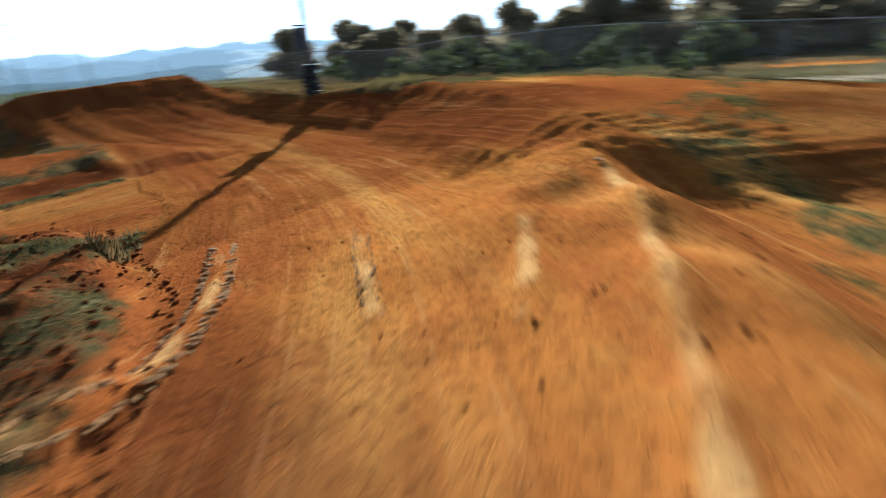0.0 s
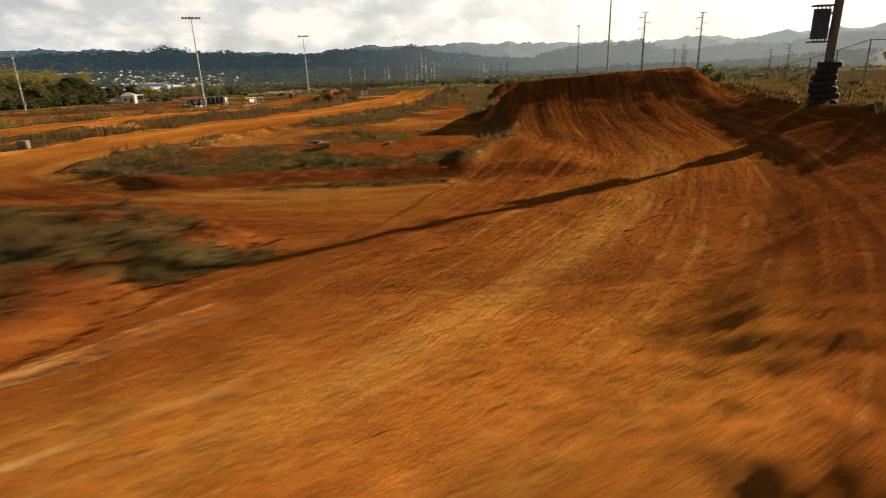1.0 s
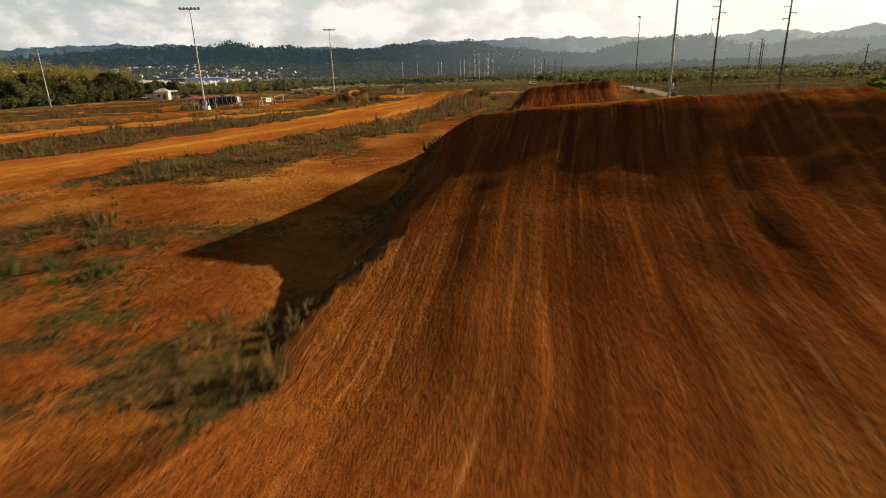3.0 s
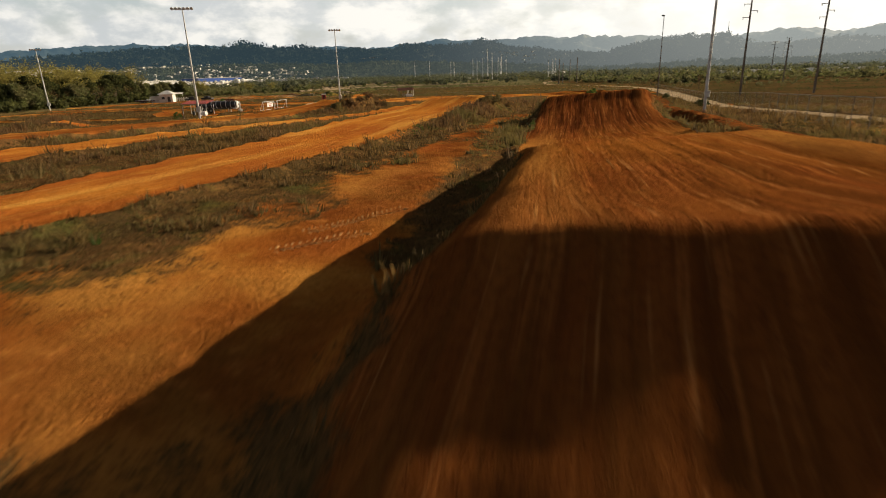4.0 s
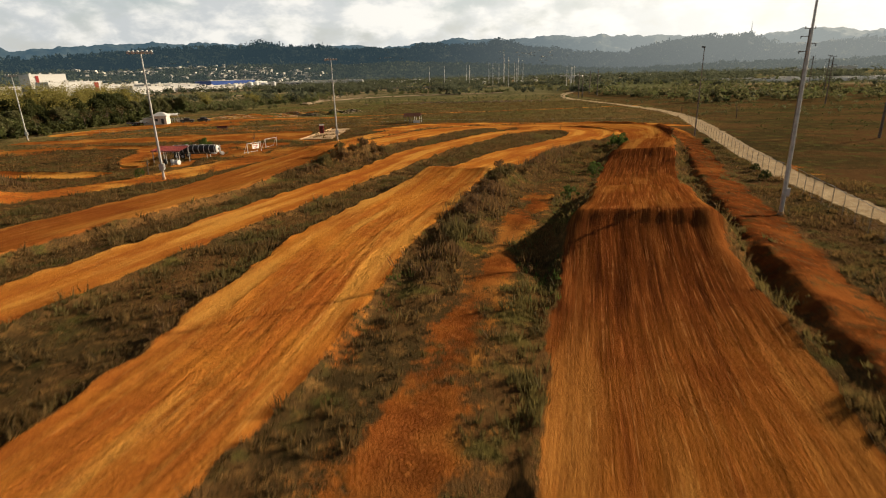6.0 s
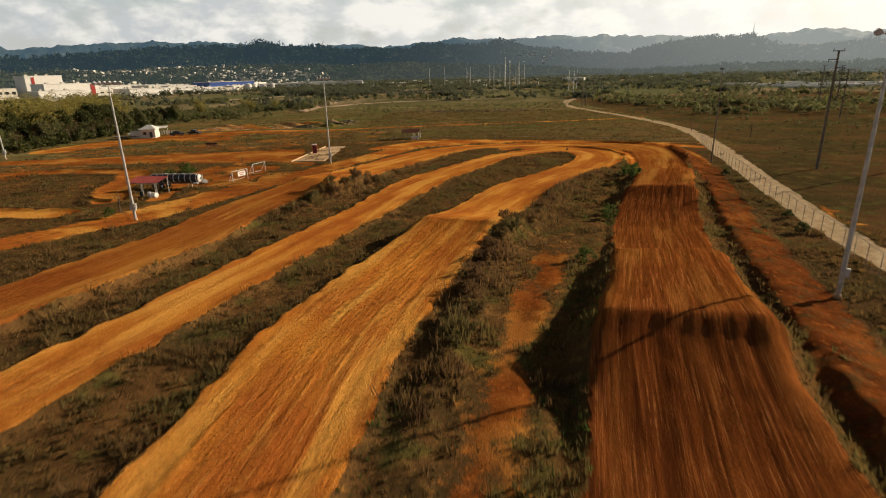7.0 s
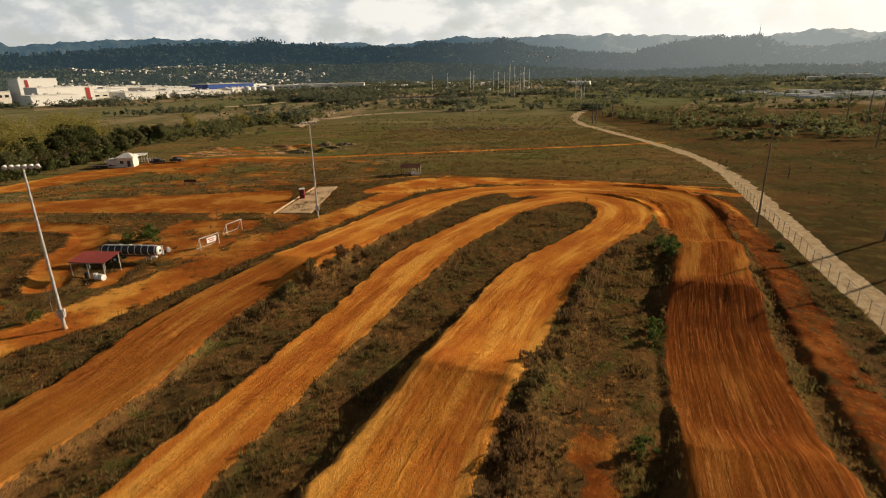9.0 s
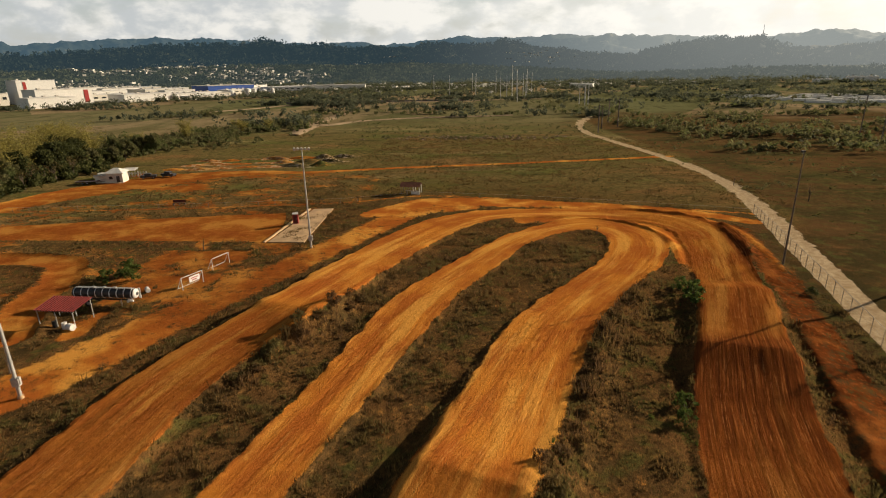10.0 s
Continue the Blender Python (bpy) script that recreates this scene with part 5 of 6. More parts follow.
def picnic_shelter(x, y):
    p = thing("picnic_shelter", x, y, None, -4, "small shelter with a brown pitched roof and white posts", "picnic shelter")
    roof = bmesh.new()
    for s in (-1, 1):
        box(roof, (5.4, 2.1, 0.09), (0, s * 0.93, 2.55), 0, Matrix.Rotation(s * radians(-24), 4, "X"))
    part("roof", roof, M_BRICK, p)
    for sx in (-2.4, -0.8, 0.8, 2.4):
        for sy in (-1.5, 1.5):
            part("post", boxed((0.14, 0.14, 2.3), (sx, sy, 1.1)), M_WHITE if sx > 0 else M_WOOD, p)
    part("table", boxed((3.2, 0.8, 0.08), (0, 0, 0.78), 0.01), M_WOOD, p)
    for s in (-1.2, 1.2):
        part("table_leg", boxed((0.12, 0.7, 0.76), (s, 0, 0.38)), M_WOOD, p)
    part("side_wall", boxed((2.2, 0.1, 0.9), (1.3, -1.5, 0.45), 0.01), M_WHITE, p)


picnic_shelter(-20.2, 140.6)


def hip_roof(w, d, rise, ridge, thick=0.14):
    """A hipped roof over w by d, with a short ridge along x."""
    bm = bmesh.new()
    low = [bm.verts.new((sx * w / 2, sy * d / 2, 0)) for sx, sy in ((-1, -1), (1, -1), (1, 1), (-1, 1))]
    foot = [bm.verts.new((v.co.x, v.co.y, -thick)) for v in low]
    a, b = bm.verts.new((-ridge / 2, 0, rise)), bm.verts.new((ridge / 2, 0, rise))
    for f in ((low[0], low[1], b, a), (low[1], low[2], b), (low[2], low[3], a, b), (low[3], low[0], a), foot[::-1]):
        bm.faces.new(f)
    for k in range(4):
        bm.faces.new((foot[k], foot[(k + 1) % 4], low[(k + 1) % 4], low[k]))
    return bm


def small_house(x, y):
    p = thing("small_house", x, y, None, 12, "small cream-white hut with a white hipped roof and side room", "hut")
    part("wall", boxed((4.6, 4.4, 2.9), (0.6, 0, 1.4), 0.03), M_WALL, p)
    part("side_room", boxed((3.4, 3.4, 2.2), (-3.3, -0.2, 1.05), 0.03), M_WALL, p)
    roof = part("roof", hip_roof(5.6, 5.4, 1.3, 1.2), M_WHITE, p)
    roof.location = (0.6, 0, 2.99)
    part("flat_roof", boxed((3.8, 3.9, 0.16), (-3.3, -0.2, 2.25), 0.03), M_ROOFPALE, p)
    d = part("door", boxed((0.95, 0.06, 2.05), (1.6, -2.23, 1.02), 0.01), M_TANK, p)
    part("handle", boxed((0.06, 0.05, 0.14), (1.95, -2.28, 1.0)), M_STEEL, d)
    wn = part("window", boxed((1.0, 0.06, 0.9), (-0.4, -2.22, 1.6), 0.01), M_DARKGLASS, p)
    part("frame", boxed((1.2, 0.04, 1.1), (-0.4, -2.205, 1.6), 0.01), M_WHITE, wn)
    part("awning", boxed((4.2, 3.2, 0.12), (3.0, 3.6, 3.1), 0.02, Matrix.Rotation(radians(8), 4, "X")), M_WHITE, p)
    for k in (1.2, 4.8):
        part("awning_post", tubed((k, 5.0, -0.1), (k, 5.0, 3.25), 0.06, sides=8), M_WHITE, p)
    part("step", boxed((1.6, 0.9, 0.2), (1.6, -2.7, 0.08), 0.02), M_CONCRETE, p)


def flat_trailer(x, y, turn):
    p = thing("flatbed_trailer", x, y, None, turn, "low dark red flatbed trailer with a pale edge", "trailer")
    part("bed", boxed((6.4, 2.2, 0.28), (0, 0, 0.8), 0.03), M_REDROOF, p)
    part("edge_rail", boxed((6.4, 0.1, 0.16), (0, -1.12, 0.95), 0.01), M_WHITE, p)
    part("drawbar", boxed((1.6, 0.14, 0.14), (3.9, 0, 0.62), 0.01), M_TANK, p)
    for ax in (-1.2, 0.0):
        for k in (-0.95, 0.95):
            wheel = part("wheel", tyre(bmesh.new(), 0.36, 0.22, 0, (0, 0, 0), (0, 0)), M_BLACK, p)
            wheel.matrix_basis = pose(ax, k, 0.36, 90, 0, 0)
            part("rim", tubed((0, 0, -0.05), (0, 0, 0.05), 0.2, 0.2, 12), M_STEEL, wheel)


flat_trailer(-119.5, 154.5, 12)
small_house(-113.2, 158.0)


def white_fence(x, y, n, turn):
    f = thing("picket_fence", x, y, None, turn, "broken white picket fence beside the hut", "picket fence")
    part("rail", boxed((0.9 * n, 0.08, 0.16), (0, 0, 1.0), 0.01), M_WHITE, f)
    for k in range(n):
        part("picket", boxed((0.4, 0.06, 1.5), (-0.45 * n + 0.45 + 0.9 * k, 0.07, 0.75), 0.01), M_WHITE, f)


white_fence(-113.5, 166.5, 11, 8)


def parked_vehicle(x, y, turn, mat, label):
    p = thing("pickup_truck", x, y, None, turn, label, "pickup truck", "vehicles by the hut")
    part("body", boxed((4.6, 1.8, 0.65), (0, 0, 0.75), 0.1), mat, p)
    part("cab", boxed((2.0, 1.6, 0.65), (-0.1, 0, 1.38), 0.18), mat, p)
    part("glazing", boxed((2.02, 1.5, 0.38), (-0.1, 0, 1.42), 0.1), M_DARKGLASS, p)
    for ax in (-1.45, 1.45):
        for s in (-0.82, 0.82):
            wheel = part("wheel", tyre(bmesh.new(), 0.36, 0.22, 0, (0, 0, 0), (0, 0)), M_BLACK, p)
            wheel.matrix_basis = pose(ax, s, 0.36, 90, 0, 0)
            part("rim", tubed((0, 0, -0.05), (0, 0, 0.05), 0.22, 0.22, 12), M_STEEL, wheel)


parked_vehicle(-105.8, 163.0, 20, M_TANK, "dark pickup truck parked beside the hut")
parked_vehicle(-101.0, 166.0, -10, M_TANK, "dark pickup truck parked near the pump track")
parked_vehicle(-121.5, 163.5, 35, M_WHITE, "white pickup truck parked behind the hut")


# ---------------- loose blocks and rubble ----------------
def block(x, y, size, turn, label, mat=M_ROCK):
    bm = boxed(size, (0, 0, size[2] * 0.42), min(size) * 0.12)
    bmesh.ops.subdivide_edges(bm, edges=bm.edges[:], cuts=1, use_grid_fill=True)
    for v in bm.verts:
        v.co += 0.10 * min(size) * Vector(noise.noise_vector(v.co * 3.0 + Vector((x, y, 0))))
    ob = part("stone_block", bm, mat)
    ob.matrix_basis = pose(x, y, at_ground(x, y), 0, 0, turn)
    tagged(ob, label, "stone block", "loose blocks beside the track")


block(-11.45, -59.0, (0.42, 0.3, 0.2), 15, "broken pale block lying on the dirt")
block(-12.1, -55.8, (0.34, 0.25, 0.15), -20, "broken pale block with a dark underside")
block(-9.2, -58.8, (0.28, 0.22, 0.10), 40, "low flat stone half sunk in the dirt")
block(-26.3, -50.5, (0.4, 0.4, 0.5), 10, "small pale stump standing in the dirt")
block(-8.7, -76.6, (0.12, 0.10, 0.035), 30, "pale clod of earth on the berm", M_CLOD)


def rubble(name, places, size, mat, label, category, seed):
    rnd = np.random.RandomState(seed)
    verts, faces = [], []
    corner = np.array([(a, b, c) for a in (-1, 1) for b in (-1, 1) for c in (0, 1)], float)
    quad = np.array([(0, 1, 3, 2), (4, 6, 7, 5), (0, 4, 5, 1), (2, 3, 7, 6), (1, 5, 7, 3), (0, 2, 6, 4)])
    z = terrain(places[:, 0], places[:, 1])[0]
    for k, (x, y) in enumerate(places):
        s = size * rnd.uniform(0.35, 1.3)
        v = corner * (s, s * rnd.uniform(0.6, 1), s * rnd.uniform(0.5, 1.1)) + rnd.uniform(-0.35, 0.35, (8, 3)) * s
        a = rnd.uniform(0, 6.3)
        v[:, :2] = v[:, :2] @ np.array([[math.cos(a), -math.sin(a)], [math.sin(a), math.cos(a)]])
        verts.append(v + (x, y, z[k] - 0.2 * s))
        faces.append(quad + 8 * k)
    ob = tagged(mesh_from(name, np.vstack(verts), np.vstack(faces), mat), label, category, kind="stuff")
    ob.data.attributes.new("soil", "FLOAT", "POINT").data.foreach_set("value", np.ones(8 * len(places), np.float32))
    ob.data.attributes.new("dark_shade", "FLOAT", "POINT").data.foreach_set("value", np.ones(8 * len(places), np.float32))
    return ob


rs = np.random.RandomState(4)
u = rs.uniform(0, 1, (420, 2))
cy = -75.5 + 7.3 * u[:, 0]
rubble("clods", np.stack([np.interp(cy, [-80, -75.5, -72.4, -69.8, -68.2], [-21, -16.5, -13.4, -12.2, -11.6]) - 2.2 * u[:, 1] ** 1.8 + 0.4, cy], 1), 0.028, M_GROUND, "broken clods of earth along the grass edge", "clods", 5)
u = rs.uniform(0, 1, (700, 2))
rubble("clods", np.stack([-22 + 26 * u[:, 0], -80 + 24 * u[:, 1]], 1), 0.02, M_GROUND, "small clods of earth scattered over the dirt", "clods", 6)
u = rs.normal(0, 1, (260, 2))
rubble("rubble", np.stack([-3 + 22 * u[:, 0], 262 + 5 * u[:, 1]], 1), 0.45, M_ROCK, "pale rubble heaps in the rough grass", "rubble", 7)


def lug_prints(name, line, across, gap, size, label, seed):
    """Rows of small raised earth bars pressed up by the lugs of a machine's tyres."""
    rnd = np.random.RandomState(seed)
    tang = np.gradient(line[:, :2], axis=0)
    run = np.r_[0, np.cumsum(np.hypot(*np.diff(line[:, :2], axis=0).T))]
    corner = np.array([(a, b, c) for a in (-1, 1) for b in (-1, 1) for c in (0, 1)], float)
    corner[corner[:, 2] > 0, :2] *= 0.55
    quad = np.array([(0, 1, 3, 2), (4, 6, 7, 5), (0, 4, 5, 1), (2, 3, 7, 6), (1, 5, 7, 3), (0, 2, 6, 4)])
    verts, faces = [], []
    for k, s in enumerate(np.arange(0, run[-1], gap)):
        for side in (-1, 1):
            tx, ty = np.interp(s, run, tang[:, 0]), np.interp(s, run, tang[:, 1])
            tx, ty = np.array((tx, ty)) / math.hypot(tx, ty)
            x = np.interp(s, run, line[:, 0]) - ty * side * across + rnd.normal(0, 0.015)
            y = np.interp(s, run, line[:, 1]) + tx * side * across + rnd.normal(0, 0.015)
            a = math.atan2(ty, tx) + side * 0.95 + rnd.normal(0, 0.12)
            v = corner * (size * rnd.uniform(0.7, 1.15), size * 0.26 * rnd.uniform(0.8, 1.2), size * 0.22 * rnd.uniform(0.4, 1.1)) + rnd.uniform(-0.06, 0.06, (8, 3)) * size
            v[:, :2] = v[:, :2] @ np.array([[math.cos(a), math.sin(a)], [-math.sin(a), math.cos(a)]])
            verts.append(v + (x, y, at_ground(x, y) - 0.01))
            faces.append(quad + 8 * len(faces))
    tagged(mesh_from(name, np.vstack(verts), np.vstack(faces), M_CLOD), label, "tyre print", kind="stuff")


lug_prints("tyre_print", WINDROWS[1], 0.13, 0.10, 0.10, "pale ribbed tyre print pressed into the red dirt", 31)
lug_prints("tyre_print", WINDROWS[3], 0.08, 0.11, 0.06, "broken tyre print in the dry dirt", 32)
lug_prints("tyre_print", spline([(-6.6, -40.0, 1, 0), (-5.6, -39.2, 1, 0), (-4.5, -38.4, 1, 0)], 0.3), 0.16, 0.2, 0.14, "ribbed machine track print in the open soil", 33)
lug_prints("tyre_print", spline([(-6.2, -38.3, 1, 0), (-5.2, -37.2, 1, 0), (-3.7, -35.4, 1, 0)], 0.3), 0.16, 0.2, 0.14, "ribbed machine track print in the open soil", 34)


# ---------------- pump track mounds ----------------
def pump_mounds():
    rnd = random.Random(8)
    for row in range(3):
        for k in range(7):
            x, y = -106 + 8.0 * k + rnd.uniform(-1, 1) + 2 * row, 178 + 9.5 * row + 0.16 * (k * 8) + rnd.uniform(-1, 1)
            sx, sy, h = rnd.uniform(2.6, 5.6), rnd.uniform(1.0, 2.0), rnd.uniform(0.5, 1.1) if k < 5 else rnd.uniform(1.2, 2.2)
            bm = bmesh.new()
            bmesh.ops.create_grid(bm, x_segments=14, y_segments=12, size=1)
            for v in bm.verts:
                r = v.co.x**2 + v.co.y**2
                v.co = (v.co.x * sx * 1.6, v.co.y * sy * 1.6, h * math.exp(-2.6 * r) * (1 + 0.2 * noise.noise(v.co * 2 + Vector((x, y, 0)))) - 0.12)
            ob = part("earth_mound", bm, M_MOUND, None, "", True)
            ob.data.attributes.new("soil", "FLOAT", "POINT").data.foreach_set("value", np.full(len(ob.data.vertices), 0.62 if k < 5 else 0.3, np.float32))
            ob.data.attributes.new("gravel", "FLOAT", "POINT").data.foreach_set("value", np.full(len(ob.data.vertices), 0.45 if (row + k) % 3 else 0.2, np.float32))
            ob.matrix_basis = pose(x, y, at_ground(x, y), 0, 0, rnd.uniform(-20, 20))
            tagged(ob, "rounded earth mound of the pump track", "earth mound", "pump track mounds")


pump_mounds()


# ---------------- buildings across the valley ----------------
def hall(name, x, y, size, turn, wall, roof, label, bays=0, band=None, doors=0):
    w, d, h = size
    p = thing(name, x, y, None, turn, label, "building", "buildings across the valley")
    part("wall", boxed((w, d, h + 4), (0, 0, h / 2 - 2)), wall, p)
    part("roof", boxed((w + 0.8, d + 0.8, 0.6), (0, 0, h + 0.3), 0.1), roof, p)
    for k in range(bays):
        part("window", boxed((w / bays * 0.55, 0.3, h * 0.22), (-w / 2 + w * (k + 0.5) / bays, -d / 2 - 0.1, h * 0.62), 0.05), M_DARKGLASS, p)
    for k in range(doors):
        part("loading_door", boxed((w / doors * 0.4, 0.3, h * 0.4), (-w / 2 + w * (k + 0.5) / doors, -d / 2 - 0.1, h * 0.2), 0.05), M_ROOFPALE, p)
    if band:
        part("panel", boxed((w * 0.08, 0.4, h * 0.8), (band * w, -d / 2 - 0.2, h * 0.55), 0.05), M_REDPAINT, p, "red wall panel")
    for k in range(3):
        part("roof_unit", boxed((w * 0.06, d * 0.1, 1.6), (-w * 0.3 + w * 0.28 * k, d * 0.1, h + 1.4), 0.1), M_ROOFPALE, p)
    return p


hall("warehouse", -455, 560, (44, 30, 10), 60, M_WHITE, M_WHITE, "large white windowless warehouse block")
hall("factory", -480, 610, (58, 34, 17), 60, M_WHITE, M_WHITE, "stepped white factory with a red panel", 0, 0.38)
hall("factory", -535, 640, (40, 30, 26), 60, M_WHITE, M_WHITE, "tall white factory block with a red panel", 0, -0.3)
hall("factory", -560, 600, (34, 30, 13), 60, M_WALL, M_ROOFPALE, "pale factory wing with dark window bands", 5)
hall("warehouse", -420, 668, (58, 40, 8.5), 59, M_WHITE, M_WHITE, "long low white warehouse", 0, None, 8)
hall("warehouse", -470, 790, (60, 50, 10.6), 59, M_WALL, M_WHITE, "long pale warehouse with loading doors", 10)
hall("warehouse", -385, 716, (56, 36, 6.5), 60, M_WHITE, M_WHITE, "white low storehouse with a flat roof", 0, None, 7)
hall("warehouse", -520, 720, (70, 50, 10), 62, M_WHITE, M_WHITE, "long white flat-roofed storehouse", 12)
hall("warehouse", -350, 690, (50, 24, 4), 56, M_WALL, M_WHITE, "low cream gatehouse building", 5)
hall("warehouse", -372, 740, (70, 30, 5.3), 56, M_WALL, M_ROOFPALE, "low cream workshop building", 8)
hall("blue_warehouse", -402, 858, (76, 50, 12.5), 54, M_BLUE, M_ROOFPALE, "long bright blue warehouse with a pale roof", 0, None, 7)
hall("warehouse", -325, 930, (84, 40, 6.6), 14, M_WHITE, M_WHITE, "long white shed behind the blue warehouse", 9)
hall("warehouse", -255, 960, (110, 40, 7.3), 10, M_WHITE, M_ROOFPALE, "long white low shed at the valley's edge", 0, None, 9)
hall("warehouse", -620, 900, (150, 60, 8.6), 56, M_WALL, M_WHITE, "pale sprawling plant building", 12)
rnd_plant = random.Random(77)
for k in range(26):
    u = rnd_plant.uniform(0, 1)
    hx, hy = -600 + 330 * u + rnd_plant.uniform(-70, 40), 640 + 240 * u + rnd_plant.uniform(-60, 190)
    hall("works_building", hx, hy, (rnd_plant.uniform(18, 60), rnd_plant.uniform(14, 34), rnd_plant.uniform(4, 12) * (1.1 - 0.4 * u)), rnd_plant.choice((60, 64, 56, 62)), rnd_plant.choice((M_WHITE, M_WHITE, M_WALL)), rnd_plant.choice((M_WHITE, M_ROOFPALE)), rnd_plant.choice(("white flat-roofed works building of the plant", "cream works building with window bands")), rnd_plant.choice((0, 4, 6)), None, rnd_plant.choice((0, 3)))
hall("shed", 624, 982, (42, 20, 8), -25, M_WHITE, M_WHITE, "white-roofed shed below the hills")
hall("shed", 536, 937, (26, 16, 5), -25, M_WHITE, M_WHITE, "small white-roofed shed below the hills")
hall("shed", 152, 880, (34, 16, 6), -20, M_WHITE, M_WHITE, "small white shed among the trees")


def silo(x, y, r, h):
    p = thing("storage_tank", x, y, None, 0, "white cylindrical storage tank beside the blue warehouse", "storage tank", "storage tanks")
    part("shell", tubed((0, 0, -3), (0, 0, h), r, r, 20), M_WHITE, p, smooth_shade=False)
    part("dome", tubed((0, 0, h), (0, 0, h + r * 0.35), r, r * 0.15, 20), M_LAMP, p)
    part("ladder", boxed((0.8, 0.3, h), (0, -r - 0.15, h / 2)), M_STEEL, p)


for k, (sx, sy) in enumerate(((-330, 765), (-318, 770), (-306, 776), (-296, 782), (-345, 758), (-322, 758))):
    silo(sx, sy, 3.0 + 0.7 * (k % 3), 7 + 2 * (k % 2))


def far_houses():
    """Small pale houses of the town, too far to tell apart."""
    rnd = np.random.RandomState(12)
    corner = np.array([(a, b, c) for a in (-1, 1) for b in (-1, 1) for c in (0, 1)], float)
    quad = np.array([(0, 1, 3, 2), (4, 6, 7, 5), (0, 4, 5, 1), (2, 3, 7, 6), (1, 5, 7, 3), (0, 2, 6, 4)])
    places = []
    for cx, cy, sx, sy, count in ((-500, 1080, 300, 150, 120), (-180, 1060, 330, 170, 130), (150, 1080, 260, 150, 70), (-300, 900, 200, 60, 60)):
        for _ in range(count):
            places.append((cx + rnd.normal() * sx * 0.6, cy + rnd.normal() * sy * 0.6, -1.0, 1.0 if cy > 1000 else 0.55))
    for pts, count in ((HILL_PLACES[2], 620), (HILL_PLACES[1], 420)):
        az = np.degrees(np.arctan2(pts[:, 0], pts[:, 1]))
        pts = pts[(az > -48) & (az < 40)]
        town = fbm(pts[:, 0] / 260, pts[:, 1] / 260, 90, 3) - 0.012 * np.clip(np.degrees(np.arctan2(pts[:, 0], pts[:, 1])), 0, 40)
        for k in np.argsort(-(town + 0.45 * rnd.uniform(-1, 1, len(pts))))[:count]:
            places.append((pts[k][0], pts[k][1], pts[k][2] + 4.0, 0.9))
    verts, faces = [], []
    for k, (x, y, z, size) in enumerate(places):
        s = size * rnd.uniform(2.2, 5.5)
        v = corner * (s, s * rnd.uniform(0.5, 1), size * rnd.uniform(3, 5)) - (0, 0, 1)
        a = rnd.uniform(0, 6.3)
        v[:, :2] = v[:, :2] @ np.array([[math.cos(a), -math.sin(a)], [math.sin(a), math.cos(a)]])
        verts.append(v + (x, y, z))
        faces.append(quad + 8 * k)
    tagged(mesh_from("far_houses", np.vstack(verts), np.vstack(faces), M_HOUSE), "pale houses of a town scattered across the valley", "houses", kind="stuff")


far_houses()


def white_rows():
    """Low white sheds in loose rows on the far side of the meadows."""
    rnd = np.random.RandomState(14)
    corner = np.array([(a, b, c) for a in (-1, 1) for b in (-1, 1) for c in (0, 1)], float)
    quad = np.array([(0, 1, 3, 2), (4, 6, 7, 5), (0, 4, 5, 1), (2, 3, 7, 6), (1, 5, 7, 3), (0, 2, 6, 4)])
    verts, faces = [], []
    for k in range(230):
        u, row = rnd.uniform(-1, 1), rnd.randint(0, 5)
        x, y = 318 + 74 * u + 6 * row, 570 - 14 * u - 24 * row + rnd.normal() * 2
        v = corner * (rnd.uniform(2, 6), rnd.uniform(1.0, 2.4), rnd.uniform(1.0, 2.6))
        a = rnd.normal(-0.2, 0.15)
        v[:, :2] = v[:, :2] @ np.array([[math.cos(a), math.sin(a)], [-math.sin(a), math.cos(a)]])
        verts.append(v + (x, y, float(ground_base(x, y))))
        faces.append(quad + 8 * k)
    tagged(mesh_from("white_sheds", np.vstack(verts), np.vstack(faces), M_WHITE), "rows of low white sheds beyond the meadows", "sheds", kind="stuff")


white_rows()


def dirt_lane(points, label):
    """A pale lane across the valley floor."""
    line = spline(points, 3.0)
    side = np.gradient(line[:, :2], axis=0)
    side = np.stack([-side[:, 1], side[:, 0]], 1) / np.hypot(side[:, 0], side[:, 1])[:, None]
    rag = 1 + 0.35 * fbm(np.arange(len(line)) / 2.0, np.zeros(len(line)), 9, 3)
    a, b = line[:, :2] - side * (line[:, 2] * rag)[:, None], line[:, :2] + side * (line[:, 2] * rag)[:, None]
    rows = [np.c_[p, ground_base(p[:, 0], p[:, 1]) + lift] for p, lift in ((a, 0.1), (a * 0.8 + b * 0.2, 0.6), (a * 0.2 + b * 0.8, 0.6), (b, 0.1))]
    n = len(line)
    i = np.concatenate([np.arange(n - 1) + k * n for k in range(3)])
    tagged(mesh_from("dirt_lane", np.vstack(rows), np.stack([i, i + n, i + n + 1, i + 1], 1), M_LANE, True), label, "dirt lane", kind="structure")


dirt_lane([(-98, 280, 3, 0), (-103, 310, 5, 0), (-106, 350, 4, 0), (-108, 400, 4, 0), (-104, 450, 3, 0)], "pale rutted dirt lane in the valley")
dirt_lane([(-135, 380, 2.5, 0), (-100, 337, 4, 0), (-80, 362, 2.5, 0), (-37, 381, 2, 0), (20, 392, 1.6, 0)], "pale dirt lane branching across the fields")
dirt_lane([(-230, 450, 2, 0), (-183, 536, 2.2, 0), (-144, 556, 2.2, 0), (-88, 563, 2.2, 0), (-30, 572, 2.2, 0), (60, 590, 2, 0)], "straight pale road along the valley fields")


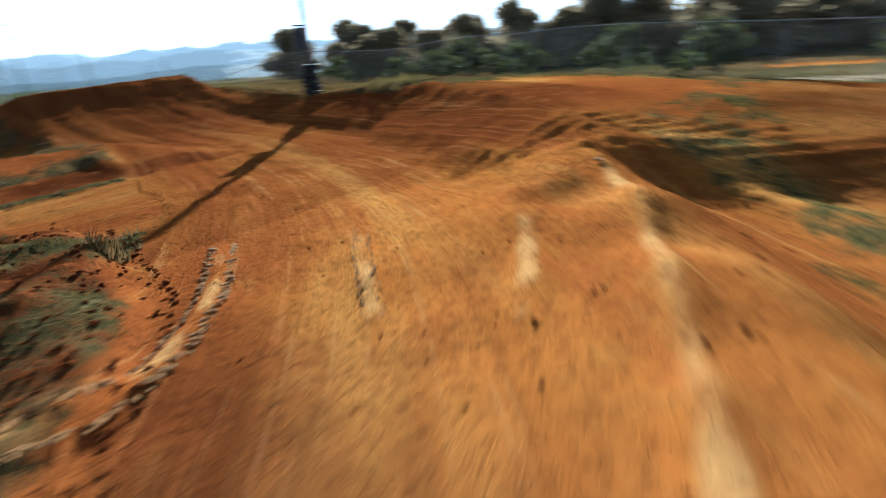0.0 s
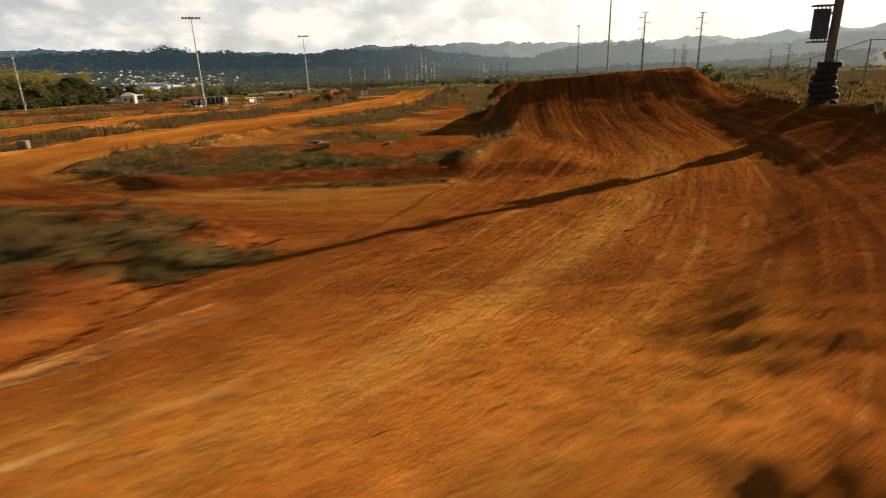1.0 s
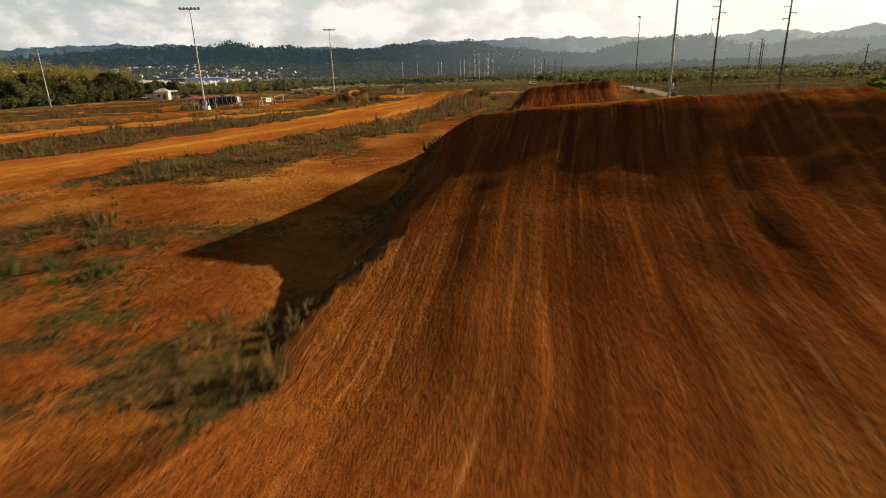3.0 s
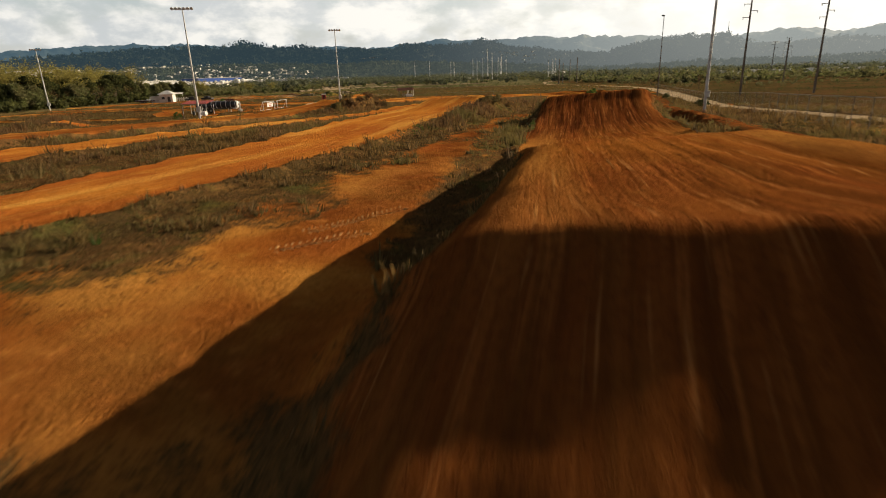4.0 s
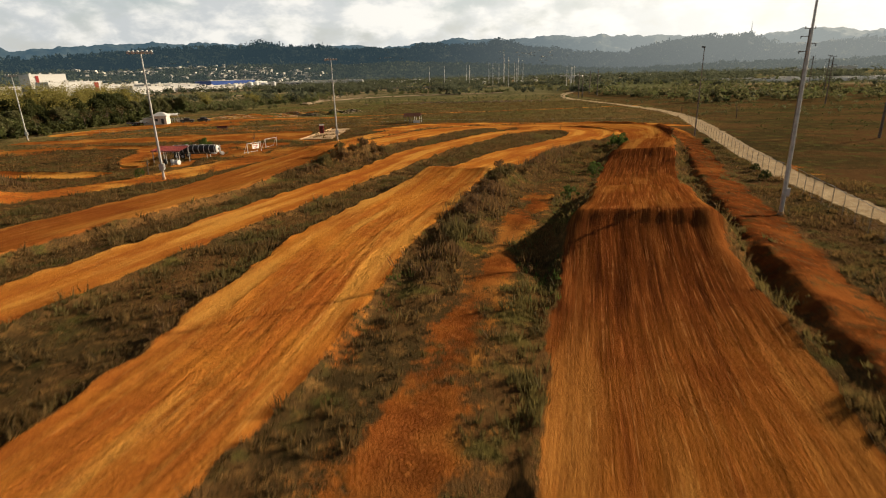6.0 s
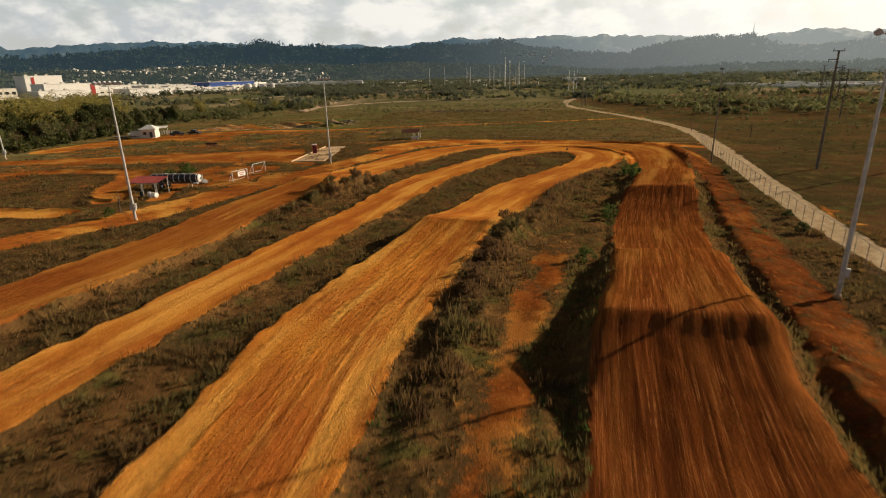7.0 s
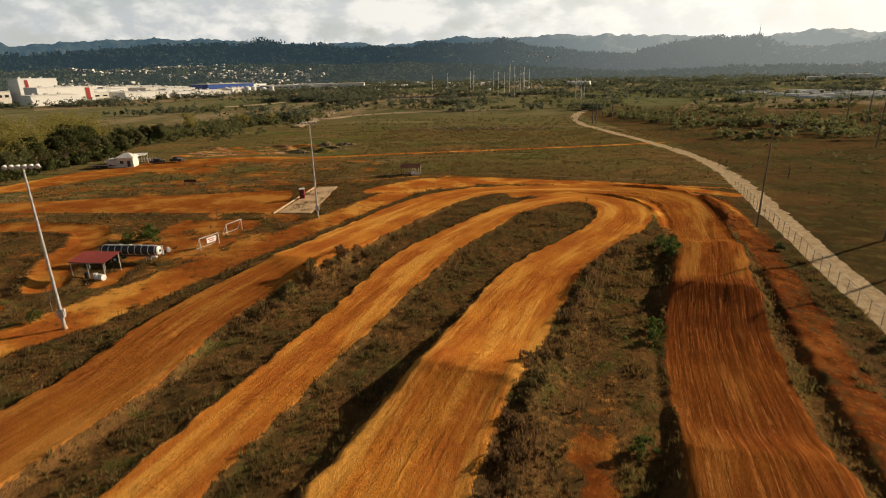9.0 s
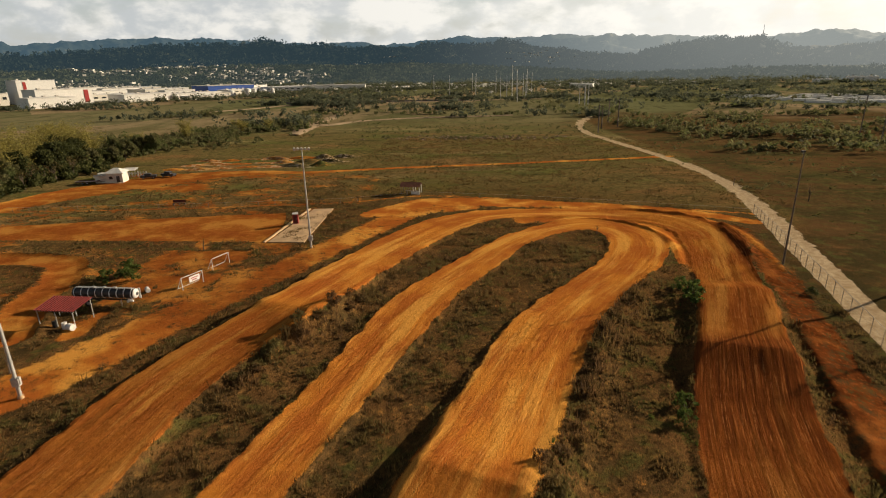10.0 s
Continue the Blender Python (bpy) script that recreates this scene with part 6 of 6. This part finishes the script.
def field_wall():
    p = thing("boundary_wall", -110, 566, None, 4, "long low dark wall beside the valley road", "wall")
    for k in range(30):
        part("panel", boxed((5.6, 0.5, 2.6), (-87 + 6 * k, 0, 1.0)), M_WOOD if k % 2 else M_POST, p)


field_wall()


def radio_mast(x, y, z, h):
    p = thing("radio_mast", x, y, z, 0, "thin radio mast on the hill", "radio mast")
    part("mast", tubed((0, 0, -10), (0, 0, h), 2.2, 0.9, 6), M_STEEL, p)
    part("antenna", tubed((0, 0, h), (0, 0, h + 14), 0.6, 0.4, 6), M_STEEL, p)


radio_mast(1080, 2320, 95, 62)


# ---------------- plants ----------------
def scatter(n, seed, x0, x1, y0, y1):
    r = np.random.RandomState(seed)
    return r.uniform(x0, x1, n), r.uniform(y0, y1, n), r


def blades(x, y, z, rnd, count, height, width, lean):
    """Tufts of tapering blades, as triangles, at the given places."""
    n = len(x)
    base = np.repeat(np.stack([x, y, z], 1), count, 0)
    h = np.repeat(height, count) * rnd.uniform(0.5, 1.2, n * count)
    a, b = rnd.uniform(0, 2 * np.pi, n * count), rnd.uniform(0, 2 * np.pi, n * count)
    r = np.repeat(height, count) * 0.35 * rnd.uniform(0, 1, n * count)
    base = base + np.stack([r * np.cos(b), r * np.sin(b), -0.05 + 0 * r], 1)
    side = np.stack([np.cos(a), np.sin(a), 0 * a], 1) * (width * rnd.uniform(0.6, 1.4, n * count))[:, None]
    lean_by = lean * h * rnd.uniform(0.2, 1, n * count)
    tip = base + np.stack([lean_by * np.cos(b), lean_by * np.sin(b), h], 1)
    v = np.stack([base - side, base + side, tip], 1).reshape(-1, 3)
    return v, np.arange(len(v)).reshape(-1, 3)


def grass(name, n, seed, area, mat, label, count, height, width, keep, lean=0.6):
    x, y, rnd = scatter(n, seed, *area)
    z, soil, gravel, *rest = terrain(x, y)
    ok = keep(x, y, soil, gravel, rnd)
    x, y, z = x[ok], y[ok], z[ok]
    h = height * rnd.uniform(0.5, 1.5, len(x)) * (0.45 + 1.25 * smooth(fbm(x / 2.2, y / 2.2, seed, 3), -0.2, 0.5))
    v, f = blades(x, y, z, rnd, count, h, width, lean)
    tagged(mesh_from(name, v, f, mat), label, "grass", kind="stuff")


def between(x, y, soil, gravel, rnd):
    return (soil + 0.35 * fbm(x / 1.5, y / 1.5, 77, 3) < 0.42) & (gravel < 0.3)


grass("grass", 80000, 101, (-52, 46, -20, 128), M_GRASS, "rough dry grass in tufts between the tracks", 7, 0.34, 0.045, between)
grass("dry_weeds", 22000, 110, (-50, 44, -45, 118), M_RUSSET, "clumps of tall withered weeds between the tracks", 8, 0.42, 0.035, lambda x, y, s, g, r: between(x, y, s, g, r) & (fbm(x / 3.0, y / 3.0, 57, 3) > 0.12))
grass("grass", 26000, 102, (-32, 24, -66, -18), M_GRASS, "rough dry grass beside the jumps", 7, 0.20, 0.03, between)
grass("grass", 22000, 103, (-24, -9, -76, -62), M_GRASS, "low olive grass on the corner by the start", 6, 0.11, 0.02, lambda x, y, s, g, r: between(x, y, s, g, r) & (y < -64))
grass("grass", 16000, 104, (6, 36, -85, 0), M_GRASS, "rough grass along the bank and the wire fence", 7, 0.14, 0.025, between)
grass("grass", 26000, 108, (-118, -40, 30, 165), M_GRASS, "rough grass round the field and the hut", 5, 0.32, 0.07, between)
grass("grass", 20000, 109, (-45, 70, 128, 260), M_GRASS, "dry meadow grass behind the far turn", 5, 0.32, 0.09, between)


def on_banks(x, y, soil, gravel, rnd):
    near = np.zeros(len(x))
    for line in SPOIL:
        d, j, side = nearest(line, x, y, 6)
        near = np.maximum(near, np.where(d < 6, np.exp(-(d / (line[j, 2] * 1.25)) ** 2) * smooth(line[j, 3], 0.1, 0.6), 0))
    return (rnd.uniform(0, 1, len(x)) < near * 1.3) & (soil < 0.55)


grass("tall_weeds", 46000, 105, (-80, 32, -8, 92), M_RUSSET, "tall withered russet weeds on the spoil banks", 7, 0.62, 0.05, on_banks, 0.45)


def green_spots(x, y, soil, gravel, rnd):
    spots = ((-6.2, -2.0, 1.6, 5.5), (4.0, -2.0, 1.6, 3.2), (-8.5, -51.5, 2.2, 1.6), (16.3, 45.5, 1.8, 2.6), (17.4, 41.5, 1.4, 1.6), (26.3, 71, 2.0, 3.0), (23.6, 66, 1.5, 2.6), (7.5, 8.5, 1.3, 3.0), (9.0, 17.0, 1.4, 3.0))
    near = sum(np.exp(-(((x - a) / sx) ** 2 + ((y - b) / sy) ** 2)) for a, b, sx, sy in spots)
    near = near + 0.5 * np.exp(-(((x - np.interp(y, [-40, 0, 40, 100], [-13, -6, 4, 34])) / 1.5) ** 2)) * smooth(fbm(x / 3, y / 3, 55, 3), 0.0, 0.5)
    return (rnd.uniform(0, 1, len(x)) < near) & (soil < 0.75)


grass("green_weeds", 42000, 106, (-16, 40, -58, 100), M_GREEN, "green weeds growing in the hollows", 7, 0.22, 0.035, green_spots)


def leaf_cloud(centres, radii, per, size, rnd, flat=0.8):
    """Small leaf faces spread over the shells of many clumps."""
    c = np.repeat(centres, per, 0)
    r = np.repeat(radii, per)
    d = rnd.normal(0, 1, (len(c), 3))
    d /= np.linalg.norm(d, axis=1)[:, None]
    at = c + d * (r * rnd.uniform(0.55, 1.08, len(c)))[:, None] * (1, 1, flat)
    u = rnd.normal(0, 1, (len(c), 3)) * size
    v = rnd.normal(0, 1, (len(c), 3)) * size
    q = np.stack([at - u, at + v * 0.7, at + u, at - v * 0.7], 1).reshape(-1, 3)
    return q, np.arange(len(q)).reshape(-1, 4)


def tree_parts(seed, height, spread, leaf, per, clumps, stem=0.35):
    """Trunk with limbs, and the crown's leaf faces."""
    rnd = np.random.RandomState(seed)
    bm = bmesh.new()
    fork = Vector((rnd.uniform(-0.2, 0.2), rnd.uniform(-0.2, 0.2), height * stem))
    tube(bm, (0, 0, -0.3), fork, height * 0.028, height * 0.02, 8)
    centres, radii = [], []
    for k in range(clumps):
        a, u = rnd.uniform(0, 2 * np.pi), rnd.uniform(0.1, 1) ** 0.7
        h = height * rnd.uniform(stem + 0.08, 0.92)
        w = spread * u * math.sin(math.pi * min(1.0, 0.25 + 0.75 * (h / height))) ** 0.6
        tip = Vector((w * math.cos(a), w * math.sin(a), h))
        centres.append(tip)
        radii.append(spread * rnd.uniform(0.22, 0.42))
        if k % 2 == 0:
            tube(bm, fork, fork.lerp(tip, 0.9), height * 0.012, height * 0.004, 5)
    q, f = leaf_cloud(np.array([tuple(c) for c in centres]), np.array(radii), per, leaf, rnd)
    return bm, q, f


def make_tree(seed, height, spread, mat, label, name="tree", leaf=0.16, per=70, clumps=16, stem=0.3, group=""):
    bm, q, f = tree_parts(seed, height, spread, leaf, per, clumps, stem)
    p = new(name)
    tagged(p, label, name.replace("_", " "), group)
    part("trunk", bm, M_BARK, p)
    crown = mesh_from("crown", q, f, mat)
    crown.parent = p
    return p


def make_bamboo(seed, height, culms, per, mat, label, group):
    """A clump of arching culms with narrow drooping leaves."""
    r = np.random.RandomState(seed)
    p = new("bamboo_clump")
    tagged(p, label, "bamboo clump", group)
    stems, verts = bmesh.new(), []
    for k in range(culms):
        a, out = r.uniform(0, 2 * np.pi), r.uniform(0.15, 0.62)
        h, foot = height * r.uniform(0.6, 1.05), r.uniform(0, 0.9)
        way = np.array((math.cos(a), math.sin(a)))
        u = np.linspace(0, 1, 7)
        line = np.c_[way[0] * (foot + out * h * u**2.2), way[1] * (foot + out * h * u**2.2), h * (u - 0.28 * out * u**3)]
        for b, c, t in zip(line, line[1:], u):
            tube(stems, b, c, 0.05 * (1 - 0.8 * t), 0.05 * (1 - 0.8 * t - 0.13), 4)
        t = r.uniform(0.22, 1.0, per)
        at = np.stack([np.interp(t, u, line[:, m]) for m in range(3)], 1) + r.normal(0, 0.34, (per, 3)) * (0.35 + t)[:, None]
        d = np.c_[r.normal(0, 1, (per, 2)) + 0.6 * way, r.uniform(-0.9, 0.5, per)]
        d *= (r.uniform(0.25, 0.6, per) / np.linalg.norm(d, axis=1))[:, None]
        w = np.cross(d, r.normal(0, 1, (per, 3)))
        w *= (0.085 / np.maximum(np.linalg.norm(w, axis=1), 1e-6))[:, None]
        verts.append(np.stack([at - w, at + w, at + d], 1).reshape(-1, 3))
    part("culms", stems, M_BAMBOO_STEM, p)
    v = np.vstack(verts)
    mesh_from("crown", v, np.arange(len(v)).reshape(-1, 3), mat).parent = p
    return p


def plant_trees(proto, places, seed):
    """The first place takes the tree itself, the others copies of it."""
    rnd = random.Random(seed)
    for k, (x, y, s) in enumerate(places):
        m = pose(x, y, at_ground(x, y), rnd.uniform(-3, 3), rnd.uniform(-3, 3), rnd.uniform(0, 360))
        ob = proto if k == 0 else copy_thing(proto, m)
        if k == 0:
            ob.matrix_basis = m
        ob.scale = (s, s, s * rnd.uniform(0.9, 1.12))


rnd = random.Random(31)
dark_tree = make_tree(1, 8.0, 3.6, M_TREE_DARK, "broad dark green tree in the thicket", leaf=0.15, per=230, clumps=34, stem=0.1, group="thicket trees")
pale_tree = make_tree(2, 6.6, 3.2, M_TREE_SCRUB, "olive-green tree in the thicket", leaf=0.13, per=220, clumps=32, stem=0.1, group="thicket trees")
bamboo = make_bamboo(3, 9.5, 46, 120, M_BAMBOO, "tall yellow-green bamboo clump", "bamboo clumps")
dead_tree = make_tree(4, 6.0, 2.2, M_RUSSET, "thin half-bare tree with pale branches", leaf=0.07, per=16, clumps=14, stem=0.35, group="thicket trees")
plant_trees(dark_tree, [(-136 - 34 * rnd.uniform(0, 1) ** 1.4, 112 + 2.5 * k + rnd.uniform(-3, 3), rnd.uniform(0.8, 1.4)) for k in range(34)], 1)
plant_trees(pale_tree, [(-133 - 44 * rnd.uniform(0, 1) ** 1.4, 110 + 3.4 * k + rnd.uniform(-3, 3), rnd.uniform(0.7, 1.35)) for k in range(36)], 2)
plant_trees(bamboo, [(-142 - 40 * rnd.uniform(0, 1), 122 + 2.9 * k + rnd.uniform(-4, 4), rnd.uniform(1.05, 1.6)) for k in range(34)] + [(-152, 232, 0.8), (-146, 262, 0.7), (-134, 300, 0.7), (-140, 306, 0.8), (-124, 312, 0.7), (-156, 280, 0.9)], 3)
plant_trees(dead_tree, [(-131.5 - rnd.uniform(0, 4), 118 + 5.2 * k + rnd.uniform(-2, 2), rnd.uniform(0.8, 1.2)) for k in range(12)] + [(-53.2, 49.5, 0.55), (66, 150, 0.6), (75, 131, 0.8), (-52.5, 92, 0.4), (20.5, 103.5, 0.35)], 4)

# trees behind the fence, seen from the start
edge_tree = make_tree(5, 10.0, 5.0, M_TREE_DRY_HAZE, "tall olive tree beyond the meadow, paled by haze", leaf=0.2, per=260, clumps=34, stem=0.08, group="trees beyond the meadow")
plant_trees(edge_tree, [(72 + rnd.uniform(-4, 10), 4 - 7.0 * k + rnd.uniform(-2, 2), rnd.uniform(0.75, 1.1)) for k in range(20)] + [(96 + rnd.uniform(-5, 10), 6 - 9 * k, rnd.uniform(0.9, 1.25)) for k in range(16)], 5)
bush = make_tree(6, 1.9, 1.1, M_GREEN, "leafy green bush on the track's edge", "bush", leaf=0.07, per=70, clumps=12, stem=0.12, group="bushes")
plant_trees(bush, [(10.9, -43.4, 1.0), (27.4, 72.5, 1.25), (26.2, 69.0, 1.0), (26.9, 75.5, 1.1), (17.4, 46.4, 0.9), (16.6, 43.8, 0.8), (10.2, 25.5, 0.8),
                   (-58.5, 79.0, 1.5), (-57.0, 77.0, 1.2), (-60.2, 76.4, 1.1), (-52.8, 46.6, 0.7)], 6)
scrub = make_tree(7, 2.0, 1.5, M_TREE_DARK, "dark scrubby bush by the wire fence", "bush", leaf=0.09, per=70, clumps=12, stem=0.1, group="bushes")
plant_trees(scrub, [(17.4, -60.5, 1.2), (16.4, -63.5, 1.3), (15.2, -67.5, 1.1), (17.8, -57.5, 1.0), (13.2, -73.0, 1.2), (11.5, -78.0, 1.3), (9.5, -84.0, 1.2), (8.0, -88.0, 1.2), (44.5, 74.0, 0.6), (36.4, 36, 0.6), (38.7, 43, 0.5), (18.5, -51, 0.9), (20.2, -40, 0.8)], 7)
twig = make_tree(8, 1.1, 0.9, M_RUSSET, "withered russet shrub on the spoil bank", "shrub", leaf=0.05, per=60, clumps=10, stem=0.12, group="shrubs")
spots = []
for line in SPOIL[:2]:
    for k in range(4, len(line) - 3, 2):
        if line[k, 3] > 0.6:
            spots.append((line[k, 0] + rnd.uniform(-1.2, 1.2), line[k, 1] + rnd.uniform(-1, 1), rnd.uniform(0.6, 1.2)))
plant_trees(twig, spots, 8)


def far_woods(name, label, mat, seed, groups, size, per):
    """Woods of the valley: many small crowns of leaf faces, gathered in loose clumps."""
    r = np.random.RandomState(seed)
    pts = []
    for cx, cy, sx, sy, count in groups:
        heads = np.stack([cx + sx * r.uniform(-1, 1, count // 5 + 1), cy + sy * r.uniform(-1, 1, count // 5 + 1)], 1)
        pick = heads[r.randint(0, len(heads), count)]
        pts.append(pick + r.normal(0, 1, (count, 2)) * (min(0.16 * sx, 7.0) + 1.0, min(0.3 * sy, 4.0) + 0.5))
    pts = np.vstack(pts)
    z = ground_base(pts[:, 0], pts[:, 1])
    h = size * np.exp(r.normal(-0.1, 0.38, len(pts))).clip(0.4, 2.0)
    c, rad = [], []
    for _ in range(3):
        c.append(np.stack([pts[:, 0] + r.normal(0, 0.3, len(pts)) * h, pts[:, 1] + r.normal(0, 0.3, len(pts)) * h, z + h * r.uniform(0.25, 0.75, len(pts))], 1))
        rad.append(h * r.uniform(0.22, 0.42, len(pts)))
    q, f = leaf_cloud(np.vstack(c), np.hstack(rad), per, size * 0.10, r, 0.85)
    tagged(mesh_from(name, q, f, mat), label, "woods", kind="stuff")


HEDGES = []
hedge_rnd = np.random.RandomState(50)
for _ in range(110):
    hx, hy = hedge_rnd.uniform(-240, 640), 330 + 740 * hedge_rnd.uniform(0, 1) ** 0.9
    HEDGES.append((hx, hy, hedge_rnd.uniform(15, 130), hedge_rnd.uniform(0.8, 3), int(hedge_rnd.uniform(8, 40))))
far_woods("valley_scrub", "scrubby olive bushes in the valley beyond the road", M_TREE_SCRUB, 41, [(100, 315, 22, 30, 70), (115, 270, 26, 18, 50), (140, 345, 22, 26, 60), (200, 375, 34, 8, 60), (132, 258, 20, 8, 40), (170, 300, 40, 30, 40), (175, 238, 40, 24, 110), (120, 210, 24, 16, 30), (90, 400, 20, 40, 40), (212, 455, 22, 16, 50), (240, 520, 90, 20, 50), (0, 620, 420, 200, 130), (-118, 330, 16, 30, 60), (-190, 420, 70, 24, 60), (-60, 412, 60, 3, 30), (40, 398, 40, 4, 26)], 3.4, 20)
far_woods("valley_woods", "dark hedges and clumps of trees across the valley", M_TREE_FAR, 42,
          [(-135, 350, 22, 34, 60), (-210, 410, 50, 20, 30), (-400, 512, 90, 6, 90), (-400, 566, 60, 14, 80), (-345, 640, 40, 18, 70), (-290, 690, 40, 16, 60), (-250, 760, 60, 30, 70), (-300, 1000, 380, 110, 500), (150, 1000, 380, 110, 420), (-170, 545, 60, 5, 50), (-150, 660, 60, 8, 60), (-30, 720, 260, 6, 110), (-100, 850, 260, 10, 150), (250, 900, 300, 10, 130), (560, 1020, 260, 16, 130), (-420, 1060, 300, 24, 240), (0, 1080, 500, 60, 330),
           (174, 606, 26, 8, 30), (219, 572, 30, 8, 40), (212, 462, 16, 10, 24), (115, 520, 20, 8, 24), (70, 372, 12, 8, 20), (420, 640, 120, 10, 60), (300, 700, 160, 8, 70)] + HEDGES, 5.0, 14)
def slope_woods(name, label, mat, seed, places, count, size):
    """Woods on the hill slopes: a crown of leaf faces at each place."""
    r = np.random.RandomState(seed)
    az = np.degrees(np.arctan2(places[:, 0], places[:, 1]))
    places = places[(az > -50) & (az < 44)]
    at = places[r.randint(0, len(places), count)] + r.normal(0, 1, (count, 3)) * (9, 9, 0)
    q, f = leaf_cloud(at + (0, 0, 0.4 * size), size * r.uniform(0.3, 0.8, count), 9, size * 0.2, r, 0.8)
    tagged(mesh_from(name, q, f, mat), label, "woods", kind="stuff")


# Crowns share the hills' materials, so they glow with the same haze.
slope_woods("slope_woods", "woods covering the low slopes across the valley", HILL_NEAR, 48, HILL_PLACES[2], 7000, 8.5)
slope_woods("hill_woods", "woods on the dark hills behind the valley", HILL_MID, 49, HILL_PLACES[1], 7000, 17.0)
far_woods("far_woods", "distant woods at the foot of the hills", M_TREE_FAR, 43, [(0, 1180, 800, 80, 900), (500, 1180, 500, 60, 300), (-600, 1160, 400, 60, 300)], 6.5, 8)
far_woods("meadow_bushes", "low olive bushes dotted over the meadows", M_TREE_SCRUB, 46, [(-60, 330, 110, 60, 120), (0, 300, 60, 20, 130), (-20, 262, 50, 6, 60), (90, 190, 50, 60, 60), (150, 200, 60, 60, 70)], 1.3, 14)
far_woods("meadow_tufts", "small dark tufts dotted over the meadows", M_TREE_DARK, 51, [(-10, 200, 70, 60, 700), (115, 150, 45, 80, 500), (-80, 215, 40, 26, 200)], 0.55, 8)
far_woods("thicket", "tangled undergrowth below the thicket trees", M_TREE_DARK, 44, [(-140, 150, 8, 30, 260), (-152, 190, 12, 20, 200), (-150, 120, 20, 25, 160)], 3.2, 22)
far_woods("low_scrub", "pale olive scrub beyond the hut", M_TREE_SCRUB, 47, [(-152, 225, 14, 18, 130), (-148, 262, 18, 16, 110), (-138, 292, 18, 14, 90), (-175, 240, 20, 40, 120), (-120, 250, 14, 20, 30)], 2.8, 26)
far_woods("meadow_scrub", "undergrowth below the trees beyond the meadow, paled by haze", M_TREE_DRY_HAZE, 45, [(80, -92, 9, 54, 900), (98, -96, 8, 54, 400)], 4.0, 34)
